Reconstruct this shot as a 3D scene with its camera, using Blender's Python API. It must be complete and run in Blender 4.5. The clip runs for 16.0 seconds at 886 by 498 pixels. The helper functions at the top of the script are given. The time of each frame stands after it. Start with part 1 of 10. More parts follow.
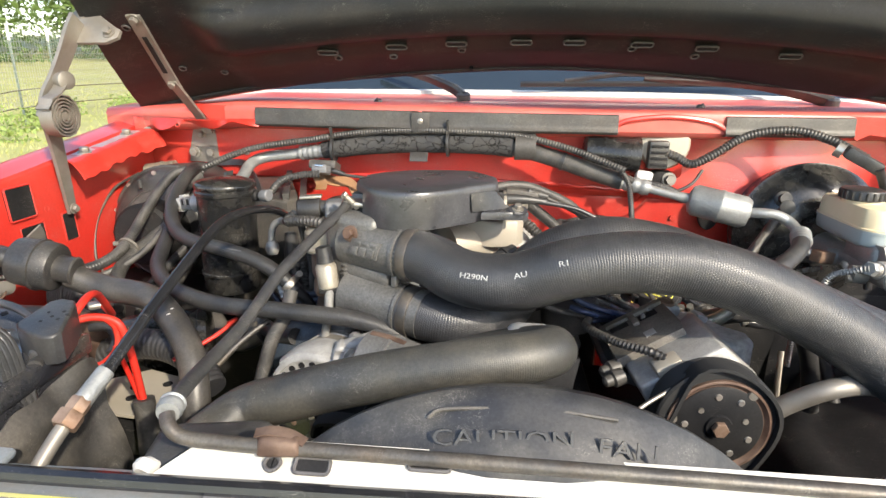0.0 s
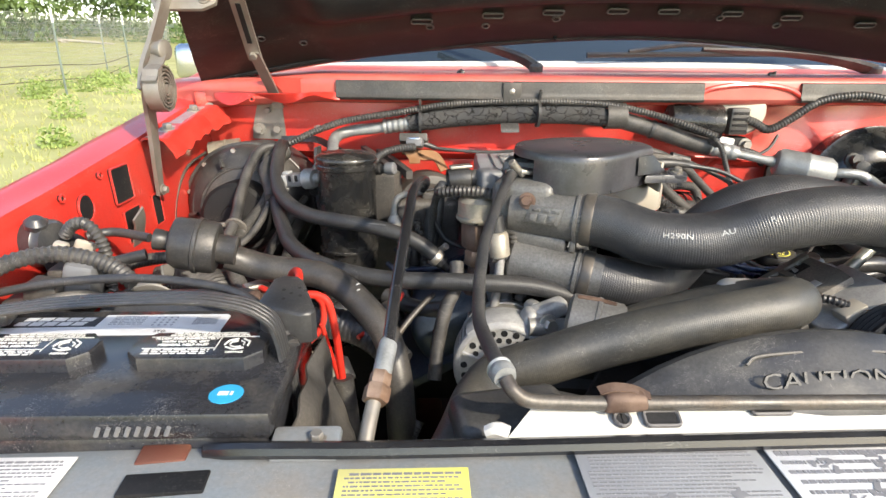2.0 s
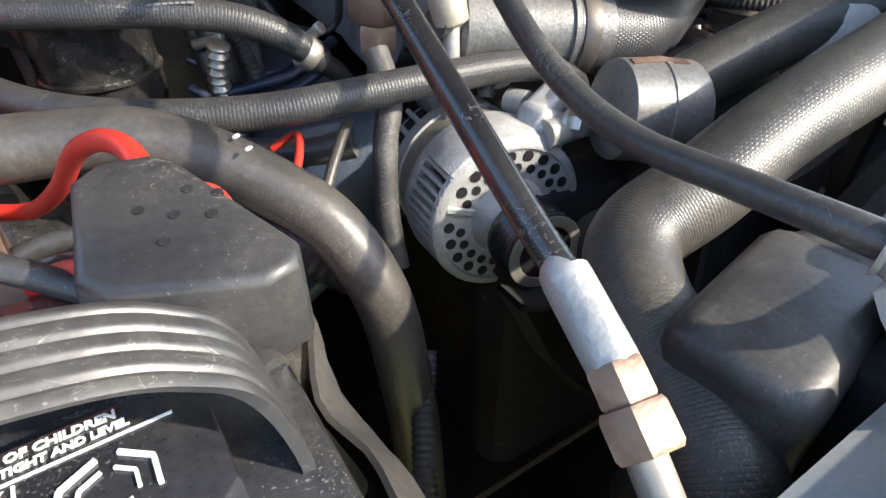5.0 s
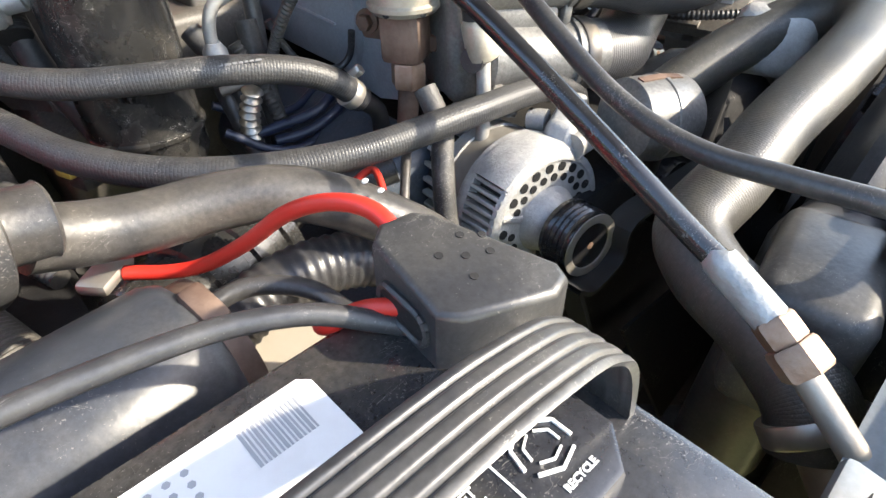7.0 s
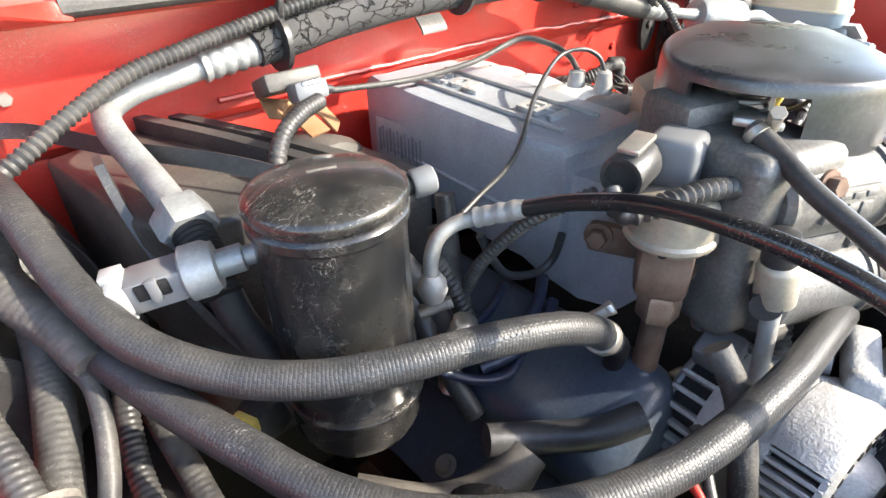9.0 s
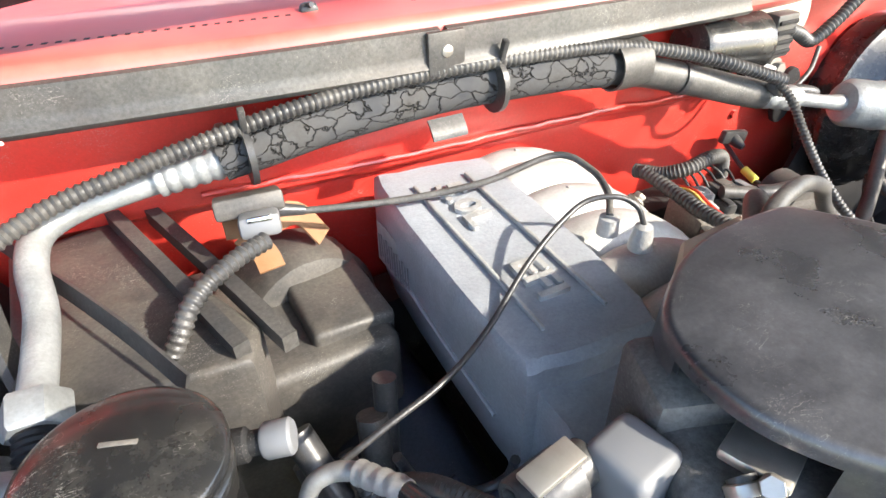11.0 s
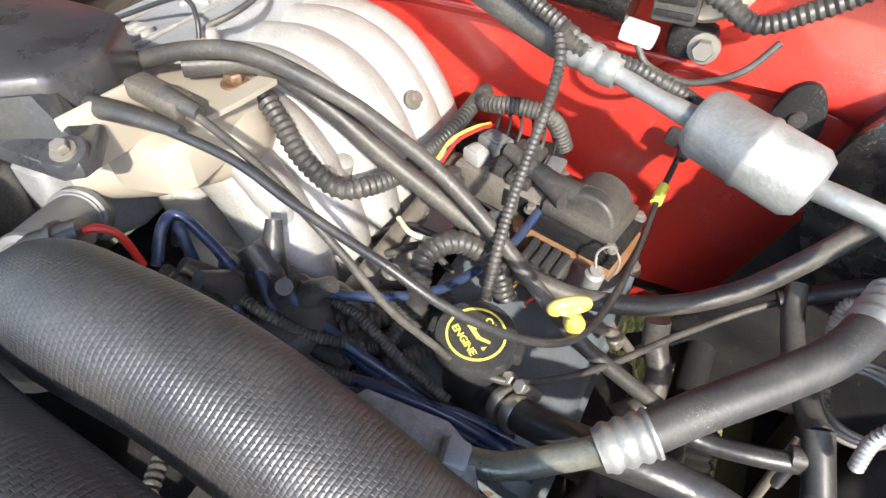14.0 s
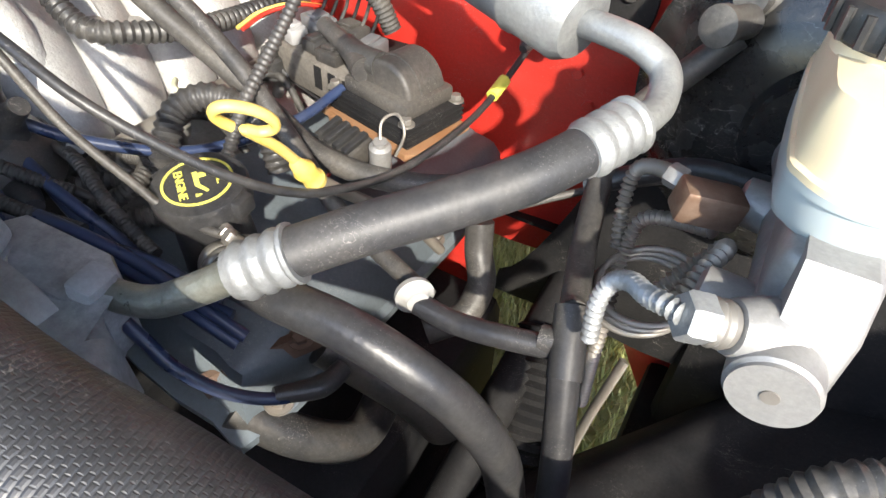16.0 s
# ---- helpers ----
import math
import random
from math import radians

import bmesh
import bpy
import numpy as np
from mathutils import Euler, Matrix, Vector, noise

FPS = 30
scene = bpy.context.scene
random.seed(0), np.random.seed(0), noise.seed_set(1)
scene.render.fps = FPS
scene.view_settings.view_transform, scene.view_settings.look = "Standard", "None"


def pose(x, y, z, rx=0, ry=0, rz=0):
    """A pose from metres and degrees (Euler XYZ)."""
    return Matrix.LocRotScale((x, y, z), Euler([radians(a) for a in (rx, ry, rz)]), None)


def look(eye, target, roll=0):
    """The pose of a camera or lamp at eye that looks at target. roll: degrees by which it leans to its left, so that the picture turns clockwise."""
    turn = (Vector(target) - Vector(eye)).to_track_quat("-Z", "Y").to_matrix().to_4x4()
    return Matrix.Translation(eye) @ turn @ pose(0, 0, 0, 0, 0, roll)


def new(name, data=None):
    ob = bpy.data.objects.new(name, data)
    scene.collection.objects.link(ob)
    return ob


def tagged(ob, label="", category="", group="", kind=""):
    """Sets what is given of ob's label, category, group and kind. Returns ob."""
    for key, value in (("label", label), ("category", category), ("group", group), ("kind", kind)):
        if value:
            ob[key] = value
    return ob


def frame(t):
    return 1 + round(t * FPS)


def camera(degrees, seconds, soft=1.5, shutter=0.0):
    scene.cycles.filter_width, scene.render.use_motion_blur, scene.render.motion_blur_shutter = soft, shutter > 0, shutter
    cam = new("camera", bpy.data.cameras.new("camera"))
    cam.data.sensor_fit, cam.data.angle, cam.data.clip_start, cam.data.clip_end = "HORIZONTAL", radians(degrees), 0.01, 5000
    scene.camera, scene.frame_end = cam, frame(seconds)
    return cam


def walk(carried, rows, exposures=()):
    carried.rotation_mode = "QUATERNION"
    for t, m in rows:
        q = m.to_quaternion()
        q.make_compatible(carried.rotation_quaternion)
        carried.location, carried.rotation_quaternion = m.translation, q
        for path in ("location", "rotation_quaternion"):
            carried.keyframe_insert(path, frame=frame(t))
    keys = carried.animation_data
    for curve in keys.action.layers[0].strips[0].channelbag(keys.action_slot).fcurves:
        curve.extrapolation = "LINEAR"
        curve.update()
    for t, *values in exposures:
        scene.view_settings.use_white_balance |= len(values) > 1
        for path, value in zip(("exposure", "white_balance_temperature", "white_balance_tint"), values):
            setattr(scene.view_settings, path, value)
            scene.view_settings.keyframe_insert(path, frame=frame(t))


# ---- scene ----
cam = camera(75.2, 16.0)
PATH = [
    (0, (-0.112, 0.016, 1.273), (-0.274, 1.917, 0.671), 0.7),
    (0.5, (-0.167, 0.07, 1.318), (-0.359, 1.938, 0.63), 0.8),
    (1, (-0.214, 0.044, 1.305), (-0.388, 1.925, 0.647), 0.7),
    (1.5, (-0.321, -0.009, 1.279), (-0.416, 1.88, 0.628), 0.6),
    (2, (-0.413, 0.004, 1.251), (-0.345, 1.892, 0.594), 0.5),
    (2.5, (-0.496, 0.068, 1.233), (-0.196, 1.927, 0.558), 0.2),
    (3, (-0.574, 0.138, 1.222), (-0.023, 1.919, 0.497), -0.0),
    (3.5, (-0.602, 0.214, 1.201), (0.075, 1.908, 0.382), -0.2),
    (4, (-0.568, 0.289, 1.173), (0.167, 1.884, 0.216), -0.2),
    (4.5, (-0.548, 0.332, 1.14), (0.245, 1.786, 0.018), 0.1),
    (4.7, (-0.543, 0.34, 1.128), (0.27, 1.723, -0.066), 0.3),
    (6.8, (-0.616, 0.369, 1.155), (0.413, 1.477, -0.154), -1.1),
    (7, (-0.654, 0.383, 1.172), (0.42, 1.513, -0.081), -0.7),
    (7.5, (-0.73, 0.417, 1.204), (0.41, 1.623, 0.087), -0.5),
    (8, (-0.76, 0.454, 1.235), (0.42, 1.697, 0.205), -0.9),
    (8.5, (-0.722, 0.54, 1.255), (0.457, 1.807, 0.252), -1.1),
    (9, (-0.675, 0.618, 1.238), (0.465, 1.858, 0.161), -1.4),
    (9.5, (-0.639, 0.693, 1.235), (0.45, 1.974, 0.152), -1.5),
    (9.7, (-0.632, 0.721, 1.246), (0.432, 2.025, 0.166), -1.5),
    (11.8, (-0.267, 0.579, 1.336), (0.063, 2.092, 0.069), -1.0),
    (12, (-0.207, 0.559, 1.336), (0.005, 2.07, 0.043), -0.8),
    (12.5, (-0.052, 0.577, 1.326), (-0.124, 2.052, -0.023), -0.5),
    (13, (0.037, 0.564, 1.316), (-0.3, 1.989, -0.047), -0.2),
    (13.5, (0.13, 0.559, 1.307), (-0.377, 1.919, -0.069), 0.5),
    (14, (0.235, 0.599, 1.286), (-0.417, 1.894, -0.091), 1.0),
    (14.5, (0.305, 0.66, 1.239), (-0.418, 1.902, -0.151), 1.1),
    (15, (0.37, 0.682, 1.207), (-0.387, 1.909, -0.179), 1.0),
    (15.5, (0.406, 0.691, 1.183), (-0.354, 1.916, -0.204), 1.3),
    (16, (0.422, 0.666, 1.173), (-0.313, 1.946, -0.177), 2.0),
]
walk(cam, [(t, look(eye, target, roll)) for t, eye, target, roll in PATH], [(0.0, 1.63, 6950, 10), (1.0, 1.98, 6950, 10), (1.5, 1.83, 6950, 10), (2.5, 1.53, 6950, 10), (3.5, 1.58, 6950, 10), (4.0, 1.88, 6700, 10), (4.5, 2.08, 6700, 10), (7.0, 2.63, 6950, 10), (8.0, 2.53, 6700, 10), (9.0, 2.73, 6700, 10), (9.5, 2.83, 6700, 10), (12.0, 2.38, 6500, 10), (13.5, 2.28, 6500, 10), (14.5, 2.08, 6500, 10), (15.3, 2.18, 6500, 10), (16.0, 2.08, 6500, 10)])

# ---- light ----
SUN_EL, SUN_AZ = radians(33), radians(140)
scene.view_settings.exposure = 0.9
world = bpy.data.worlds.new("world")
scene.world = world
world.use_nodes = True
sky = world.node_tree.nodes.new("ShaderNodeTexSky")
sky.sky_type = "NISHITA"
sky.sun_disc = False
sky.sun_elevation = SUN_EL
sky.sun_rotation = SUN_AZ
world.node_tree.links.new(sky.outputs[0], world.node_tree.nodes["Background"].inputs[0])
world.node_tree.nodes["Background"].inputs[1].default_value = 0.15
sun = new("sun", bpy.data.lights.new("sun", "SUN"))
sun.data.energy = 2.1
sun.data.angle = radians(1.2)
sun.data.color = (1, 0.93, 0.8)
sun_dir = Vector((math.sin(SUN_AZ) * math.cos(SUN_EL), math.cos(SUN_AZ) * math.cos(SUN_EL), math.sin(SUN_EL)))
sun.matrix_world = look(sun_dir * 20, (0, 0, 0))


# ---- materials ----
def material(name, col, rough=0.5, metal=0.0, col2=None, scale=30.0, amount=0.5, bump=0.1, dirt=None, dirt_amount=0.3, dirt_scale=9.0, coat=0.0, spec=0.5, bump_scale=None, specks=0.0, smear=0.28, scuffs=0.35):
    """A surface in two tones of grain, with patches of dirt and a fine relief."""
    m = bpy.data.materials.new(name)
    m.use_nodes = True
    nt = m.node_tree
    if max(col) < 0.12 and max(col) < min(col) * 1.5:
        col = (col[0] * 0.75, col[1] * 0.78, col[2] * 0.86)
    b = nt.nodes["Principled BSDF"]
    tc = nt.nodes.new("ShaderNodeTexCoord")
    n1 = nt.nodes.new("ShaderNodeTexNoise")
    n1.inputs["Scale"].default_value = scale
    n1.inputs["Detail"].default_value = 6
    nt.links.new(tc.outputs["Object"], n1.inputs["Vector"])
    mix = nt.nodes.new("ShaderNodeMix")
    mix.data_type = "RGBA"
    c2 = col2 or tuple(min(1, c * 1.6 + 0.004) for c in col)
    ramp = nt.nodes.new("ShaderNodeMapRange")
    ramp.inputs[1].default_value, ramp.inputs[2].default_value = 0.35, 0.7
    ramp.inputs[3].default_value, ramp.inputs[4].default_value = 0.0, amount
    nt.links.new(n1.outputs[0], ramp.inputs[0])
    nt.links.new(ramp.outputs[0], mix.inputs[0])
    mix.inputs[6].default_value, mix.inputs[7].default_value = (*col, 1), (*c2, 1)
    out = mix.outputs[2]
    rgh = None
    if dirt:
        n2 = nt.nodes.new("ShaderNodeTexNoise")
        n2.inputs["Scale"].default_value = dirt_scale
        n2.inputs["Detail"].default_value = 9
        n2.inputs["Roughness"].default_value = 0.68
        nt.links.new(tc.outputs["Object"], n2.inputs["Vector"])
        r2 = nt.nodes.new("ShaderNodeMapRange")
        r2.inputs[1].default_value, r2.inputs[2].default_value = 0.45, 0.72
        r2.inputs[3].default_value, r2.inputs[4].default_value = 0.0, dirt_amount
        nt.links.new(n2.outputs[0], r2.inputs[0])
        mx2 = nt.nodes.new("ShaderNodeMix")
        mx2.data_type = "RGBA"
        nt.links.new(r2.outputs[0], mx2.inputs[0])
        nt.links.new(out, mx2.inputs[6])
        mx2.inputs[7].default_value = (*dirt, 1)
        out = mx2.outputs[2]
        rgh = r2.outputs[0]
    if specks:
        n4 = nt.nodes.new("ShaderNodeTexNoise")
        n4.inputs["Scale"].default_value = 900
        n4.inputs["Detail"].default_value = 3
        nt.links.new(tc.outputs["Object"], n4.inputs["Vector"])
        n5 = nt.nodes.new("ShaderNodeTexNoise")
        n5.inputs["Scale"].default_value = 24
        n5.inputs["Detail"].default_value = 4
        nt.links.new(tc.outputs["Object"], n5.inputs["Vector"])
        mu = nt.nodes.new("ShaderNodeMath")
        mu.operation = "MULTIPLY_ADD"
        mu.inputs[1].default_value = 0.45
        nt.links.new(n5.outputs[0], mu.inputs[0])
        nt.links.new(n4.outputs[0], mu.inputs[2])
        r4 = nt.nodes.new("ShaderNodeMapRange")
        r4.inputs[1].default_value, r4.inputs[2].default_value = 0.9, 0.97
        r4.inputs[3].default_value, r4.inputs[4].default_value = 0.0, specks * 0.75
        nt.links.new(mu.outputs[0], r4.inputs[0])
        mx4 = nt.nodes.new("ShaderNodeMix")
        mx4.data_type = "RGBA"
        nt.links.new(r4.outputs[0], mx4.inputs[0])
        nt.links.new(out, mx4.inputs[6])
        mx4.inputs[7].default_value = (0.42, 0.39, 0.35, 1)
        out = mx4.outputs[2]
        # long dry smears and scuffs across the grain
        mp = nt.nodes.new("ShaderNodeMapping")
        mp.inputs["Rotation"].default_value = (0.5, 0.3, 0.6)
        mp.inputs["Scale"].default_value = (1.0, 3.4, 2.2)
        nt.links.new(tc.outputs["Object"], mp.inputs[0])
        n6 = nt.nodes.new("ShaderNodeTexNoise")
        n6.inputs["Scale"].default_value = 15
        n6.inputs["Detail"].default_value = 8
        n6.inputs["Roughness"].default_value = 0.62
        n6.inputs["Distortion"].default_value = 0.8
        nt.links.new(mp.outputs[0], n6.inputs["Vector"])
        r6 = nt.nodes.new("ShaderNodeMapRange")
        r6.inputs[1].default_value, r6.inputs[2].default_value = 0.5, 0.78
        r6.inputs[3].default_value, r6.inputs[4].default_value = 0.0, specks * smear
        nt.links.new(n6.outputs[0], r6.inputs[0])
        mx6 = nt.nodes.new("ShaderNodeMix")
        mx6.data_type = "RGBA"
        nt.links.new(r6.outputs[0], mx6.inputs[0])
        nt.links.new(out, mx6.inputs[6])
        mx6.inputs[7].default_value = (*(min(0.8, c * 1.5 + 0.07) for c in col), 1)
        out = mx6.outputs[2]
        rgh = r6.outputs[0] if rgh is None else rgh
        # fine mottling and hairline scuffs
        n7 = nt.nodes.new("ShaderNodeTexNoise")
        n7.inputs["Scale"].default_value = 330
        n7.inputs["Detail"].default_value = 5
        n7.inputs["Roughness"].default_value = 0.7
        nt.links.new(tc.outputs["Object"], n7.inputs["Vector"])
        r7 = nt.nodes.new("ShaderNodeMapRange")
        r7.inputs[1].default_value, r7.inputs[2].default_value = 0.32, 0.68
        r7.inputs[3].default_value, r7.inputs[4].default_value = (0.75, 1.26) if max(col) < 0.15 else (0.9, 1.1)
        nt.links.new(n7.outputs[0], r7.inputs[0])
        sc = nt.nodes.new("ShaderNodeVectorMath")
        sc.operation = "SCALE"
        nt.links.new(out, sc.inputs[0])
        nt.links.new(r7.outputs[0], sc.inputs["Scale"])
        out = sc.outputs[0]
        n8 = nt.nodes.new("ShaderNodeTexNoise")
        n8.inputs["Scale"].default_value = 42
        n8.inputs["Detail"].default_value = 3
        n8.inputs["Distortion"].default_value = 1.2
        nt.links.new(mp.outputs[0], n8.inputs["Vector"])
        ab = nt.nodes.new("ShaderNodeMath")
        ab.operation = "COMPARE"
        ab.inputs[1].default_value, ab.inputs[2].default_value = 0.56, 0.0035
        nt.links.new(n8.outputs[0], ab.inputs[0])
        mk = nt.nodes.new("ShaderNodeMath")
        mk.operation = "MULTIPLY"
        nt.links.new(ab.outputs[0], mk.inputs[0])
        mq = nt.nodes.new("ShaderNodeMapRange")
        mq.inputs[1].default_value, mq.inputs[2].default_value = 0.52, 0.62
        mq.inputs[4].default_value = scuffs
        nt.links.new(n5.outputs[0], mq.inputs[0])
        nt.links.new(mq.outputs[0], mk.inputs[1])
        mx8 = nt.nodes.new("ShaderNodeMix")
        mx8.data_type = "RGBA"
        nt.links.new(mk.outputs[0], mx8.inputs[0])
        nt.links.new(out, mx8.inputs[6])
        mx8.inputs[7].default_value = (0.36, 0.34, 0.31, 1)
        out = mx8.outputs[2]
    nt.links.new(out, b.inputs["Base Color"])
    rr = nt.nodes.new("ShaderNodeMapRange")
    rr.inputs[3].default_value, rr.inputs[4].default_value = max(0.02, rough - 0.12), min(1, rough + 0.14)
    nt.links.new(n1.outputs[0], rr.inputs[0])
    if rgh:
        ad = nt.nodes.new("ShaderNodeMath")
        ad.operation = "MULTIPLY_ADD"
        ad.inputs[1].default_value = 0.3
        ad.use_clamp = True
        nt.links.new(rgh, ad.inputs[0])
        nt.links.new(rr.outputs[0], ad.inputs[2])
        nt.links.new(ad.outputs[0], b.inputs["Roughness"])
    else:
        nt.links.new(rr.outputs[0], b.inputs["Roughness"])
    b.inputs["Metallic"].default_value = metal
    b.inputs["Coat Weight"].default_value = coat
    b.inputs["Coat Roughness"].default_value = 0.12
    b.inputs["Specular IOR Level"].default_value = spec
    if bump:
        n3 = nt.nodes.new("ShaderNodeTexNoise")
        n3.inputs["Scale"].default_value = bump_scale or scale * 6
        n3.inputs["Detail"].default_value = 6
        nt.links.new(tc.outputs["Object"], n3.inputs["Vector"])
        bp = nt.nodes.new("ShaderNodeBump")
        bp.inputs["Strength"].default_value = bump
        bp.inputs["Distance"].default_value = 0.0012
        nt.links.new(n3.outputs[0], bp.inputs["Height"])
        nt.links.new(bp.outputs[0], b.inputs["Normal"])
    return m


DUST = (0.215, 0.2, 0.175)
RED = material("red_paint", (0.55, 0.028, 0.02), 0.35, 0, (0.47, 0.045, 0.03), 6, 0.5, 0.06, (0.2, 0.1, 0.07), 0.22, 7, coat=0.5, specks=0.30)
RED_TOP = material("faded_red_paint", (0.62, 0.085, 0.07), 0.4, 0, (0.62, 0.16, 0.13), 9, 0.6, 0.05, (0.4, 0.25, 0.2), 0.25, 12, coat=0.4)
HOODM = material("hood_black", (0.02, 0.02, 0.02), 0.46, 0, (0.032, 0.03, 0.028), 5, 0.8, 0.05, (0.08, 0.06, 0.05), 0.08, 20, specks=0.3, spec=0.35)
RUBBER = material("rubber_hose", (0.03, 0.03, 0.032), 0.36, 0, (0.055, 0.053, 0.05), 26, 0.6, 0.22, DUST, 0.15, 16, specks=0.28, spec=0.55, bump_scale=240)
RUBBER_OLD = material("dusty_rubber", (0.05, 0.047, 0.043), 0.45, 0, (0.095, 0.087, 0.077), 34, 0.8, 0.3, DUST, 0.3, 13, specks=0.35, spec=0.45, bump_scale=260)
RUBBER_BROWN = material("oily_rubber", (0.04, 0.037, 0.034), 0.36, 0, (0.075, 0.068, 0.06), 26, 0.8, 0.25, (0.19, 0.165, 0.13), 0.28, 15, specks=0.35, bump_scale=240)
GLOSS = material("glossy_black_rubber", (0.011, 0.011, 0.013), 0.20, 0, (0.022, 0.022, 0.022), 20, 0.5, 0.04, DUST, 0.06, 14, specks=0.25, spec=0.75)
PLASTIC = material("black_plastic", (0.028, 0.028, 0.029), 0.37, 0, (0.062, 0.059, 0.054), 18, 0.7, 0.15, DUST, 0.25, 12, specks=0.35, bump_scale=260)
PLASTIC_DUSTY = material("dusty_black_plastic", (0.034, 0.032, 0.03), 0.46, 0, (0.09, 0.083, 0.074), 14, 0.9, 0.22, (0.19, 0.165, 0.135), 0.5, 9, specks=0.45, bump_scale=240)
STRAPM = material("black_strap_plastic", (0.03, 0.03, 0.032), 0.33, 0, (0.05, 0.05, 0.05), 18, 0.7, 0.12, (0.2, 0.18, 0.15), 0.3, 14, specks=0.4, spec=0.6, bump_scale=260, scuffs=0.6)
HEADM = material("dark_blue_valve_cover", (0.03, 0.042, 0.062), 0.33, 0, (0.05, 0.062, 0.08), 16, 0.7, 0.15, (0.05, 0.045, 0.04), 0.4, 9, specks=0.3)
COVERM = material("smudged_black_plastic", (0.024, 0.024, 0.026), 0.27, 0, (0.045, 0.045, 0.05), 16, 0.8, 0.05, (0.17, 0.17, 0.185), 0.36, 7, specks=0.2, spec=0.8, smear=1.6)
CANM = material("black_painted_steel", (0.014, 0.014, 0.014), 0.24, 0, (0.028, 0.027, 0.025), 30, 0.6, 0.05, (0.3, 0.27, 0.22), 0.1, 24, coat=0.2, specks=0.18, scuffs=0.9)
BATTM = material("battery_case", (0.02, 0.021, 0.025), 0.2, 0, (0.034, 0.034, 0.036), 9, 0.5, 0.04, (0.3, 0.26, 0.19), 0.2, 10, specks=0.3, spec=0.65, bump_scale=200)
ALU = material("oxidised_aluminium", (0.25, 0.26, 0.262), 0.44, 0.45, (0.38, 0.39, 0.39), 45, 0.9, 0.5, (0.16, 0.155, 0.145), 0.4, 26, specks=0.55)
ALU_DULL = material("dull_aluminium", (0.270, 0.265, 0.255), 0.5, 0.4, (0.380, 0.375, 0.360), 30, 0.8, 0.45, (0.26, 0.23, 0.2), 0.45, 14, specks=0.5)
CAST = material("cast_aluminium", (0.34, 0.335, 0.325), 0.5, 0.3, (0.46, 0.455, 0.44), 70, 0.9, 0.6, (0.17, 0.16, 0.145), 0.4, 13, bump_scale=460, specks=0.6)
TANPLATE = material("tarnished_tan_plating", (0.34, 0.305, 0.245), 0.36, 0.45, (0.43, 0.39, 0.32), 34, 0.8, 0.2, (0.14, 0.105, 0.07), 0.4, 18, specks=0.3)
DRUMGREY = material("grey_drum_paint", (0.13, 0.13, 0.128), 0.4, 0.35, (0.19, 0.187, 0.18), 30, 0.8, 0.3, (0.1, 0.075, 0.055), 0.4, 16, specks=0.4)
BLOCKCAST = material("blotchy_casting", (0.44, 0.46, 0.48), 0.42, 0.15, (0.27, 0.285, 0.3), 120, 0.9, 0.5, (0.16, 0.15, 0.14), 0.5, 24, bump_scale=420, specks=0.6)
TBM = material("sooty_casting", (0.12, 0.118, 0.113), 0.46, 0.4, (0.18, 0.176, 0.168), 40, 0.8, 0.35, (0.1, 0.09, 0.08), 0.45, 12, bump_scale=420, specks=0.4)
DIVERT = material("grimy_steel", (0.045, 0.044, 0.043), 0.4, 0.3, (0.08, 0.077, 0.072), 26, 0.9, 0.35, (0.11, 0.085, 0.06), 0.5, 16, specks=0.5, bump_scale=200)
CAST_GREY = material("grey_painted_casting", (0.33, 0.35, 0.38), 0.36, 0.2, (0.4, 0.42, 0.45), 26, 0.8, 0.4, (0.15, 0.145, 0.145), 0.38, 10, bump_scale=420, specks=0.4)
BEIGE = material("stained_casting", (0.420, 0.380, 0.310), 0.5, 0.2, (0.500, 0.460, 0.400), 20, 0.8, 0.25, (0.35, 0.27, 0.18), 0.4, 10)
WHITE = material("white_paint", (0.660, 0.650, 0.610), 0.45, 0, (0.540, 0.520, 0.470), 10, 0.6, 0.06, (0.32, 0.25, 0.18), 0.35, 14)
LABEL = material("white_label", (0.66, 0.66, 0.66), 0.35, 0, (0.58, 0.58, 0.59), 30, 0.5, 0.02, (0.4, 0.36, 0.3), 0.25, 30)
SILVER = material("silver_painted_casting", (0.35, 0.348, 0.342), 0.42, 0.2, (0.44, 0.435, 0.425), 40, 0.8, 0.55, (0.24, 0.215, 0.18), 0.38, 14, bump_scale=420, specks=0.5)
# Lighter rim tone with the highlight of the slot edges painted in.
HOODRIM = material("highlit_slot_edge", (0.11, 0.1, 0.09), 0.5)
LABELGREY = material("faded_label", (0.4, 0.4, 0.39), 0.5, 0, (0.32, 0.32, 0.31), 60, 0.8, 0.02, (0.25, 0.22, 0.18), 0.4, 40)
FAINT = material("faint_print", (0.12, 0.12, 0.12), 0.6)
INK = material("black_ink", (0.02, 0.02, 0.02), 0.5)
BLUEINK = material("blue_label", (0.02, 0.3, 0.55), 0.4)
MARK = material("white_print", (0.62, 0.62, 0.6), 0.6)
PRINTGREY = material("worn_white_print", (0.4, 0.4, 0.39), 0.6)
STEEL = material("zinc_steel", (0.5, 0.48, 0.44), 0.38, 0.8, (0.36, 0.33, 0.29), 30, 0.7, 0.15, (0.25, 0.16, 0.1), 0.35, 15)
DULLSTEEL = material("dull_steel", (0.24, 0.225, 0.2), 0.5, 0.55, (0.34, 0.32, 0.29), 25, 0.8, 0.15, (0.2, 0.14, 0.1), 0.4, 13)
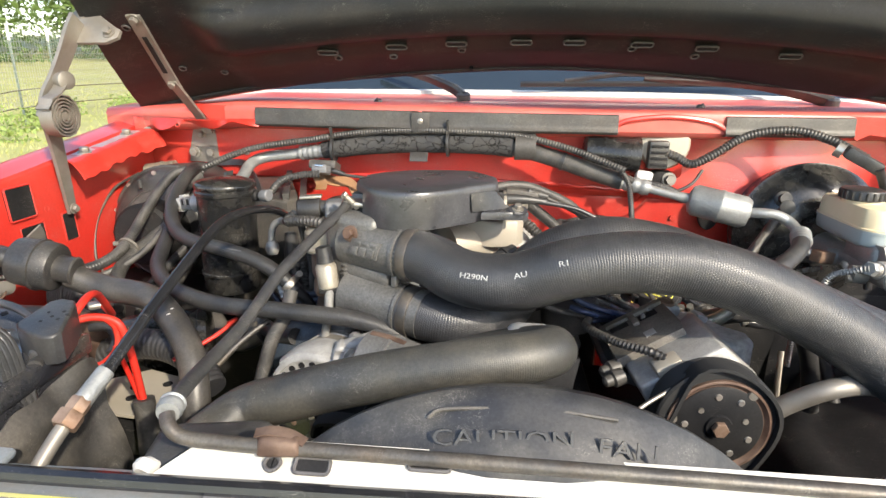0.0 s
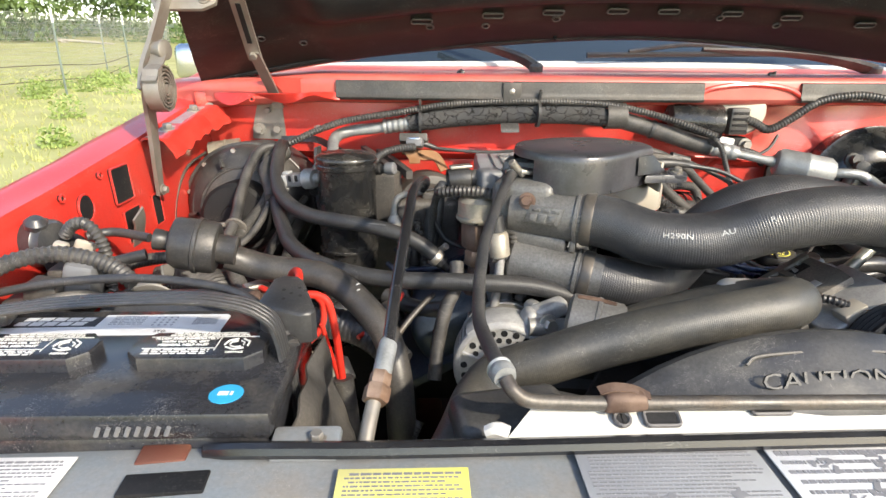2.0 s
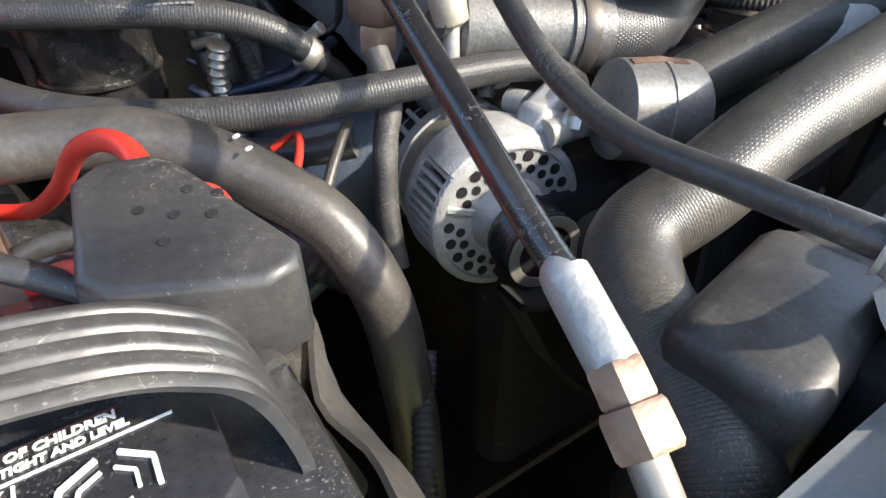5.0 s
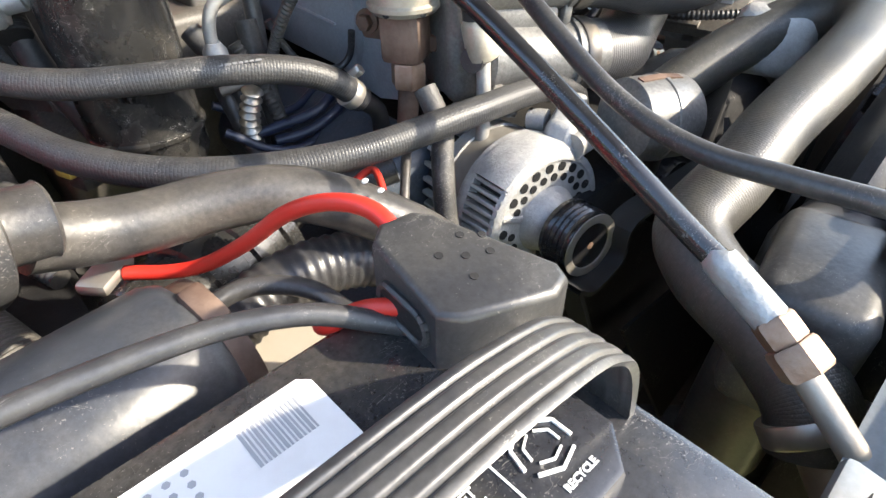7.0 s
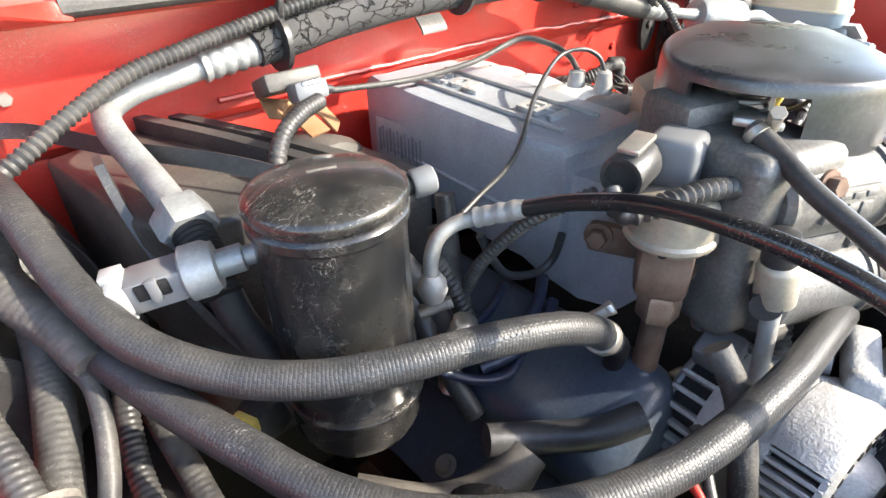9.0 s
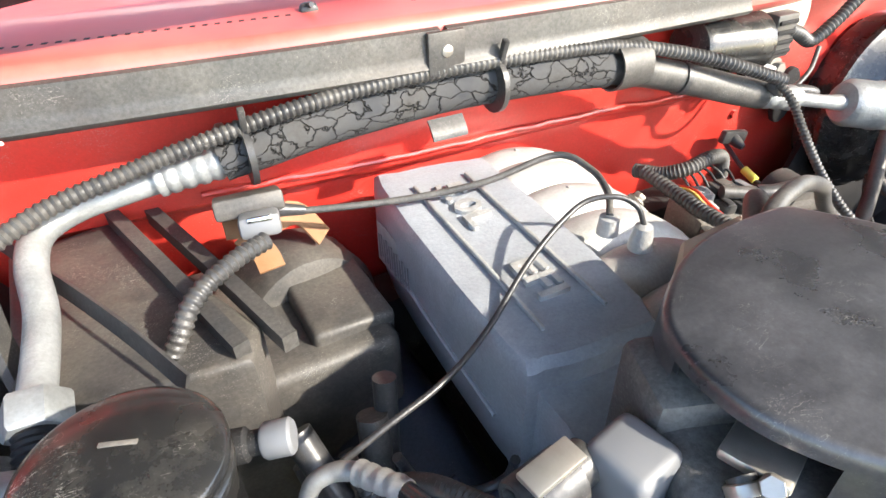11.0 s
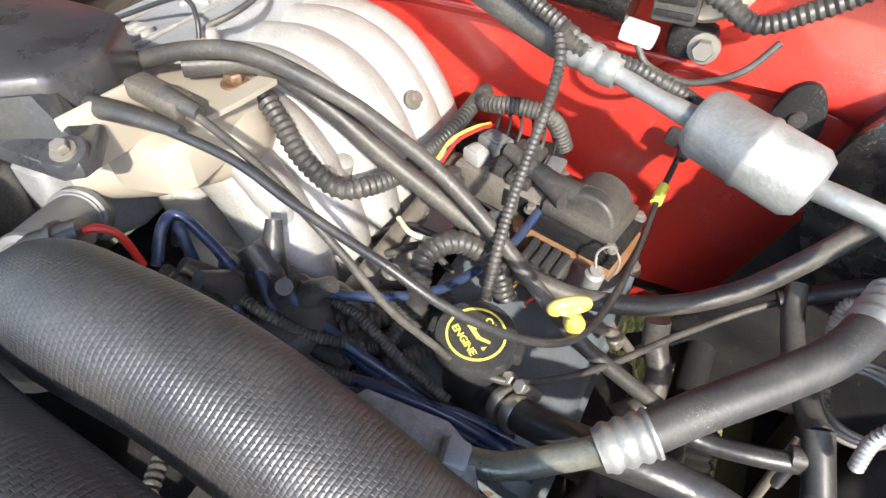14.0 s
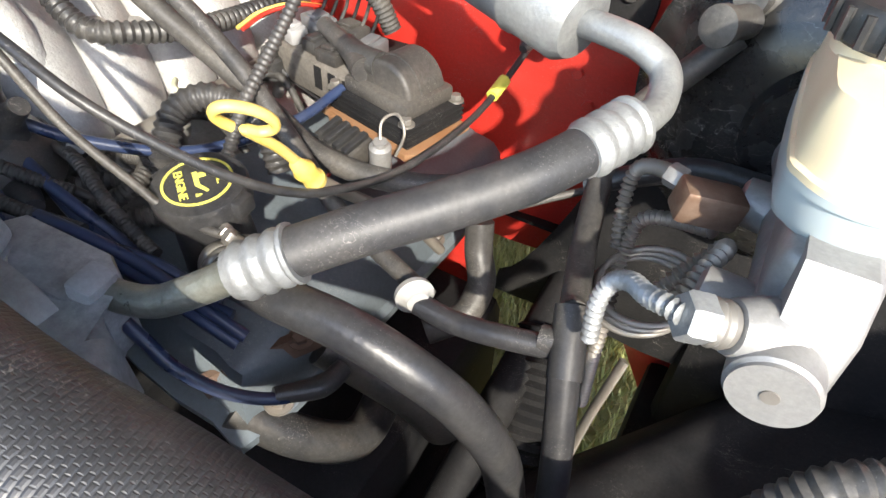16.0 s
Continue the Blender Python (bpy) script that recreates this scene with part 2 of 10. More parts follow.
RUST = material("rusty_steel", (0.085, 0.05, 0.037), 0.6, 0.25, (0.17, 0.1, 0.07), 40, 0.9, 0.4, (0.3, 0.25, 0.2), 0.3, 20)
ORANGE_RUST = material("orange_rusty_steel", (0.24, 0.115, 0.05), 0.65, 0.1, (0.36, 0.2, 0.1), 40, 0.9, 0.4, (0.12, 0.08, 0.06), 0.4, 20)
BLOCKGREY = material("dusty_tan_grey_plastic", (0.13, 0.12, 0.105), 0.55, 0, (0.2, 0.18, 0.155), 30, 0.8, 0.15, (0.06, 0.055, 0.05), 0.5, 14, specks=0.3)
LIGHTPLUG = material("pale_grey_plug", (0.32, 0.32, 0.32), 0.45, 0, (0.4, 0.4, 0.4), 30, 0.6, 0.08, DUST, 0.35, 15)
BRASS = material("tarnished_brass", (0.2, 0.12, 0.08), 0.45, 0.5, (0.34, 0.22, 0.15), 60, 0.8, 0.3, (0.45, 0.4, 0.35), 0.3, 30)
CHROME = material("bright_steel", (0.72, 0.72, 0.72), 0.2, 1.0, (0.55, 0.55, 0.55), 50, 0.5, 0.05)
WIRE_RED = material("red_cable", (0.55, 0.02, 0.012), 0.38, 0, (0.65, 0.06, 0.04), 30, 0.5, 0.05, (0.3, 0.12, 0.08), 0.2, 20)
WIRE_BLUE = material("blue_ignition_lead", (0.02, 0.034, 0.085), 0.28, 0, (0.035, 0.052, 0.11), 30, 0.6, 0.05, DUST, 0.15, 25)
WIRE_WHITE = material("pale_wire", (0.6, 0.6, 0.42), 0.4)
YELLOW = material("yellow_plastic", (0.72, 0.52, 0.1), 0.4, 0, (0.78, 0.62, 0.22), 40, 0.6, 0.1, (0.4, 0.3, 0.12), 0.35, 40, specks=0.3)
LIME = material("yellow_band", (0.75, 0.75, 0.12), 0.4)
YELLOWINK = material("yellow_print", (0.7, 0.62, 0.12), 0.5)
FOAM = material("cracked_foam", (0.05, 0.05, 0.05), 0.8, 0, (0.11, 0.105, 0.1), 30, 0.8, 0.5, (0.01, 0.01, 0.01), 0.6, 30, spec=0.3, bump_scale=90)
STRIP = material("dull_metal_strip", (0.075, 0.072, 0.066), 0.50, 0.4, (0.12, 0.115, 0.105), 14, 0.8, 0.1, (0.08, 0.06, 0.05), 0.4, 9, specks=0.40)
GREYPLASTIC = material("grey_plastic", (0.125, 0.13, 0.138), 0.42, 0, (0.17, 0.172, 0.18), 20, 0.6, 0.08, DUST, 0.3, 15)
TANK = material("blue_grey_tank", (0.034, 0.038, 0.045), 0.33, 0, (0.055, 0.058, 0.064), 14, 0.7, 0.1, (0.18, 0.155, 0.125), 0.28, 10, specks=0.35, bump_scale=220)
AMBER = material("yellowed_plastic", (0.72, 0.6, 0.38), 0.4, 0, (0.8, 0.72, 0.55), 9, 0.7, 0.05, (0.55, 0.4, 0.2), 0.3, 7)
FLUID = material("clouded_plastic", (0.34, 0.4, 0.42), 0.4, 0, (0.42, 0.46, 0.46), 9, 0.6, 0.05, (0.3, 0.28, 0.24), 0.3, 9)
MCAST = material("machined_aluminium", (0.3, 0.297, 0.29), 0.42, 0.35, (0.24, 0.237, 0.23), 45, 0.7, 0.3, (0.34, 0.315, 0.28), 0.3, 16, specks=0.5)
# Near-black for greasy parts, also painted in as shade inside holes and gaps.
DARK = material("grease_and_shade_black", (0.012, 0.012, 0.0125), 0.6, 0, (0.024, 0.023, 0.023), 14, 0.8, 0.3, (0.042, 0.039, 0.036), 0.3, 9, specks=0.2, spec=0.22)
PLATED = material("olive_plated_steel", (0.2, 0.21, 0.185), 0.3, 0.55, (0.33, 0.33, 0.28), 60, 0.9, 0.4, (0.4, 0.42, 0.4), 0.45, 40, bump_scale=300, specks=0.6)
ENGINE = material("engine_blue_grey", (0.115, 0.14, 0.16), 0.34, 0, (0.15, 0.172, 0.19), 12, 0.7, 0.1, (0.05, 0.048, 0.045), 0.4, 9, specks=0.25)
LOOM = material("split_loom", (0.032, 0.031, 0.03), 0.4, 0, (0.075, 0.07, 0.065), 34, 0.8, 0.15, DUST, 0.3, 15, specks=0.35)
TAPE = material("cloth_tape", (0.03, 0.028, 0.026), 0.55, 0, (0.07, 0.065, 0.058), 44, 0.8, 0.45, DUST, 0.35, 18, specks=0.35)
FOIL = material("crumpled_foil", (0.5, 0.48, 0.44), 0.35, 0.9, (0.2, 0.18, 0.15), 50, 0.9, 0.8, bump_scale=60)
TYRE = material("tyre_rubber", (0.015, 0.015, 0.015), 0.75, 0, (0.03, 0.029, 0.027), 30, 0.6, 0.2)
WALLGREY = material("grey_support_paint", (0.17, 0.195, 0.215), 0.36, 0, (0.24, 0.25, 0.255), 7, 0.8, 0.08, (0.24, 0.17, 0.1), 0.6, 7, specks=0.4, scuffs=0.7)
NOTCH = material("rust_red_primer", (0.11, 0.03, 0.02), 0.6, 0, (0.16, 0.06, 0.035), 40, 0.9, 0.2, (0.05, 0.03, 0.02), 0.5, 20)
YLABEL = material("yellow_label", (0.72, 0.66, 0.14), 0.45, 0, (0.7, 0.65, 0.28), 12, 0.7, 0.02, (0.5, 0.45, 0.3), 0.4, 20)
DECALGREY = material("faded_grey_label", (0.27, 0.28, 0.3), 0.45, 0, (0.33, 0.34, 0.35), 12, 0.7, 0.02, (0.2, 0.17, 0.14), 0.3, 16)
TUBETAN = material("stained_tube_steel", (0.23, 0.21, 0.18), 0.42, 0.45, (0.32, 0.29, 0.25), 40, 0.8, 0.2, (0.13, 0.08, 0.05), 0.45, 24)
CLAMPM = material("stained_clamp_steel", (0.1, 0.09, 0.078), 0.42, 0.5, (0.17, 0.15, 0.125), 40, 0.9, 0.2, (0.07, 0.05, 0.035), 0.5, 22)
LINESTEEL = material("grimy_line_steel", (0.085, 0.077, 0.068), 0.42, 0.35, (0.13, 0.118, 0.1), 30, 0.8, 0.2, (0.1, 0.065, 0.04), 0.5, 20, specks=0.3)
LEAD_DARK = material("navy_ignition_lead", (0.012, 0.018, 0.042), 0.3, 0, (0.024, 0.032, 0.06), 30, 0.6, 0.08, DUST, 0.12, 25)
PRINT = material("faded_print", (0.17, 0.17, 0.18), 0.6)


def cracked(m):
    """Dark cracks over the foam."""
    nt = m.node_tree
    b = nt.nodes["Principled BSDF"]
    tc = nt.nodes.new("ShaderNodeTexCoord")
    v = nt.nodes.new("ShaderNodeTexVoronoi")
    v.feature = "DISTANCE_TO_EDGE"
    v.inputs["Scale"].default_value = 78
    mp = nt.nodes.new("ShaderNodeMapping")
    mp.inputs["Scale"].default_value = (0.5, 1, 1)
    wn = nt.nodes.new("ShaderNodeTexNoise")
    wn.inputs["Scale"].default_value = 45
    wn.inputs["Detail"].default_value = 5
    nt.links.new(tc.outputs["Object"], wn.inputs["Vector"])
    ws = nt.nodes.new("ShaderNodeVectorMath")
    ws.operation = "MULTIPLY_ADD"
    ws.inputs[1].default_value = (0.03, 0.03, 0.03)
    nt.links.new(wn.outputs["Color"], ws.inputs[0])
    nt.links.new(tc.outputs["Object"], ws.inputs[2])
    nt.links.new(ws.outputs[0], mp.inputs[0])
    nt.links.new(mp.outputs[0], v.inputs["Vector"])
    r = nt.nodes.new("ShaderNodeMapRange")
    r.inputs[2].default_value = 0.05
    nt.links.new(v.outputs["Distance"], r.inputs[0])
    mx = nt.nodes.new("ShaderNodeMix")
    mx.data_type = "RGBA"
    old = b.inputs["Base Color"].links[0].from_socket
    nt.links.new(r.outputs[0], mx.inputs[0])
    mx.inputs[6].default_value = (0.004, 0.004, 0.004, 1)
    nt.links.new(old, mx.inputs[7])
    nt.links.new(mx.outputs[2], b.inputs["Base Color"])
    bp = nt.nodes.new("ShaderNodeBump")
    bp.inputs["Strength"].default_value = 0.8
    bp.inputs["Distance"].default_value = 0.003
    nt.links.new(r.outputs[0], bp.inputs["Height"])
    nt.links.new(bp.outputs[0], b.inputs["Normal"])


def woven(m, rows, ring, depth, strength=0.7):
    """A woven relief of short dashes in rings along a hose."""
    nt = m.node_tree
    b = nt.nodes["Principled BSDF"]
    tc = nt.nodes.new("ShaderNodeTexCoord")
    mp = nt.nodes.new("ShaderNodeMapping")
    mp.inputs["Scale"].default_value = (1.0, rows * 2.0 * ring, 1)
    wv = nt.nodes.new("ShaderNodeTexNoise")
    wv.inputs["Scale"].default_value = 55
    wv.inputs["Detail"].default_value = 3
    nt.links.new(tc.outputs["Object"], wv.inputs["Vector"])
    wm = nt.nodes.new("ShaderNodeVectorMath")
    wm.operation = "MULTIPLY_ADD"
    wm.inputs[1].default_value = (0.55 * ring, 0.35 / rows, 0)
    nt.links.new(wv.outputs["Color"], wm.inputs[0])
    nt.links.new(tc.outputs["UV"], wm.inputs[2])
    nt.links.new(wm.outputs[0], mp.inputs[0])
    br = nt.nodes.new("ShaderNodeTexBrick")
    br.inputs["Scale"].default_value = 1.0
    br.inputs["Brick Width"].default_value = ring
    br.inputs["Row Height"].default_value = ring * 0.5
    br.inputs["Mortar Size"].default_value = ring * 0.16
    br.inputs["Mortar Smooth"].default_value = 1.0
    br.inputs["Color1"].default_value = br.inputs["Color2"].default_value = (1, 1, 1, 1)
    br.inputs["Mortar"].default_value = (0, 0, 0, 1)
    sw = nt.nodes.new("ShaderNodeMapping")
    sw.inputs["Rotation"].default_value = (0, 0, radians(90))
    nt.links.new(mp.outputs[0], sw.inputs[0])
    nt.links.new(sw.outputs[0], br.inputs["Vector"])
    bp = nt.nodes.new("ShaderNodeBump")
    bp.inputs["Strength"].default_value = strength
    bp.inputs["Distance"].default_value = depth
    nt.links.new(br.outputs["Color"], bp.inputs["Height"])
    old = b.inputs["Normal"].links[0].from_socket
    nt.links.new(old, bp.inputs["Normal"])
    nt.links.new(bp.outputs[0], b.inputs["Normal"])


cracked(FOAM)
DUCT_WOVEN = material("woven_duct_rubber", (0.034, 0.034, 0.0355), 0.38, 0, (0.052, 0.051, 0.05), 15, 0.6, 0.06, (0.15, 0.14, 0.125), 0.25, 9, specks=0.3, spec=0.7)
woven(DUCT_WOVEN, 34, 0.5, 0.001, 0.33)
RADHOSE = material("dusty_radiator_hose", (0.042, 0.041, 0.037), 0.4, 0, (0.07, 0.066, 0.056), 20, 0.7, 0.1, (0.17, 0.145, 0.1), 0.3, 11, specks=0.35, spec=0.55)
woven(RADHOSE, 20, 0.34, 0.0007, 0.22)
SUCTION = material("satin_hose_rubber", (0.036, 0.036, 0.037), 0.5, 0, (0.055, 0.053, 0.05), 26, 0.6, 0.12, (0.17, 0.15, 0.13), 0.25, 16, specks=0.3, spec=0.5, bump_scale=240)
HEATER = material("heater_hose_rubber", (0.026, 0.026, 0.0265), 0.42, 0, (0.045, 0.044, 0.042), 26, 0.6, 0.12, (0.16, 0.145, 0.12), 0.18, 14, specks=0.3, spec=0.45)
woven(HEATER, 6, 0.45, 0.0005, 0.3)
GLASS = bpy.data.materials.new("tinted_glass")
GLASS.use_nodes = True
_g = GLASS.node_tree.nodes["Principled BSDF"]
_g.inputs["Base Color"].default_value = (0.02, 0.03, 0.04, 1)
_g.inputs["Roughness"].default_value = 0.03
_g.inputs["Specular IOR Level"].default_value = 0.8
LEAF = material("leaves", (0.045, 0.085, 0.018), 0.6, 0, (0.12, 0.18, 0.035), 0.6, 0.9, 0)
GRASS = material("grass", (0.3, 0.31, 0.1), 0.8, 0, (0.44, 0.4, 0.19), 1.1, 0.9, 0.3, (0.24, 0.22, 0.1), 0.6, 0.5, bump_scale=60)
BLADE = material("grass_blades", (0.33, 0.36, 0.1), 0.7, 0, (0.5, 0.46, 0.19), 2.5, 0.9, 0)
UNDERGRASS = material("matted_grass", (0.24, 0.25, 0.07), 0.7, 0, (0.4, 0.35, 0.15), 40, 0.9, 0)
WEED = material("weed_leaves", (0.16, 0.23, 0.05), 0.6, 0, (0.26, 0.33, 0.09), 3, 0.9, 0)
DRYWOOD = material("weathered_wood", (0.3, 0.27, 0.23), 0.8, 0, (0.42, 0.39, 0.34), 4, 0.9, 0.2)
BARE = material("bare_flange_metal", (0.4, 0.36, 0.35), 0.4, 0.3, (0.5, 0.2, 0.17), 26, 0.9, 0.1, (0.45, 0.1, 0.08), 0.6, 18)
POST = material("green_post_paint", (0.1, 0.13, 0.11), 0.6)
BARK = material("bark", (0.09, 0.07, 0.05), 0.8)


# ---- builders ----
def finish(bm, sharp=38):
    bmesh.ops.recalc_face_normals(bm, faces=bm.faces)
    lim = radians(sharp)
    for f in bm.faces:
        f.smooth = True
    for e in bm.edges:
        if len(e.link_faces) == 2 and e.calc_face_angle(0) > lim:
            e.smooth = False
    return bm


def part(name, bm, mat, parent=None, label="", sharp=38):
    """Links a bmesh as one mesh object, under a thing or a part where one is given."""
    finish(bm, sharp)
    me = bpy.data.meshes.new(name)
    bm.to_mesh(me)
    bm.free()
    me.materials.append(mat)
    ob = new(name, me)
    if parent:
        ob.parent = parent
        ob.matrix_parent_inverse = parent.matrix_world.inverted()
    if label:
        ob["label"] = label
    return ob


def thing(name, at, label, category, group=""):
    """An empty at a thing's base, to carry its parts."""
    ob = new(name)
    ob.location = at
    ob.empty_display_size = 0.02
    bpy.context.view_layer.update()
    return tagged(ob, label, category, group)


def spline(pts, n=8):
    """A smooth line through the points."""
    p = [Vector(q) for q in pts]
    if len(p) == 2:
        return [p[0].lerp(p[1], i / n) for i in range(n + 1)], [i / n for i in range(n + 1)]
    out, par = [], []
    for i in range(len(p) - 1):
        a = p[i - 1] if i else p[0] * 2 - p[1]
        b, c = p[i], p[i + 1]
        d = p[i + 2] if i + 2 < len(p) else c * 2 - b
        for k in range(n):
            t = k / n
            out.append(0.5 * ((2 * b) + (c - a) * t + (2 * a - 5 * b + 4 * c - d) * t * t + (3 * b - a - 3 * c + d) * t**3))
            par.append(i + t)
    out.append(p[-1])
    par.append(len(p) - 1)
    return out, par


def frames(line):
    """Turning frames along a line, without twist."""
    res, up = [], None
    for i, q in enumerate(line):
        t = (line[min(i + 1, len(line) - 1)] - line[max(i - 1, 0)]).normalized()
        if up is None:
            up = t.orthogonal().normalized()
        up = (up - t * up.dot(t)).normalized()
        res.append((q, t, up, t.cross(up)))
    return res


def sweep(bm, pts, r, seg=12, n=8, rib=None, cap=True, flat=1.0, step=None):
    """A tube along a smooth line; r: one radius, or one for each point; rib: spacing and depth of its rings."""
    line, par = spline(pts, n)
    if rib or step:
        d = [0.0]
        for a, b in zip(line, line[1:]):
            d.append(d[-1] + (b - a).length)
        gap = step or rib[0] / 4
        m = max(8, int(d[-1] / gap))
        s = [d[-1] * i / m for i in range(m + 1)]
        xs = [[np.interp(v, d, [q[k] for q in line]) for v in s] for k in range(3)]
        par = [float(np.interp(v, d, par)) for v in s]
        line = [Vector(q) for q in zip(*xs)]
    else:
        s = [0] * len(line)
    run = [0.0]
    for a, b in zip(line, line[1:]):
        run.append(run[-1] + (b - a).length)
    uv = bm.loops.layers.uv.verify()
    rr = r if isinstance(r, (list, tuple)) else None
    rings = []
    for i, (q, t, u, v) in enumerate(frames(line)):
        rad = float(np.interp(par[i], range(len(rr)), rr)) if rr else r
        if rib:
            rad += rib[1] * math.sin(2 * math.pi * s[i] / rib[0])
        rings.append([bm.verts.new(q + (u * math.cos(a) * flat + v * math.sin(a)) * rad) for a in (2 * math.pi * k / seg for k in range(seg))])
    for i, (a, b) in enumerate(zip(rings, rings[1:])):
        for k in range(seg):
            f = bm.faces.new((a[k], a[(k + 1) % seg], b[(k + 1) % seg], b[k]))
            for lp, c in zip(f.loops, ((run[i], k), (run[i], k + 1), (run[i + 1], k + 1), (run[i + 1], k))):
                lp[uv].uv = (c[0] * 100, c[1] / seg)
    if cap:
        bm.faces.new(rings[0][::-1])
        bm.faces.new(rings[-1])
    return bm


def tube(name, pts, r, mat, parent=None, label="", category="", group="", **k):
    ob = part(name, sweep(bmesh.new(), pts, r, **k), mat, parent, label, 50)
    if category:
        tagged(ob, label, category, group)
    return ob


def axes(d, roll=0.0):
    d = Vector(d).normalized()
    u = Vector((0, 0, 1)).cross(d)
    u = u.normalized() if u.length > 0.05 else Vector((1, 0, 0))
    u = Matrix.Rotation(roll, 3, d) @ u
    return d, u, d.cross(u)


def lathe(bm, at, d, prof, seg=24, roll=0.0):
    """A turned shape: (height along d, radius) from the place on."""
    at = Vector(at)
    d, u, v = axes(d, roll)
    rings = []
    for h, r in prof:
        rings.append([bm.verts.new(at + d * h + (u * math.cos(a) + v * math.sin(a)) * max(r, 1e-5)) for a in (2 * math.pi * k / seg for k in range(seg))])
    for a, b in zip(rings, rings[1:]):
        for k in range(seg):
            bm.faces.new((a[k], a[(k + 1) % seg], b[(k + 1) % seg], b[k]))
    bm.faces.new(rings[0][::-1])
    bm.faces.new(rings[-1])
    return bm


def rbox(bm, at, size, rot=(0, 0, 0), bevel=0.003, segs=2, taper=1.0):
    """A block with rounded edges; taper: how much smaller its top is."""
    m = Matrix.LocRotScale(Vector(at), Euler([radians(a) for a in rot]), None)
    vs = bmesh.ops.create_cube(bm, size=1)["verts"]
    for v in vs:
        k = taper if v.co.z > 0 else 1.0
        v.co = Vector((v.co.x * size[0] * k, v.co.y * size[1] * k, v.co.z * size[2]))
    if bevel:
        es = {e for v in vs for e in v.link_edges}
        res = bmesh.ops.bevel(bm, geom=list(es), offset=min(bevel, min(size) * 0.45), segments=segs, affect="EDGES", profile=0.5)
        vs = list({v for f in res["faces"] for v in f.verts} | {v for v in vs if v.is_valid})
        done, stack = set(vs), list(vs)
        while stack:
            for e in stack.pop().link_edges:
                for w in e.verts:
                    if w not in done:
                        done.add(w)
                        stack.append(w)
        vs = done
    for v in vs:
        v.co = m @ v.co
    return bm


def prism(bm, outline, z0, z1, m=None, bevel=0.0, segs=2):
    """An outline raised from z0 to z1, laid by the pose m."""
    lo = [bm.verts.new((x, y, z0)) for x, y in outline]
    hi = [bm.verts.new((x, y, z1)) for x, y in outline]
    n = len(outline)
    fs = [bm.faces.new(lo[::-1]), bm.faces.new(hi)]
    for k in range(n):
        fs.append(bm.faces.new((lo[k], lo[(k + 1) % n], hi[(k + 1) % n], hi[k])))
    vs = lo + hi
    if bevel:
        top = [e for e in fs[1].edges]
        res = bmesh.ops.bevel(bm, geom=top, offset=bevel, segments=segs, affect="EDGES", profile=0.5)
        vs = list({v for v in lo + hi if v.is_valid} | {v for f in res["faces"] for v in f.verts})
    if m is not None:
        for v in set(vs):
            v.co = m @ v.co
    return bm


def hexnut(bm, at, d, r, h, bore=0.0):
    lathe(bm, at, d, [(0, r * 0.92), (h * 0.12, r), (h * 0.88, r), (h, r * 0.9)], 6)
    return bm


def bolt(name, at, d, r, parent=None, mat=None, label="", category=""):
    """A hexagon head on a washer."""
    bm = bmesh.new()
    at, d = Vector(at), Vector(d).normalized()
    lathe(bm, at, d, [(0, r * 1.5), (r * 0.3, r * 1.45)], 16)
    hexnut(bm, at + d * r * 0.3, d, r, r * 1.0)
    ob = part(name, bm, mat or DULLSTEEL, parent, label)
    if category:
        tagged(ob, label, category)
    return ob


def sheet(fn, nu, nv, thick, close=True):
    """A curved sheet with thickness: fn(u, v) gives a place for u, v in 0..1."""
    bm = bmesh.new()
    g = [[Vector(fn(i / nu, j / nv)) for j in range(nv + 1)] for i in range(nu + 1)]
    nor = [[None] * (nv + 1) for _ in range(nu + 1)]
    for i in range(nu + 1):
        for j in range(nv + 1):
            a = g[min(i + 1, nu)][j] - g[max(i - 1, 0)][j]
            b = g[i][min(j + 1, nv)] - g[i][max(j - 1, 0)]
            nor[i][j] = a.cross(b).normalized()
    top = [[bm.verts.new(g[i][j]) for j in range(nv + 1)] for i in range(nu + 1)]
    bot = [[bm.verts.new(g[i][j] - nor[i][j] * thick) for j in range(nv + 1)] for i in range(nu + 1)]
    for i in range(nu):
        for j in range(nv):
            bm.faces.new((top[i][j], top[i + 1][j], top[i + 1][j + 1], top[i][j + 1]))
            bm.faces.new((bot[i][j], bot[i][j + 1], bot[i + 1][j + 1], bot[i + 1][j]))
    for i in range(nu):
        bm.faces.new((top[i][0], bot[i][0], bot[i + 1][0], top[i + 1][0]))
        bm.faces.new((top[i][nv], top[i + 1][nv], bot[i + 1][nv], bot[i][nv]))
    for j in range(nv):
        bm.faces.new((top[0][j], top[0][j + 1], bot[0][j + 1], bot[0][j]))
        bm.faces.new((top[nu][j], bot[nu][j], bot[nu][j + 1], top[nu][j + 1]))
    return bm


def lettering(text, m, size, depth, mat, parent, name="lettering", label="", bold=0.0, width=1.0):
    """Raised letters in the built-in font, laid by the pose m."""
    cu = bpy.data.curves.new(name, "FONT")
    cu.body, cu.size, cu.extrude, cu.offset = text, size, depth / 2, bold
    cu.align_x, cu.align_y = "CENTER", "CENTER"
    cu.resolution_u = 2
    tmp = bpy.data.objects.new(name, cu)
    scene.collection.objects.link(tmp)
    me = bpy.data.meshes.new_from_object(tmp.evaluated_get(bpy.context.evaluated_depsgraph_get()))
    bpy.data.objects.remove(tmp)
    me.transform(m @ Matrix.Diagonal((width, 1, 1, 1)))
    me.materials.clear()
    me.materials.append(mat)
    ob = new(name, me)
    if parent:
        ob.parent = parent
        ob.matrix_parent_inverse = parent.matrix_world.inverted()
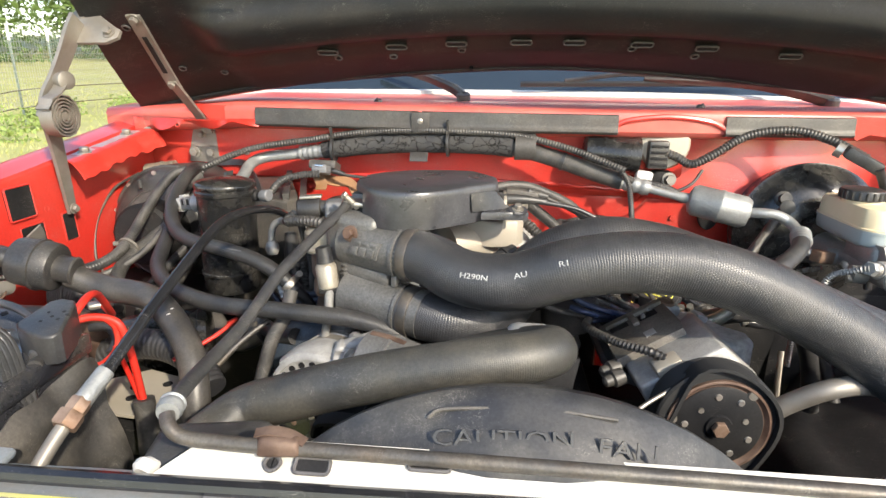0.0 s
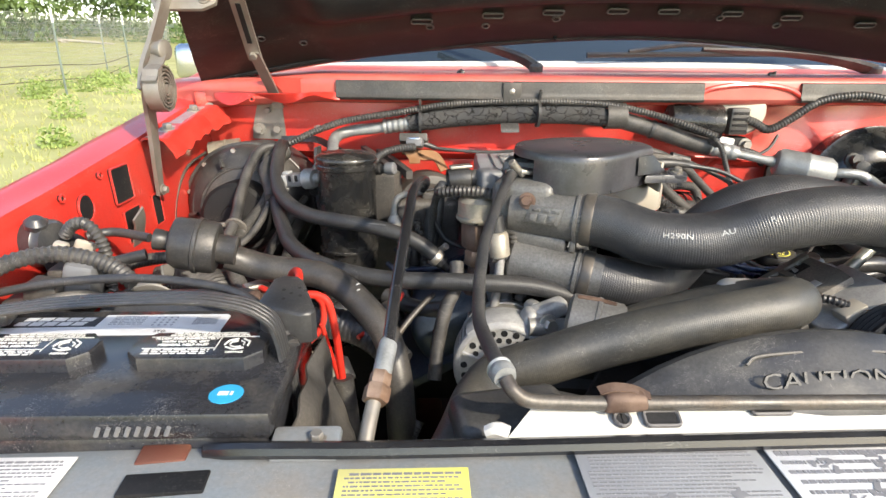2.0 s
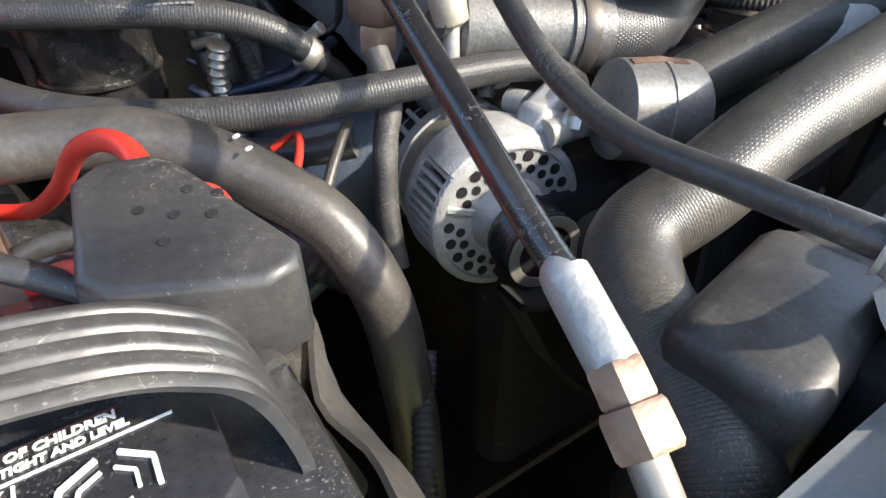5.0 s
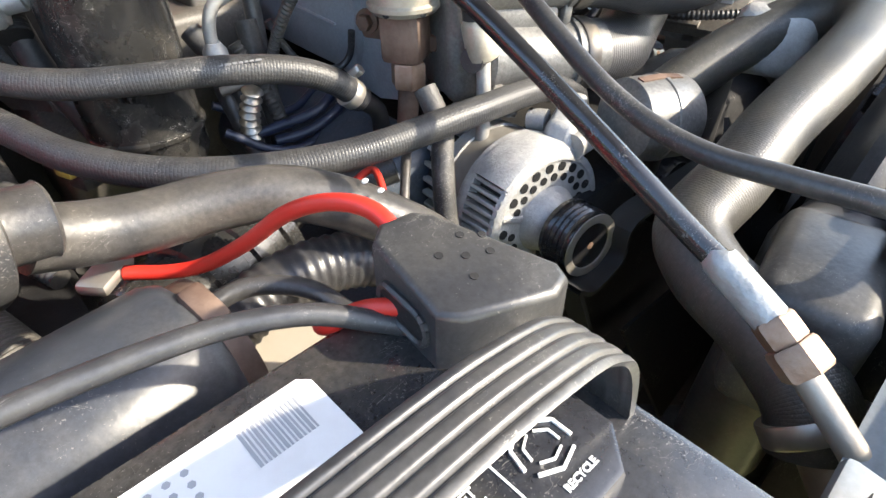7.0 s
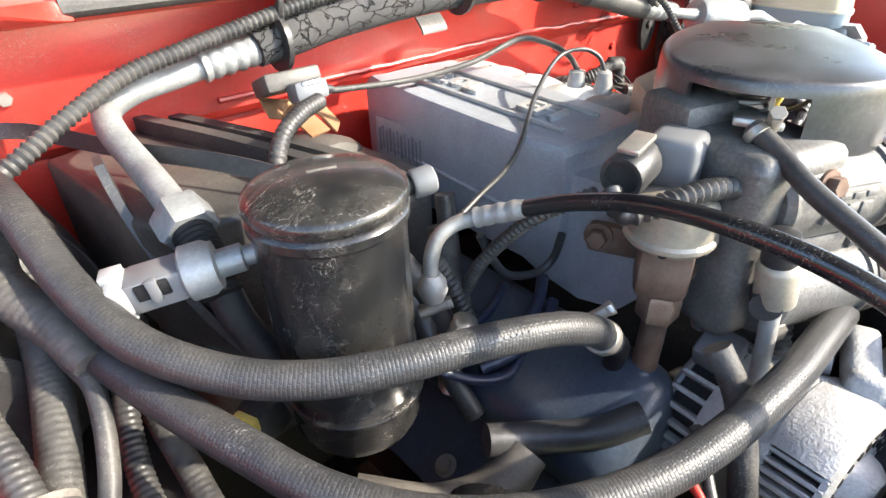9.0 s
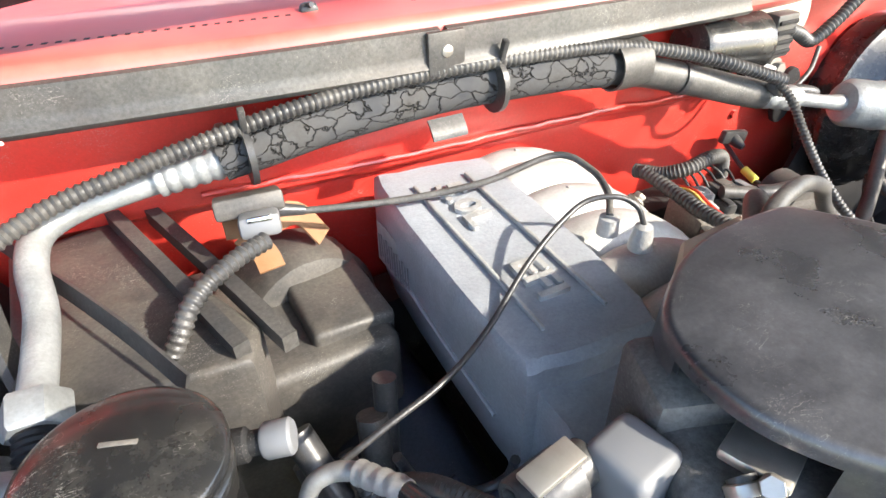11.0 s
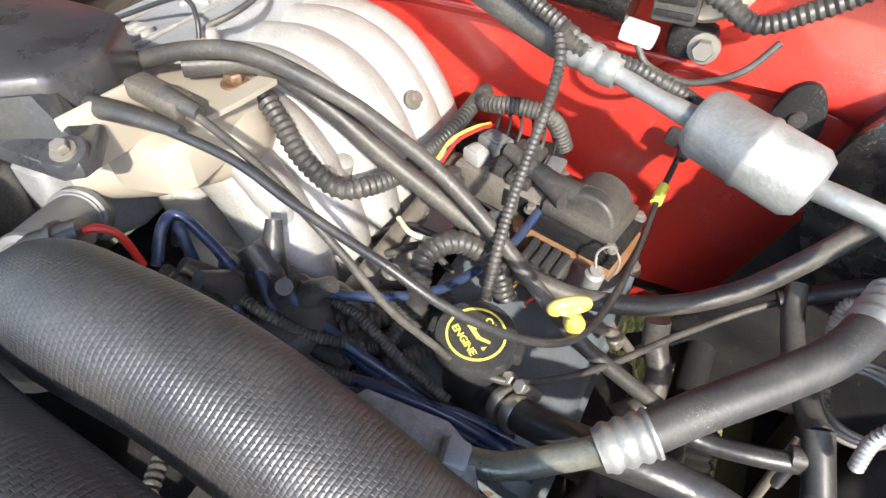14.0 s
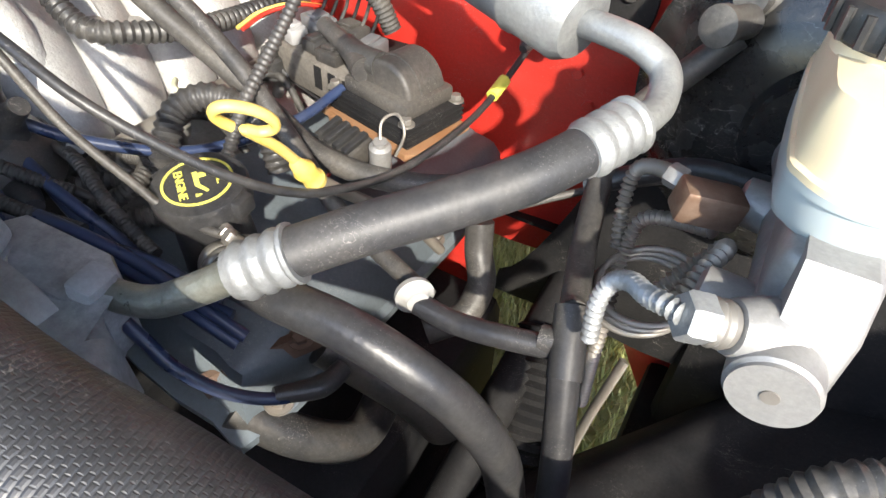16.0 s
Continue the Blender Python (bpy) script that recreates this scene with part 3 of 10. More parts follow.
    if label:
        ob["label"] = label
    return ob


def bars(bm, m, rows, h, gap, w, seed=1, depth=0.0006, word=0.02):
    """Rows of plain bars in place of small print."""
    rnd = random.Random(seed)
    for k in range(rows):
        x = 0.0
        while x < w:
            l = min(w - x, word * rnd.uniform(0.4, 1.3))
            prism(bm, [(x, -k * gap), (x, -k * gap - h), (x + l, -k * gap - h), (x + l, -k * gap)][::-1], 0, depth, m)
            x += l + word * 0.22
    return bm


def crimp(bm, a, b, r, waves=3, seg=20):
    """A crimped hose ferrule between two places."""
    a, b = Vector(a), Vector(b)
    L = (b - a).length
    prof = [(0, r * 0.8), (0, r * 1.06), (L * 0.06, r * 1.06)]
    for k in range(waves):
        h = 0.1 + 0.84 * k / waves
        w = 0.84 / waves
        prof += [(L * (h + w * 0.08), r * 0.93), (L * (h + w * 0.35), r * 1.04), (L * (h + w * 0.65), r * 1.04), (L * (h + w * 0.92), r * 0.93)]
    prof += [(L, r * 0.9), (L, r * 0.5)]
    return lathe(bm, a, b - a, prof, seg)


def band(name, at, d, r, parent=None, w=0.012, label="steel worm-drive hose clamp", mat=None):
    """A worm-drive clamp round a hose, with its screw housing and screw."""
    at, d = Vector(at), Vector(d).normalized()
    bm = lathe(bmesh.new(), at - d * w / 2, d, [(0, r * 0.99), (0, r + 0.001), (w * 0.1, r + 0.0016), (w * 0.9, r + 0.0016), (w, r + 0.001), (w, r * 0.99)], 28)
    top = thing(name, at, label, "hose clamp") if parent is None else parent
    part("strap", bm, mat or STEEL, top)
    dd, u, v = axes(d, 0.6)
    sx = at + u * (r + 0.004)
    bm = sweep(bmesh.new(), [sx - v * 0.011, sx + v * 0.011], 0.0045, 10, 2)
    part("screw_housing", bm, mat or STEEL, top)
    bm = hexnut(bmesh.new(), sx + v * 0.011, v, 0.0052, 0.005)
    part("screw", bm, mat or STEEL, top)
    return top


# ---- ground, fence and trees ----
def gz(x, y):
    """The lawn's height: level round the truck, rising gently behind it."""
    d = math.hypot(x, y)
    return (0.028 * max(0.0, d - 7) + 0.0011 * max(0.0, min(d, 60) - 20) ** 2) * min(1.0, max(0.0, y / 4)) if d < 60 else (1.484 + 1.76) * min(1.0, max(0.0, y / 4))


def ground_sheet():
    bm = bmesh.new()
    ring = [0.3 * 1.2**k for k in range(45)]
    vs = []
    for r in ring:
        vs.append([])
        for k in range(64):
            x, y = r * math.cos(2 * math.pi * k / 64), r * math.sin(2 * math.pi * k / 64) + 0.8
            vs[-1].append(bm.verts.new((x, y, gz(x, y) + 0.03 * noise.noise((x * 0.4, y * 0.4, 0)))))
    c = bm.verts.new((0, 0.8, 0))
    for k in range(64):
        bm.faces.new((c, vs[0][k], vs[0][(k + 1) % 64]))
    for a, b in zip(vs, vs[1:]):
        for k in range(64):
            bm.faces.new((a[k], b[k], b[(k + 1) % 64], a[(k + 1) % 64]))
    return bm


tagged(part("ground", ground_sheet(), GRASS), "sunlit lawn of short dry yellowing grass", "ground", kind="structure")


def blades(spots, seed, mat_, thin=1.0):
    """Tufts of grass at the given spots, each of two blades."""
    rnd = random.Random(seed)
    verts, faces = [], []
    for x, y, h in spots:
        for _ in range(2):
            a, l = rnd.uniform(0, 6.3), rnd.uniform(0.2, 0.8)
            w = (0.003 + 0.0006 * y) * thin
            bx, by = x + rnd.uniform(-0.03, 0.03), y + rnd.uniform(-0.03, 0.03)
            hh = h * rnd.uniform(0.5, 1.3)
            n = len(verts)
            g0 = gz(bx, by) - 0.01
            verts += [(bx - w * math.sin(a), by + w * math.cos(a), g0), (bx + w * math.sin(a), by - w * math.cos(a), g0), (bx + l * hh * math.cos(a), by + l * hh * math.sin(a), g0 + hh)]
            faces.append((n, n + 1, n + 2))
    me = bpy.data.meshes.new("grass")
    me.from_pydata(verts, [], faces)
    me.materials.append(mat_)
    return new("grass", me)


rnd = random.Random(5)
near = [(rnd.uniform(-0.2, 1.1), rnd.uniform(0.9, 2.4), 0.05) for _ in range(3400)]
near += [(rnd.uniform(-0.9, -0.3), rnd.uniform(0.8, 2.2), 0.05) for _ in range(900)]
for _ in range(16000):
    y = 1.5 + 20 * rnd.random() ** 1.6
    near.append((-1.1 - y * rnd.uniform(0.1, 1.5), y, 0.05 + 0.035 * rnd.random()))
for _ in range(2500):
    y = 2 + 20 * rnd.random() ** 1.6
    near.append((1.1 + y * rnd.uniform(0.1, 0.9), y, 0.07))
tagged(blades(near, 6, BLADE), "short green and straw-coloured grass blades", "grass", kind="stuff")
under = [(rnd.uniform(-0.25, 0.9), rnd.uniform(0.95, 2.6), 0.06) for _ in range(6500)]
tagged(blades(under, 7, UNDERGRASS, 0.8), "matted green grass below the truck", "grass", kind="stuff")


def foliage(name, centres, count, size, seed, label, leaf=None):
    """Clumps of many small leaves round the given centres (x, y, z, radius)."""
    rnd = random.Random(seed)
    verts, faces = [], []
    for cx, cy, cz, r in centres:
        for _ in range(count):
            d = Vector((rnd.gauss(0, 1), rnd.gauss(0, 1), rnd.gauss(0, 1))).normalized() * r * rnd.random() ** 0.45
            p = Vector((cx, cy, gz(cx, cy) + max(0.02, cz + d.z))) + Vector((d.x, d.y, 0))
            a = Vector((rnd.gauss(0, 1), rnd.gauss(0, 1), rnd.gauss(0, 1))).normalized()
            b = a.orthogonal().normalized()
            s = size * rnd.uniform(0.5, 1.4)
            n = len(verts)
            verts += [p - a * s, p + b * s * 0.5, p + a * s, p - b * s * 0.5]
            faces.append((n, n + 1, n + 2, n + 3))
    me = bpy.data.meshes.new(name)
    me.from_pydata(verts, [], faces)
    me.materials.append(leaf or LEAF)
    return tagged(new(name, me), label, "bushes", kind="stuff")


rnd = random.Random(3)
hedge = []
for k in range(46):
    a = radians(18 + 74 * k / 45)
    for _ in range(3):
        d = rnd.uniform(40, 50)
        hedge.append((-d * math.sin(a), d * math.cos(a) * 0.95 + 1, rnd.uniform(0.5, 15.0), rnd.uniform(2.4, 4.2)))
foliage("hedge", hedge, 1500, 0.15, 4, "dense green hedge of trees behind the fence")
hedge_r = [(d * math.sin(radians(a)), d * math.cos(radians(a)), rnd.uniform(0.6, 4.5), rnd.uniform(1.2, 2.2)) for a in range(25, 75, 2) for d in (rnd.uniform(20, 26), rnd.uniform(22, 28))]
foliage("hedge", hedge_r, 260, 0.15, 8, "green shrubs on the far side of the lawn")
weeds = [(-8.7 + rnd.uniform(-0.5, 0.9), 9.0 + 0.55 * k, 0.1, rnd.uniform(0.16, 0.42)) for k in range(22)] + [(-7.4, 8.2, 0.15, 0.4), (-6.2, 9.8, 0.1, 0.3), (-5.6, 12.5, 0.1, 0.3), (-7.2, 13.6, 0.15, 0.45), (-5.0, 7.4, 0.05, 0.22)]
foliage("weeds", weeds, 260, 0.032, 6, "low leafy weeds along the wire fence", WEED)


def fence():
    f = thing("wire_fence", (-8.4, 10.6, 0), "wire mesh fence on green steel posts with white tips", "fence")
    spots = [(-8.6, 9.97), (-8.84, 11.2), (-8.1, 13.1), (-9.47, 18.95), (-10.8, 20.2), (-8.2, 6.4), (-12.2, 27.0)]
    for x, y in spots:
        q = Vector((x, y, gz(x, y)))
        p = part("post", rbox(bmesh.new(), q + Vector((0, 0, 0.72)), (0.04, 0.04, 1.5), (0, 0, 40), 0.004), POST, f)
        part("tip", rbox(bmesh.new(), q + Vector((0, 0, 1.6)), (0.046, 0.046, 0.27), (0, 0, 40), 0.004), WHITE, p, "white painted post tip")
    run, _ = spline([(-8.2, 4.5, 0), (-8.4, 10, 0), (-8.9, 15, 0), (-10.2, 21, 0), (-12.6, 30, 0)], 40)
    run = [Vector((q.x, q.y, gz(q.x, q.y))) for q in run]
    bm = bmesh.new()
    for z in [0.35 + 0.1 * k for k in range(14)]:
        sweep(bm, [q + Vector((0, 0, z)) for q in run[::10]], 0.0035, 4, 2, cap=False)
    for q0, q1 in zip(run, run[1:]):
        for t in (0.0, 0.5):
            q = q0.lerp(q1, t)
            sweep(bm, [q + Vector((0, 0, 0.35)), q + Vector((0, 0, 1.66))], 0.003, 4, 1, cap=False)
    tagged(part("wire_mesh", bm, STEEL, f, "galvanised wire mesh"), kind="stuff")
    # low sagging wires in front of the mesh
    for dz, dx in ((0.3, 0.0), (0.62, 0.15)):
        tube("wire", [(x + dx, y, gz(x, y) + dz + w_) for x, y, w_ in ((-8.3, 5, 0), (-8.4, 8, -0.1), (-8.6, 10, 0.02), (-8.5, 13, 0.0), (-8.9, 16, -0.12), (-9.5, 19, 0))], 0.009, BARK, f, "loose sagging wire", n=6, seg=6)


fence()
lg = thing("brush_pile", (-20, 35, gz(-20, 35)), "weathered grey branches piled behind the fence", "branches")
for k, (a, b, r) in enumerate((((-22.3, 35, 1.55), (-17.8, 35, 1.35), 0.09), ((-21.4, 34.6, 1.3), (-18.6, 35.2, 1.2), 0.11), ((-24.5, 35, 1.25), (-22.2, 35.4, 1.5), 0.1), ((-20.6, 34.8, 1.5), (-18.9, 34.9, 1.0), 0.07), ((-24.2, 35.5, 1.0), (-21.6, 35, 1.15), 0.12))):
    a, b = Vector(a), Vector(b)
    part("branch", sweep(bmesh.new(), [a, a.lerp(b, 0.5) + Vector((0, 0, 0.08 * (-1) ** k)), b], [r, r * 0.9, r * 0.6], 8, 5), DRYWOOD, lg)
mi = thing("door_mirror", (-1.03, 1.72, 1.1), "chrome-backed door mirror beside the windshield", "mirror")
part("housing", rbox(bmesh.new(), (-1.035, 1.72, 1.21), (0.13, 0.05, 0.1), (0, 0, 8), 0.024, 4), CHROME, mi, "polished mirror back")
part("arm", sweep(bmesh.new(), [(-0.99, 1.74, 1.17), (-0.93, 1.77, 1.12), (-0.87, 1.8, 1.1)], 0.012, 10, 5), PLASTIC, mi)

# ---- truck body ----
truck = thing("truck_body", (0, 1.2, 0.5), "faded red pickup truck body with an open engine bay", "truck")


def fire_y(x, z):
    y = 1.158 + 0.085 * x * x
    if z < 1.052 - 0.05 * max(0, x):
        y += 0.022 * min(1, max(0, (1.052 - 0.05 * max(0, x) - z) / 0.012))
    if x > 0.22:
        y -= 0.03 * math.exp(-(((x - 0.42) / 0.14) ** 2 + ((z - 1.0) / 0.1) ** 2))
    y += 0.006 * noise.noise((x * 5, z * 5, 1)) + 0.002 * noise.noise((x * 22, z * 22, 4))
    return y


def firewall(u, v):
    x = -0.9 + 1.8 * u
    foot = 0.5 + 0.195 * min(1.0, max(0.0, (x - 0.16) / 0.03)) * min(1.0, max(0.0, 1 - 0.5 * (x - 0.34) / 0.05))
    z = foot + (1.165 - foot) * v
    return x, fire_y(x, z), z


part("firewall", sheet(firewall, 110, 90, -0.004), RED, truck, "glossy red painted firewall")
part("toe_board", sheet(lambda u, v: (0.12 + 0.7 * u, 1.168 + 0.5 * v, 0.745 - 0.1 * v), 6, 6, 0.004), DARK, truck, "dark toe board behind the firewall")


def lip(x, k):
    """The ragged fold across the firewall."""
    z = 1.0575 - 0.05 * max(0, x) - 0.012 * x + 0.0022 * noise.noise((x * 30, k, 0)) + 0.001 * noise.noise((x * 120, k, 3))
    return Vector((x, fire_y(x, 1.06) - 0.006 + 0.0015 * noise.noise((x * 60, 2, k)), z))


part("firewall_fold", sweep(bmesh.new(), [lip(-0.46 + 0.0115 * k, 1) for k in range(62)], 0.0032, 8, 2), RED, truck, "ragged folded seam across the firewall")


def strip_y(x):
    return 1.1 + 0.1 * (x + 0.02) ** 2


def cowl(u, v):
    """From the lip over the seal strip back to the glass."""
    x = -0.93 + 1.86 * u
    y0 = strip_y(x)
    prof = [(0.07, 1.150), (0.008, 1.158), (0.0, 1.166), (0.0, 1.196), (0.004, 1.201), (0.02, 1.203), (0.09, 1.206), (0.14, 1.204), (0.17, 1.208), (0.215, 1.214)]
    k = v * (len(prof) - 1)
    i = min(int(k), len(prof) - 2)
    dy, z = (prof[i][j] + (prof[i + 1][j] - prof[i][j]) * (k - i) for j in (0, 1))
    z -= 0.02 * max(0, abs(x) - 0.62) / 0.3
    return x, y0 + dy + 0.05 * max(0.0, -x - 0.62) * (1 if v > 0.1 else 0), z


part("cowl_panel", sheet(cowl, 60, 27, -0.003), RED_TOP, truck, "sun-faded red cowl panel")
# Black bars laid on the cowl paint the shade inside its louvres.
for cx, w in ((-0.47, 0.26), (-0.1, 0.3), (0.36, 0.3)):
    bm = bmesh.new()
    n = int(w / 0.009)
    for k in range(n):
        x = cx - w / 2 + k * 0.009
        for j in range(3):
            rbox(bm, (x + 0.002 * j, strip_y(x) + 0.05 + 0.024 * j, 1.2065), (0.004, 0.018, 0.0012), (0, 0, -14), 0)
    part("louvre_row", bm, DARK, truck, "rows of thin cowl louvres, their shaded slots painted as black bars")
for x in (-0.34, 0.27):
    bm = rbox(bmesh.new(), (x, strip_y(x) + 0.05, 1.209), (0.018, 0.011, 0.009), (0, 0, 0), 0.003, taper=0.7)
    sweep(bm, [(x, strip_y(x) + 0.045, 1.212), (x, strip_y(x) + 0.038, 1.214)], 0.0022, 8, 2)
    part("washer_nozzle", bm, PLASTIC, truck, "black washer nozzle")


def glass(u, v):
    x = -0.8 + 1.6 * u
    return x * (1 - 0.1 * v), 1.33 + 0.06 * x * x + 0.55 * v, 1.218 - 0.02 * x * x + 0.42 * v


part("windshield", sheet(glass, 30, 10, -0.005), GLASS, truck, "dark windshield reflecting the sky")
# White strip added for the bright sky reflection along the glass base.
part("glass_glare_strip", sweep(bmesh.new(), [(x, 1.325 + 0.06 * x * x, 1.217 - 0.02 * x * x) for x in (-0.8, -0.5, -0.2, 0.1, 0.4, 0.8)], 0.011, 8, 6), WHITE, truck, "pale strip added for the sky glare at the glass base")
part("cab", rbox(bmesh.new(), (0, 2.35, 1.0), (1.75, 1.0, 1.25), (0, 0, 0), 0.15, 4, 0.9), RED_TOP, truck)


def fender_top(y):
    return 1.078 + 0.125 * (y - 0.59) + 0.02 * max(0, y - 0.9) ** 2


def fender(side):
    def fn(u, v):
        y = 0.1 + 1.28 * v
        t = fender_top(y)
        o = 0.0 if side < 0 else -0.015
        prof = [(0.835 + o, t - 0.42), (0.842 + o, t - 0.2), (0.85 + o, t - 0.09), (0.853 + o, t - 0.035), (0.857 + o, t - 0.012), (0.862 + o, t - 0.004), (0.88 + o, t - 0.001), (0.9 + o, t + 0.002), (0.912 + o, t + 0.001), (0.925 + o, t - 0.008), (0.95 + o, t - 0.05), (0.975 + o, t - 0.2), (0.98 + o, t - 0.5)]
        k = u * (len(prof) - 1)
        i = min(int(k), len(prof) - 2)
        x, z = (prof[i][j] + (prof[i + 1][j] - prof[i][j]) * (k - i) for j in (0, 1))
        return side * x, y, z + 0.003 * noise.noise((u * 6, y * 7, side))

    return sheet(fn, 36, 40, 0.003 * side)


part("fender", fender(-1), RED, truck, "red inner fender")
part("fender", fender(1), RED, truck, "red inner fender")


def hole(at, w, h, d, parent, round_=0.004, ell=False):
    """A pressed opening facing d: a rolled rim round a black plate of painted shade."""
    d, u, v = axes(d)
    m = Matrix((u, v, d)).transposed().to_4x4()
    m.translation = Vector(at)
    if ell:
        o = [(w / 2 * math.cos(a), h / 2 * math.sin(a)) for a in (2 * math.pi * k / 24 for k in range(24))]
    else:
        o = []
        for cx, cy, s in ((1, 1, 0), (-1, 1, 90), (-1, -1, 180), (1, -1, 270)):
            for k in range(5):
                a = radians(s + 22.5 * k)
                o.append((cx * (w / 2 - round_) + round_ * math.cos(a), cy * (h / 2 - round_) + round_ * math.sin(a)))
    p = part("opening", prism(bmesh.new(), o, -0.002, 0.0015, m), DARK, parent, "black plate painted as the shade of a pressed opening")
    pts = [m @ Vector((x, y, 0.0015)) for x, y in o]
    bm = bmesh.new()
    for a, b in zip(pts, pts[1:] + pts[:1]):
        sweep(bm, [a, b], 0.0016, 6, 1, cap=False)
    return part("rim", bm, RED if parent is truck else PLASTIC if parent.name.startswith("cover") else HOODRIM, p)


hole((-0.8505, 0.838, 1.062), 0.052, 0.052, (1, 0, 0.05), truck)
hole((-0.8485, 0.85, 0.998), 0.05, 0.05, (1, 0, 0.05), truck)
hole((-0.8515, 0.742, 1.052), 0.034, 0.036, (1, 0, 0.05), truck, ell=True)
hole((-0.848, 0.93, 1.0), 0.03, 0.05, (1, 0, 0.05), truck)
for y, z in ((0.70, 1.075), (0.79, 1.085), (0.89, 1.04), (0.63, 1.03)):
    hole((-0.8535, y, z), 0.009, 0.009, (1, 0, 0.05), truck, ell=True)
# the flange where the fender meets the cowl
def ledge(u, v):
    """A bare-edged ledge along the fender, dropping inwards to a torn red hem."""
    y = 0.93 + 0.235 * u
    prof = [(-0.856, 1.108), (-0.852, 1.112), (-0.828, 1.112), (-0.822, 1.109), (-0.81, 1.092), (-0.806, 1.082)]
    k = v * 5
    i = min(int(k), 4)
    x, z = (prof[i][j] + (prof[i + 1][j] - prof[i][j]) * (k - i) for j in (0, 1))
    torn = max(0.0, v - 0.7) * 0.05 * noise.noise((y * 28, 3, 0))
    return x + 0.06 * max(0, u - 0.75), y, z + 0.03 * u + torn + 0.0015 * noise.noise((y * 40, v * 5, 1))


part("hinge_ledge", sheet(ledge, 40, 15, 0.003), RED, truck, "torn red flange under the hood hinge")
part("bare_edge", sheet(lambda u, v: (-0.849 + 0.02 * v, 0.955 + 0.19 * u, 1.1165 + 0.025 * u + 0.001 * noise.noise((u * 30, v, 0))), 24, 3, 0.002), BARE, truck, "scraped bare metal edge")
for q in ((-0.836, 0.983, 1.121), (-0.84, 1.115, 1.1385)):
    bolt("bolt", q, (0.1, -0.1, 1), 0.008, truck)
part("corner_fold", prism(bmesh.new(), [(-0.022, -0.05), (0.012, -0.036), (0.02, 0.0), (-0.024, 0.004)], -0.003, 0.0, Matrix.Translation((-0.832, 1.176, 1.166)) @ Matrix.Rotation(radians(24), 4, "Z") @ Matrix.Rotation(radians(90), 4, "X"), 0.001), RED, truck)
bolt("bolt", (-0.83, 1.172, 1.14), (0.2, -0.95, 0.1), 0.006, truck)


def hem(u, v):
    """The ragged hem hanging from the cowl's front lip."""
    x = -0.815 + 0.245 * u
    w = 0.004 + 0.02 * abs(math.sin(7.2 * u + 0.4)) ** 1.5 * (1 - 0.5 * u)
    y = 1.165 - 0.12 * u + 0.08 * u * u - 0.012 * math.sin(9 * u) * v
    return x, y, 1.168 + 0.004 * u - w * v


part("cowl_hem", sheet(hem, 40, 5, 0.002), RED, truck, "ragged red hem of the cowl")
hole((-0.73, 1.114, 1.16), 0.008, 0.008, (0, -1, 0), truck, ell=True)
# folded red flange beside the seal strip
for sx in (-1, 1):
    x0, x1 = (-0.66, -0.57) if sx < 0 else (0.54, 0.63)
    bm = prism(bmesh.new(), [(x0, 1.155), (x0 + 0.02, 1.166), (x1, 1.158), (x1, 1.195), (x0 - 0.06, 1.2), (x0 - 0.03, 1.185)], -0.004, 0.0, Matrix.Translation((0, strip_y(x0) - 0.004, 0)) @ Matrix.Rotation(radians(90), 4, "X"))
    part("flange", bm, RED, truck)
# seal strip with its screws
st = thing("seal_strip", (-0.02, 1.1, 1.163), "dull grey metal seal strip along the cowl", "trim strip")


def strip(x0, x1, dz=0.0):
    def fn(u, v):
        x = x0 + (x1 - x0) * u
        prof = [(0.004, 1.161), (-0.006, 1.162), (-0.009, 1.165), (-0.006, 1.169), (-0.0045, 1.183), (-0.0035, 1.193), (0.003, 1.194)]
        k = v * 6
        i = min(int(k), 5)
        dy, z = (prof[i][j] + (prof[i + 1][j] - prof[i][j]) * (k - i) for j in (0, 1))
        return x, strip_y(x) + dy - 0.003, z + dz

    return sheet(fn, 24, 12, -0.002)


part("rail", strip(-0.575, -0.252), STRIP, st)
part("rail", strip(-0.246, 0.11), STRIP, st)
part("rail", strip(0.3, 0.53), STRIP, st)
part("joint_cover", rbox(bmesh.new(), (-0.249, strip_y(-0.249) - 0.011, 1.176), (0.034, 0.006, 0.036), (0, 0, 0), 0.002), STRIP, st)
part("arched_rail", sweep(bmesh.new(), [(0.1, strip_y(0.1) - 0.004, 1.172), (0.13, strip_y(0.1) - 0.004, 1.186), (0.2, strip_y(0.2) - 0.004, 1.193), (0.27, strip_y(0.27) - 0.004, 1.186), (0.31, strip_y(0.3) - 0.004, 1.168)], 0.005, 8, 6), RED, st, "red arched flange")
for x in (-0.555, -0.443, -0.34, -0.249, -0.15, -0.03, 0.04, 0.09, 0.332, 0.5):
    bm = lathe(bmesh.new(), (x, strip_y(x) - 0.0065 - (0.007 if abs(x + 0.249) < 0.01 else 0), 1.178), (0, -1, 0), [(0, 0.0055), (0.0015, 0.005), (0.0025, 0.003)], 12)
    part("screw", bm, STEEL, st)


# ---- hood ----
hood = thing("hood", (0, 1.22, 1.19), "open hood with a black underside and stamped ribs", "hood")
HR, HS = Vector((0, 1.168, 1.255)), radians(38)


def hood_at(x, s, d=0.0):
    """A place on the hood's underside: s metres from its rear edge, d below it."""
    y = HR.y - math.cos(HS) * s + 0.012 * x * x
    z = HR.z + math.sin(HS) * s - 0.125 * (x + 0.01) ** 2
    return Vector((x, y, z)) + Vector((0, -math.sin(HS), -math.cos(HS))) * d


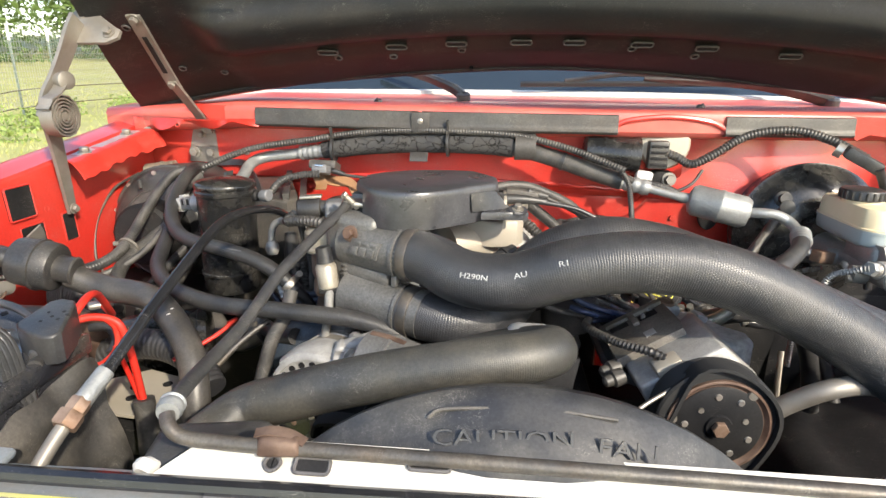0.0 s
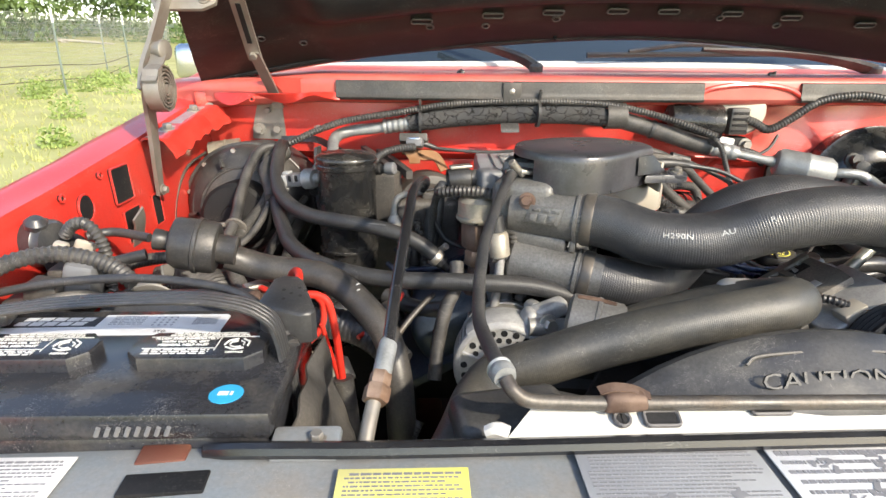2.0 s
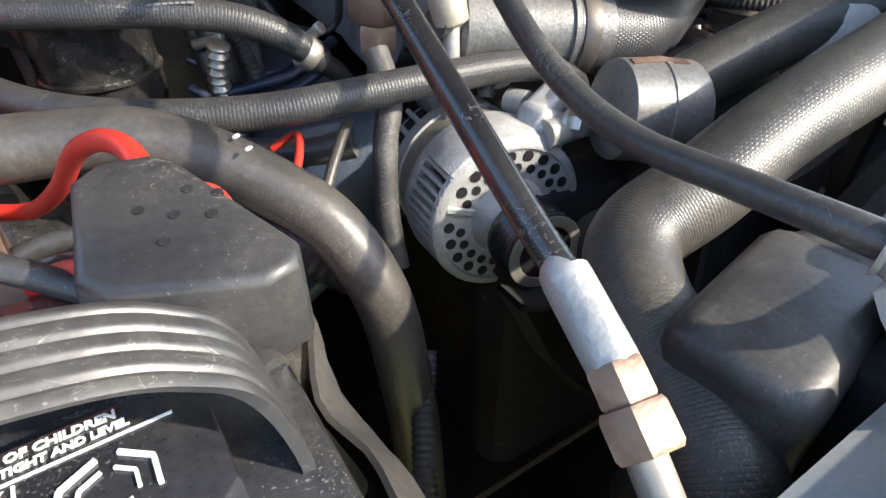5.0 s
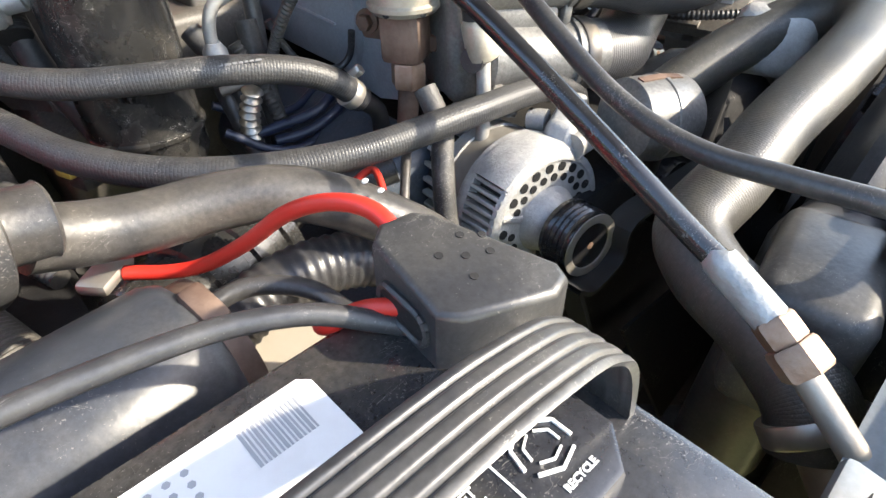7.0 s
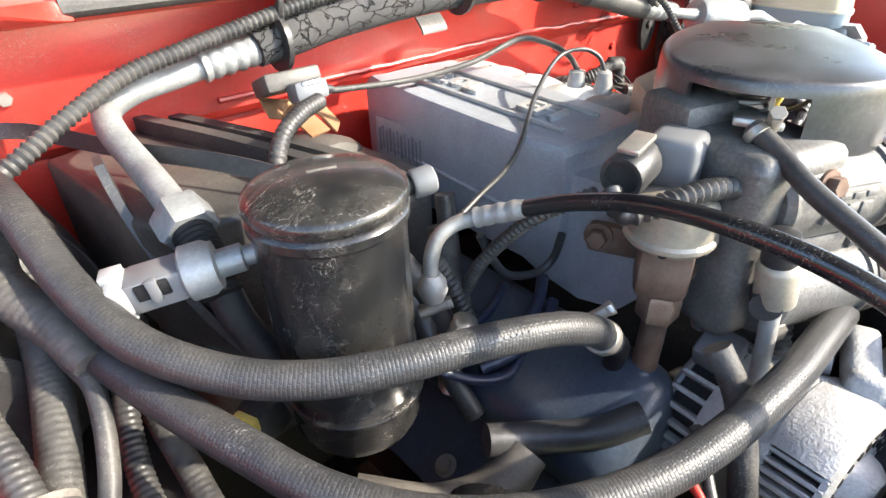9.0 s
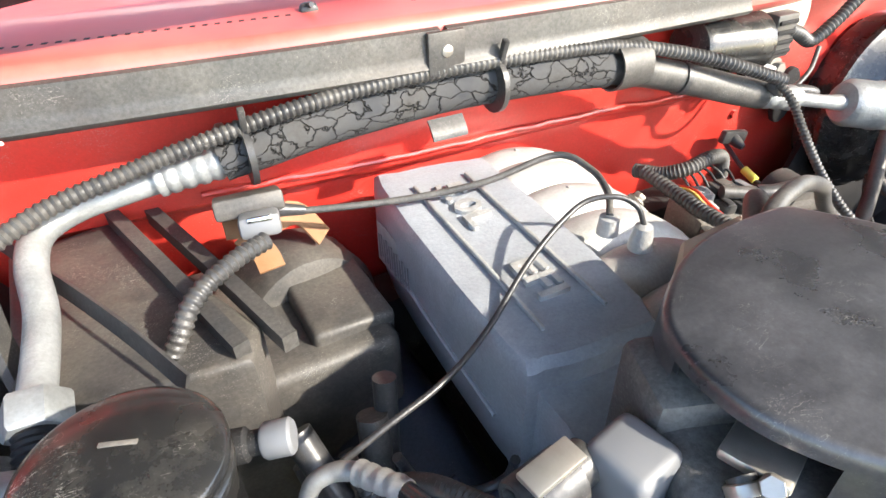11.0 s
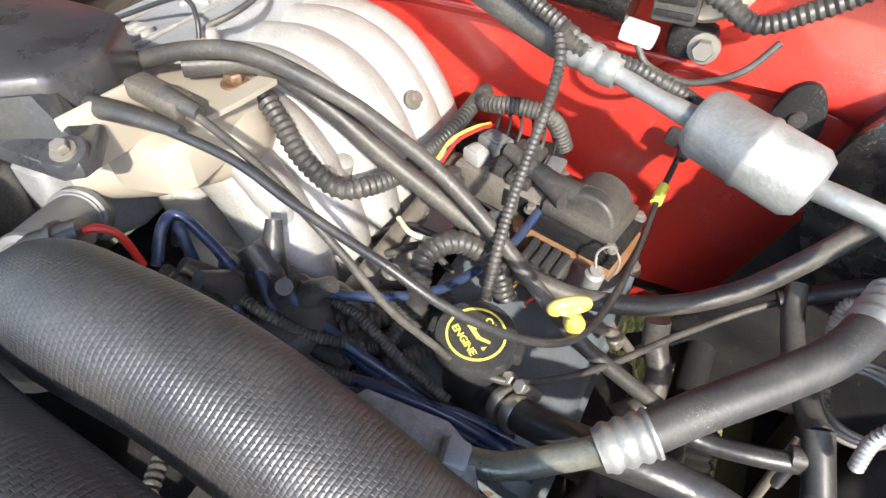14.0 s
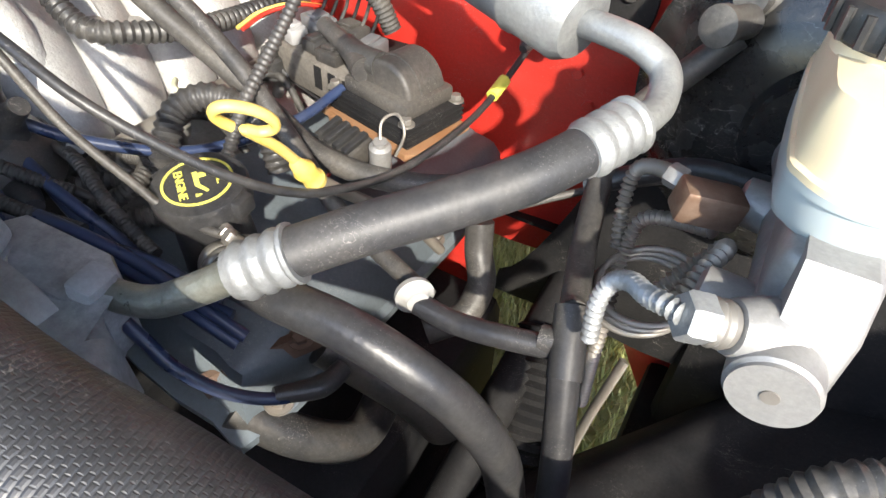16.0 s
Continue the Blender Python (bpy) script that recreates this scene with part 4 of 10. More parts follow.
def hood_depth(x, s):
    ax = abs(x + 0.01)
    e = -0.026 * max(0, 1 - s / 0.08) * max(0, 1 - ax / 1.2)
    band_ = 0.5 + 0.5 * math.tanh((s - 0.135) / 0.009)
    band2 = 0.5 + 0.5 * math.tanh((s - 0.215 - 0.12 * max(0, ax - 0.5)) / 0.012)
    side = 0.5 + 0.5 * math.tanh((ax - 0.6 + 0.1 * max(0, 0.2 - s)) / 0.02)
    e += 0.022 * band_ * (1 - band2) * (1 - 0.9 * side)
    e -= 0.03 * band2 * (1 - side)
    e -= 0.012 * side
    return e


def hood_fn(u, v):
    s = 1.15 * v**1.35
    x = -0.01 + (0.835 - 0.07 * min(1, s / 0.4)) * (2 * u - 1)
    return hood_at(x, s, hood_depth(x, s))


part("inner_panel", sheet(hood_fn, 100, 90, 0.006), HOODM, hood, "black stamped inner panel")


def skin(u, v):
    s = -0.012 + 1.19 * v
    x = -0.01 + (0.83 - 0.07 * min(1, max(0, s) / 0.4)) * (2 * u - 1)
    return hood_at(x, s, -0.04 + 0.012 * abs(x) + 0.01 * max(0, 1 - v * 12))


part("outer_skin", sheet(skin, 20, 20, 0.003), RED_TOP, hood, "red painted outer skin")
bm = sweep(bmesh.new(), [hood_at(x, 0.0, hood_depth(x, 0)) for x in (-0.84, -0.6, -0.3, 0, 0.3, 0.6, 0.82)], 0.005, 8, 6)
part("rear_edge", bm, HOODM, hood, "folded rear edge")
for x in (-0.415, -0.29, -0.184, -0.071, 0.02, 0.134, 0.242, 0.38):
    c = hood_at(x, 0.105, hood_depth(x, 0.105))
    d = Vector((0, -math.sin(HS), -math.cos(HS)))
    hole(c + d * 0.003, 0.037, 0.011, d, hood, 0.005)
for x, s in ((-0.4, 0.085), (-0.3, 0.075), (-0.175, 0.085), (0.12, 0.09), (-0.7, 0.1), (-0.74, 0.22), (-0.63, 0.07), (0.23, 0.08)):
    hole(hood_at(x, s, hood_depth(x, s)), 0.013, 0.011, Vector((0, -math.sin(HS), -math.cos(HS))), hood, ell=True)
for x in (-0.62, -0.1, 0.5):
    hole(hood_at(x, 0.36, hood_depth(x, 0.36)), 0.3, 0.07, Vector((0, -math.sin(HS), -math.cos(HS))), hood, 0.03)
part("latch_stud", lathe(bmesh.new(), hood_at(-0.16, 0.012, hood_depth(-0.16, 0.012)), (0, -0.6, -0.8), [(0, 0.004), (0.008, 0.004), (0.009, 0.002)], 10), DARK, hood)


def flatbar(pts, w, t, side):
    """A flat bar along a line; side: the way across its width."""
    bm = bmesh.new()
    line, _ = spline(pts, 6)
    side = Vector(side).normalized()
    rings = []
    for i, q in enumerate(line):
        d = (line[min(i + 1, len(line) - 1)] - line[max(i - 1, 0)]).normalized()
        s = (side - d * side.dot(d)).normalized()
        k = d.cross(s)
        ww = w[0] + (w[1] - w[0]) * i / (len(line) - 1) if isinstance(w, tuple) else w
        rings.append([bm.verts.new(q + s * a * ww / 2 + k * b * t / 2) for a, b in ((-1, -1), (1, -1), (1, 1), (-1, 1))])
    for a, b in zip(rings, rings[1:]):
        for j in range(4):
            bm.faces.new((a[j], a[(j + 1) % 4], b[(j + 1) % 4], b[j]))
    bm.faces.new(rings[0][::-1])
    bm.faces.new(rings[-1])
    return bm


def hinge(sx, label):
    """The hood's hinge: two links, a clock spring and its hood bracket."""
    def P(x, y, z):
        return Vector((x if sx < 0 else -x + 0.03, y, z))

    h = thing("clock_spring_hinge", P(-0.845, 0.9, 1.05), label, "hinge")
    part("lower_link", flatbar([P(-0.84, 0.932, 1.025), P(-0.834, 0.922, 1.07), P(-0.826, 0.908, 1.13), P(-0.818, 0.893, 1.18), P(-0.814, 0.888, 1.205)], (0.018, 0.034), 0.006, (0, 1, 0.2)), DULLSTEEL, h)
    part("upper_link", flatbar([P(-0.82, 0.882, 1.19), P(-0.817, 0.895, 1.222), P(-0.812, 0.915, 1.25), P(-0.803, 0.932, 1.285), P(-0.796, 0.945, 1.315), P(-0.792, 0.962, 1.34)], (0.022, 0.036), 0.006, (0, 1, -0.2)), DULLSTEEL, h)
    pts = []
    for k in range(61):
        a, r = k / 60 * 2 * math.pi * 5.25 + 1.2, 0.006 + 0.029 * k / 60
        pts.append(P(-0.798, 0.89 + r * math.cos(a), 1.192 + r * math.sin(a)))
    pts += [P(-0.799, 0.9, 1.234), P(-0.801, 0.912, 1.243)]
    base = bmesh.new()
    rings = []
    for q, nxt in zip(pts, pts[1:] + [pts[-1] * 2 - pts[-2]]):
        t = (nxt - q).normalized()
        o = Vector((0, t.z, -t.y)) * 0.0013
        rings.append([base.verts.new(q + o + Vector((b, 0, 0))) for b in (-0.011, 0.011)] + [base.verts.new(q - o + Vector((b, 0, 0))) for b in (0.011, -0.011)])
    for a, b in zip(rings, rings[1:]):
        for j in range(4):
            base.faces.new((a[j], a[(j + 1) % 4], b[(j + 1) % 4], b[j]))
    part("clock_spring", base, DULLSTEEL, h, "coiled flat clock spring")
    part("pivot", lathe(bmesh.new(), P(-0.814, 0.918, 1.2465), (1 if sx < 0 else -1, -0.3, 0), [(0, 0.012), (0.018, 0.012), (0.019, 0.0145), (0.024, 0.0145), (0.026, 0.011)], 18), DULLSTEEL, h)
    for q in (P(-0.834, 0.93, 1.032), P(-0.795, 0.89, 1.192)):
        bolt("bolt", q, (1 if sx < 0 else -1, -0.1, 0), 0.006, h)
    o = [(-0.034, -0.02), (-0.02, -0.034), (0.004, -0.03), (0.05, -0.012), (0.064, 0.004), (0.06, 0.018), (0.046, 0.02), (0.014, 0.028), (-0.014, 0.05), (-0.03, 0.044), (-0.036, 0.02)]
    m = Matrix.Translation(P(-0.788, 0.972, 1.327)) @ Matrix.Rotation(radians(55), 4, "X") @ Matrix.Rotation(radians(-20), 4, "Z")
    part("hood_bracket", prism(bmesh.new(), o, -0.003, 0.003, m, 0.001), DULLSTEEL, h)
    for q in ((-0.02, 0.022, 0.003), (0.045, 0.006, 0.003)):
        bolt("bolt", m @ Vector(q), m.to_3x3() @ Vector((0, 0, 1)), 0.007, h)
    part("boss", lathe(bmesh.new(), m @ Vector((-0.018, -0.014, 0.002)), m.to_3x3() @ Vector((0, 0, 1)), [(0, 0.012), (0.003, 0.011), (0.003, 0.004)], 16), DULLSTEEL, h)


hinge(-1, "worn grey steel hood hinge with a coiled clock spring")
hinge(1, "grey steel hood hinge beside the brake booster")
stay = thing("hood_stay", (-0.71, 1.2, 1.09), "slotted steel hood stay bolted to the firewall", "hood stay")
bm = flatbar([(-0.704, 0.972, 1.348), (-0.706, 1.03, 1.287), (-0.708, 1.085, 1.23)], 0.024, 0.005, (1, 0, 0))
part("slotted_arm", bm, DULLSTEEL, stay)
# The slot is a black bar on the arm, its shade painted in.
part("slot", flatbar([(-0.705, 1.0, 1.3175), (-0.707, 1.055, 1.259)], 0.008, 0.0062, (1, 0, 0)), DARK, stay)
part("lower_arm", flatbar([(-0.707, 1.07, 1.243), (-0.701, 1.115, 1.2), (-0.697, 1.145, 1.17), (-0.695, 1.165, 1.14)], 0.02, 0.005, (1, -0.2, 0)), DULLSTEEL, stay)
bolt("bolt", (-0.708, 1.074, 1.24), (0, -0.75, -0.66), 0.007, stay)
bolt("bolt", (-0.704, 0.976, 1.342), (0, -0.75, -0.66), 0.007, stay)
o = [(-0.035, -0.035), (0.035, -0.035), (0.032, 0.03), (0.022, 0.06), (-0.012, 0.06), (-0.03, -0.005)]
part("foot", prism(bmesh.new(), o, 0, 0.005, Matrix.Translation((-0.725, 1.2, 1.11)) @ Matrix.Rotation(radians(90), 4, "X") @ Matrix.Rotation(radians(-7), 4, "Y"), 0.001), DULLSTEEL, stay)
for x in (-0.743, -0.706):
    bolt("bolt", (x, 1.193, 1.096), (0, -1, 0), 0.0085, stay)
part("pin", lathe(bmesh.new(), (-0.722, 1.194, 1.133), (0, -1, 0), [(0, 0.006), (0.012, 0.006), (0.014, 0.004)], 12), DULLSTEEL, stay)


# ---- wipers ----
def wiper(pts, blade, label):
    w = thing("wiper", pts[0], label, "wiper")
    part("arm", sweep(bmesh.new(), pts, [0.016, 0.014, 0.011, 0.008], 8, 6, flat=0.6), PLASTIC, w)
    part("pivot_cap", lathe(bmesh.new(), Vector(pts[0]) - Vector((0, 0, 0.012)), (0, -0.2, 1), [(0, 0.014), (0.018, 0.014), (0.022, 0.009)], 14), PLASTIC, w)
    part("blade", sweep(bmesh.new(), blade, 0.006, 6, 6), INK, w)
    a, b = Vector(blade[0]), Vector(blade[-1])
    part("bridge", sweep(bmesh.new(), [a.lerp(b, 0.2) + Vector((0, 0, 0.006)), a.lerp(b, 0.5) + Vector((0, 0, 0.02)), a.lerp(b, 0.8) + Vector((0, 0, 0.006))], 0.005, 6, 6), PLASTIC, w)


wiper([(-0.178, 1.25, 1.215), (-0.205, 1.268, 1.233), (-0.285, 1.32, 1.258), (-0.38, 1.37, 1.27)], [(-0.85 + 0.06 * k, 1.44 - 0.005 * k, 1.268 - 0.001 * k) for k in range(9)], "black wiper arm and blade lying on the glass")
wiper([(0.56, 1.27, 1.215), (0.5, 1.29, 1.232), (0.4, 1.31, 1.247), (0.2, 1.32, 1.253)], [(-0.06 + 0.058 * k, 1.3 + 0.004 * k, 1.241 + 0.0008 * k) for k in range(9)], "black wiper arm and blade along the glass base")

# ---- radiator support and shroud ----
rs = thing("radiator_support", (-0.1, 0.34, 0.6), "radiator support with a white top panel and grey front", "panel")


def whitetop(u, v):
    x = -0.36 + 0.95 * u
    x0 = -0.355 + 0.03 * v
    x = x0 + (0.59 - x0) * u
    y = 0.347 + 0.034 * v
    return x, y, 0.985 + 0.012 * v + (0.002 if v > 0.9 else 0)


part("top_panel", sheet(whitetop, 30, 6, 0.02), WHITE, rs, "chipped white painted top panel")
part("tab", sweep(bmesh.new(), [(-0.352, 0.352, 0.988), (-0.36, 0.354, 0.99), (-0.366, 0.356, 0.986)], 0.006, 8, 4), WHITE, rs)
for x, w in ((-0.266, 0.012), (-0.236, 0.026)):
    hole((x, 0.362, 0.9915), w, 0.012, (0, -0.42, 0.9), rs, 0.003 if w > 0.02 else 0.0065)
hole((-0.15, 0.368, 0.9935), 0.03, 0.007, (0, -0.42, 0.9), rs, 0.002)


def frontpanel(u, v):
    x = -0.95 + 1.9 * u
    prof = [(0.365, 0.97), (0.35, 0.974), (0.335, 0.975), (0.28, 0.973), (0.2, 0.968), (0.19, 0.96), (0.185, 0.7)]
    k = v * 6
    i = min(int(k), 5)
    y, z = (prof[i][j] + (prof[i + 1][j] - prof[i][j]) * (k - i) for j in (0, 1))
    return x, y, z - 0.018 * max(0, (-x - 0.55)) + 0.002 * noise.noise((x * 9, y * 9, 0))


part("front_panel", sheet(frontpanel, 60, 12, 0.003), WALLGREY, rs, "grey-blue painted front panel")
part("edge_moulding", sweep(bmesh.new(), [(-0.568, 0.35, 0.978), (-0.54, 0.343, 0.984), (-0.5, 0.34, 0.986), (-0.4, 0.338, 0.987), (0.0, 0.342, 0.988), (0.55, 0.342, 0.988)], 0.0062, 8, 6), GLOSS, rs, "shiny black edge moulding")
part("moulding_clip", rbox(bmesh.new(), (-0.498, 0.352, 0.982), (0.05, 0.03, 0.008), (8, 0, 0), 0.004), WALLGREY, rs)
bolt("bolt", (-0.49, 0.352, 0.985), (0, 0, 1), 0.005, rs)
part("rubber_pad", rbox(bmesh.new(), (-0.585, 0.318, 0.9765), (0.055, 0.02, 0.006), (0, 0, 4), 0.001), DARK, rs)
def decal(name, x0, x1, y0, y1, mat_, rows, tone, label, figures=()):
    """A sticker on the front panel, with rows of small print."""
    cx, cy = (x0 + x1) / 2, (y0 + y1) / 2
    zz = 0.9805 - 0.018 * max(0, -cx - 0.55)
    d = part(name, rbox(bmesh.new(), (cx, cy, zz), (x1 - x0, y1 - y0, 0.0012), (2, 0, 0), 0.0003), mat_, rs, label)
    bm = bmesh.new()
    rnd_ = random.Random(int(-x0 * 1000))
    tall = (y1 - y0 - 0.007) / rows
    for r in range(rows):
        y = y1 - 0.004 - tall * (r + 0.4)
        head = r == 0
        x, end = x0 + rnd_.choice((0.005, 0.005, 0.008)), x1 - rnd_.choice((0.005, 0.007, 0.016, 0.03))
        while x < end - 0.002:
            w = min(rnd_.uniform(0.0012, 0.0055) * (1.6 if head else 1), end - x)
            rbox(bm, (x + w / 2, y, zz + 0.0008 + 0.035 * (y - cy)), (w, tall * (0.55 if head else 0.36), 0.0003), (2, 0, 0), 0)
            x += w + rnd_.uniform(0.0006, 0.0013)
    part("small_print", bm, tone, d)
    for k, (fx, fy) in enumerate(figures):
        bm = bmesh.new()
        px, py = x0 + (x1 - x0) * fx, y0 + (y1 - y0) * fy
        for j in range(6):
            ex, ey = px + rnd_.uniform(-0.007, 0.007), py + rnd_.uniform(-0.007, 0.007)
            rbox(bm, (ex, ey, zz + 0.001 + 0.035 * (ey - cy)), (rnd_.uniform(0.003, 0.012), rnd_.uniform(0.0007, 0.004), 0.0003), (2, 0, 30 * (j % 3)), 0)
        part("printed_figure", bm, tone, d)


decal("warning_label", -0.471, -0.383, 0.285, 0.325, YLABEL, 9, PRINT, "yellow warning label")
decal("information_label", -0.307, -0.176, 0.27, 0.344, DECALGREY, 20, PRINT, "grey printed information label", ((0.36, 0.28), (0.72, 0.3)))
decal("routing_label", -0.17, -0.04, 0.27, 0.341, LABEL, 7, PRINT, "white printed routing label", ((0.25, 0.7), (0.45, 0.4), (0.6, 0.75), (0.8, 0.5), (0.3, 0.2), (0.7, 0.2)))
decal("starting_label", -0.72, -0.655, 0.3, 0.345, LABEL, 11, PRINT, "white printed label with a dark border")
part("radiator", rbox(bmesh.new(), (-0.02, 0.36, 0.72), (0.66, 0.05, 0.5), (0, 0, 0), 0.01), DARK, rs)
part("rusty_notch", rbox(bmesh.new(), (-0.598, 0.349, 0.9765), (0.034, 0.02, 0.005), (0, 0, 6), 0.0015), NOTCH, rs, "rust-red notch in the panel's edge")

sh = thing("fan_shroud", (-0.06, 0.42, 0.6), "dusty black plastic fan shroud with raised lettering", "fan shroud")
SC = Vector((-0.08, 0.0, 0.793))
prof = [(0.362, 0.17), (0.364, 0.2), (0.372, 0.212), (0.40, 0.226), (0.408, 0.236), (0.42, 0.241), (0.43, 0.238), (0.45, 0.21), (0.448, 0.205), (0.42, 0.234), (0.41, 0.231), (0.40, 0.22), (0.37, 0.205), (0.366, 0.17)]
bm = bmesh.new()
ringv = []
for k in range(49):
    a = radians(-60 + 300 * k / 48)
    ringv.append([bm.verts.new((SC.x + 1.08 * r * math.cos(a), y, SC.z + r * math.sin(a))) for y, r in prof])
for a, b in zip(ringv, ringv[1:]):
    for j in range(len(prof)):
        bm.faces.new((a[j], b[j], b[(j + 1) % len(prof)], a[(j + 1) % len(prof)]))
part("ring", bm, PLASTIC, sh)
tilt = Matrix.Rotation(radians(64), 4, "X")
for txt, x, z, rot, w in (("CAUTION", -0.097, 1.0095, 2, 1.35), ("FAN", -0.005, 1.006, -5, 1.35)):
    lettering(txt, Matrix.Translation((x, 0.3845, z)) @ tilt @ Matrix.Rotation(radians(rot), 4, "Z"), 0.0175, 0.0022, PLASTIC, sh, "raised_letters", "", 0.0, w)
part("rib", sweep(bmesh.new(), [(-0.155, 0.40, 1.014), (-0.14, 0.404, 1.02), (-0.07, 0.406, 1.023), (-0.01, 0.404, 1.019)], 0.0015, 6, 6), PLASTIC_DUSTY, sh)
part("side_bracket", rbox(bmesh.new(), (-0.34, 0.41, 0.93), (0.1, 0.06, 0.09), (0, 0, 10), 0.012, 3), PLASTIC, sh)
part("side_wall", rbox(bmesh.new(), (-0.27, 0.42, 0.86), (0.16, 0.06, 0.2), (0, 14, 0), 0.02, 3), PLASTIC, sh)
fan = thing("cooling_fan", (-0.08, 0.5, 0.79), "dark engine cooling fan inside the shroud", "fan")
part("hub", lathe(bmesh.new(), (-0.08, 0.54, 0.79), (0, -1, 0), [(0, 0.05), (0.02, 0.07), (0.06, 0.07), (0.07, 0.04), (0.07, 0.01)], 28), DARK, fan)
for k in range(7):
    a = 2 * math.pi * k / 7
    m = Matrix.Translation((-0.08, 0.5, 0.79)) @ Matrix.Rotation(a, 4, "Y") @ Matrix.Translation((0, 0, 0.13)) @ Matrix.Rotation(radians(25), 4, "Z")
    part("blade", prism(bmesh.new(), [(-0.035, -0.08), (0.035, -0.08), (0.065, 0.085), (-0.05, 0.085)], -0.002, 0.002, m @ Matrix.Rotation(radians(90), 4, "X"), 0.001), DARK, fan)

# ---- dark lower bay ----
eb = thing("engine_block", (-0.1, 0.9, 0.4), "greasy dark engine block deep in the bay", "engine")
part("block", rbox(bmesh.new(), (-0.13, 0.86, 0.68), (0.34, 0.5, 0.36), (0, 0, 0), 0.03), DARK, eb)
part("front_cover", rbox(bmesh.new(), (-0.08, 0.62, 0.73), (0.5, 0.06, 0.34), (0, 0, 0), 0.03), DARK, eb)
# Black plate added to close the bay's floor and keep it dark.
part("floor_filler", rbox(bmesh.new(), (-0.11, 0.55, 0.42), (1.12, 0.62, 0.02), (0, 0, 0), 0.005), DARK, eb)
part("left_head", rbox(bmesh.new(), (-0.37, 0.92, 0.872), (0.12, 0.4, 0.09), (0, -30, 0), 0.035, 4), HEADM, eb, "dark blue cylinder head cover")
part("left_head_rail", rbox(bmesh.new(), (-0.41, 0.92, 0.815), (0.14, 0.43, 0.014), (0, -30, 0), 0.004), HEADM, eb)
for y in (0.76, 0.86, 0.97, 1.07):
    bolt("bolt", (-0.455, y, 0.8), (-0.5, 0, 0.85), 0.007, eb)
# Three more added black fillers hide the bright grass below the engine.
part("tunnel_filler", rbox(bmesh.new(), (-0.25, 0.95, 0.44), (0.44, 0.64, 0.02), (0, 0, 0), 0.005), DARK, eb)
part("side_filler", rbox(bmesh.new(), (-0.52, 0.85, 0.5), (0.3, 0.62, 0.02), (0, 12, 0), 0.005), DARK, eb)
part("pan_filler", rbox(bmesh.new(), (0.13, 0.84, 0.56), (0.28, 0.5, 0.3), (0, 0, 0), 0.03), DARK, eb)
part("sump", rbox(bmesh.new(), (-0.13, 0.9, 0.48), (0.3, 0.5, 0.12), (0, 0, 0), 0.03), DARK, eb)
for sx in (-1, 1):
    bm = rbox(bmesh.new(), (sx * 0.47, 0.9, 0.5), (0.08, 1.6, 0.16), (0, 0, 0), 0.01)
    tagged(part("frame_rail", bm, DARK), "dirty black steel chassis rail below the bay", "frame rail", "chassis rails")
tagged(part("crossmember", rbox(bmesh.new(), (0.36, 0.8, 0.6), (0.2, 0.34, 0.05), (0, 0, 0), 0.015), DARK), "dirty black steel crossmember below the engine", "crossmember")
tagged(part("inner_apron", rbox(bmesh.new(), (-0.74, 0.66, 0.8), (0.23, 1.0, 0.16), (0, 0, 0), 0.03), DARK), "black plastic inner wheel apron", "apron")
# Near-black filler added in front of the red firewall, low down.
tagged(part("lower_filler", rbox(bmesh.new(), (-0.36, 1.13, 0.72), (0.95, 0.06, 0.42), (0, 0, 0), 0.02), DARK), "black filler block low on the firewall", "insulation")
def apron_fn(u, v):
    """The driver's wheel apron: a curved inner edge, rising towards the fender."""
    y = 0.2 + 0.95 * u
    x0 = 0.335 + 0.75 * max(0.0, y - 0.875)
    bead = 0.012 * math.exp(-((v - 0.12) / 0.05) ** 2)
    return (x0 + (0.82 - x0) * v, y, 0.695 + 0.14 * v ** 1.4 + bead - 0.03 * max(0.0, 0.06 - v) / 0.06 + 0.01 * math.sin(9 * y) * v)


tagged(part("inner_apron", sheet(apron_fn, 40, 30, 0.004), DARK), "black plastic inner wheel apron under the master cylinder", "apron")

for sx in (-1, 1):
    wh = part("wheel", lathe(bmesh.new(), (sx * 0.93, 0.72, 0.36), (-sx, 0, 0), [(0.0, 0.2), (0.0, 0.31), (0.02, 0.355), (0.05, 0.365), (0.16, 0.365), (0.19, 0.355), (0.21, 0.31), (0.21, 0.2)], 48), TYRE, truck, "black front tyre hidden under the fender")
    part("rim", lathe(bmesh.new(), (sx * 0.9, 0.72, 0.36), (-sx, 0, 0), [(0, 0.04), (0.0, 0.2), (0.14, 0.2), (0.14, 0.04)], 36), DULLSTEEL, wh)


def pad_fn(u, v):
    """Black sheet for the low firewall's shade: its upper edge climbs towards the booster."""
    x = 0.238 + 0.55 * u
    top_ = 0.7 + 0.27 * min(1.0, max(0.0, (x - 0.238) / 0.12)) ** 1.5
    z = 0.667 + (top_ - 0.667) * v
    return x, 1.122 - 0.012 * math.sin(math.pi * v) + 0.004 * noise.noise((x * 18, z * 18, 2)), z


# Added near-black sheet where the lower firewall lies in shadow.
tagged(part("shade_pad", sheet(pad_fn, 40, 16, 0.012), DARK), "black pad added for the shade on the lower firewall", "insulation")
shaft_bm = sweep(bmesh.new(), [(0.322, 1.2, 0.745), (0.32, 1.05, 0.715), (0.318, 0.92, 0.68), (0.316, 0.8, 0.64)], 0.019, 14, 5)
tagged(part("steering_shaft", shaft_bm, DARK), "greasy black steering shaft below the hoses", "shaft")
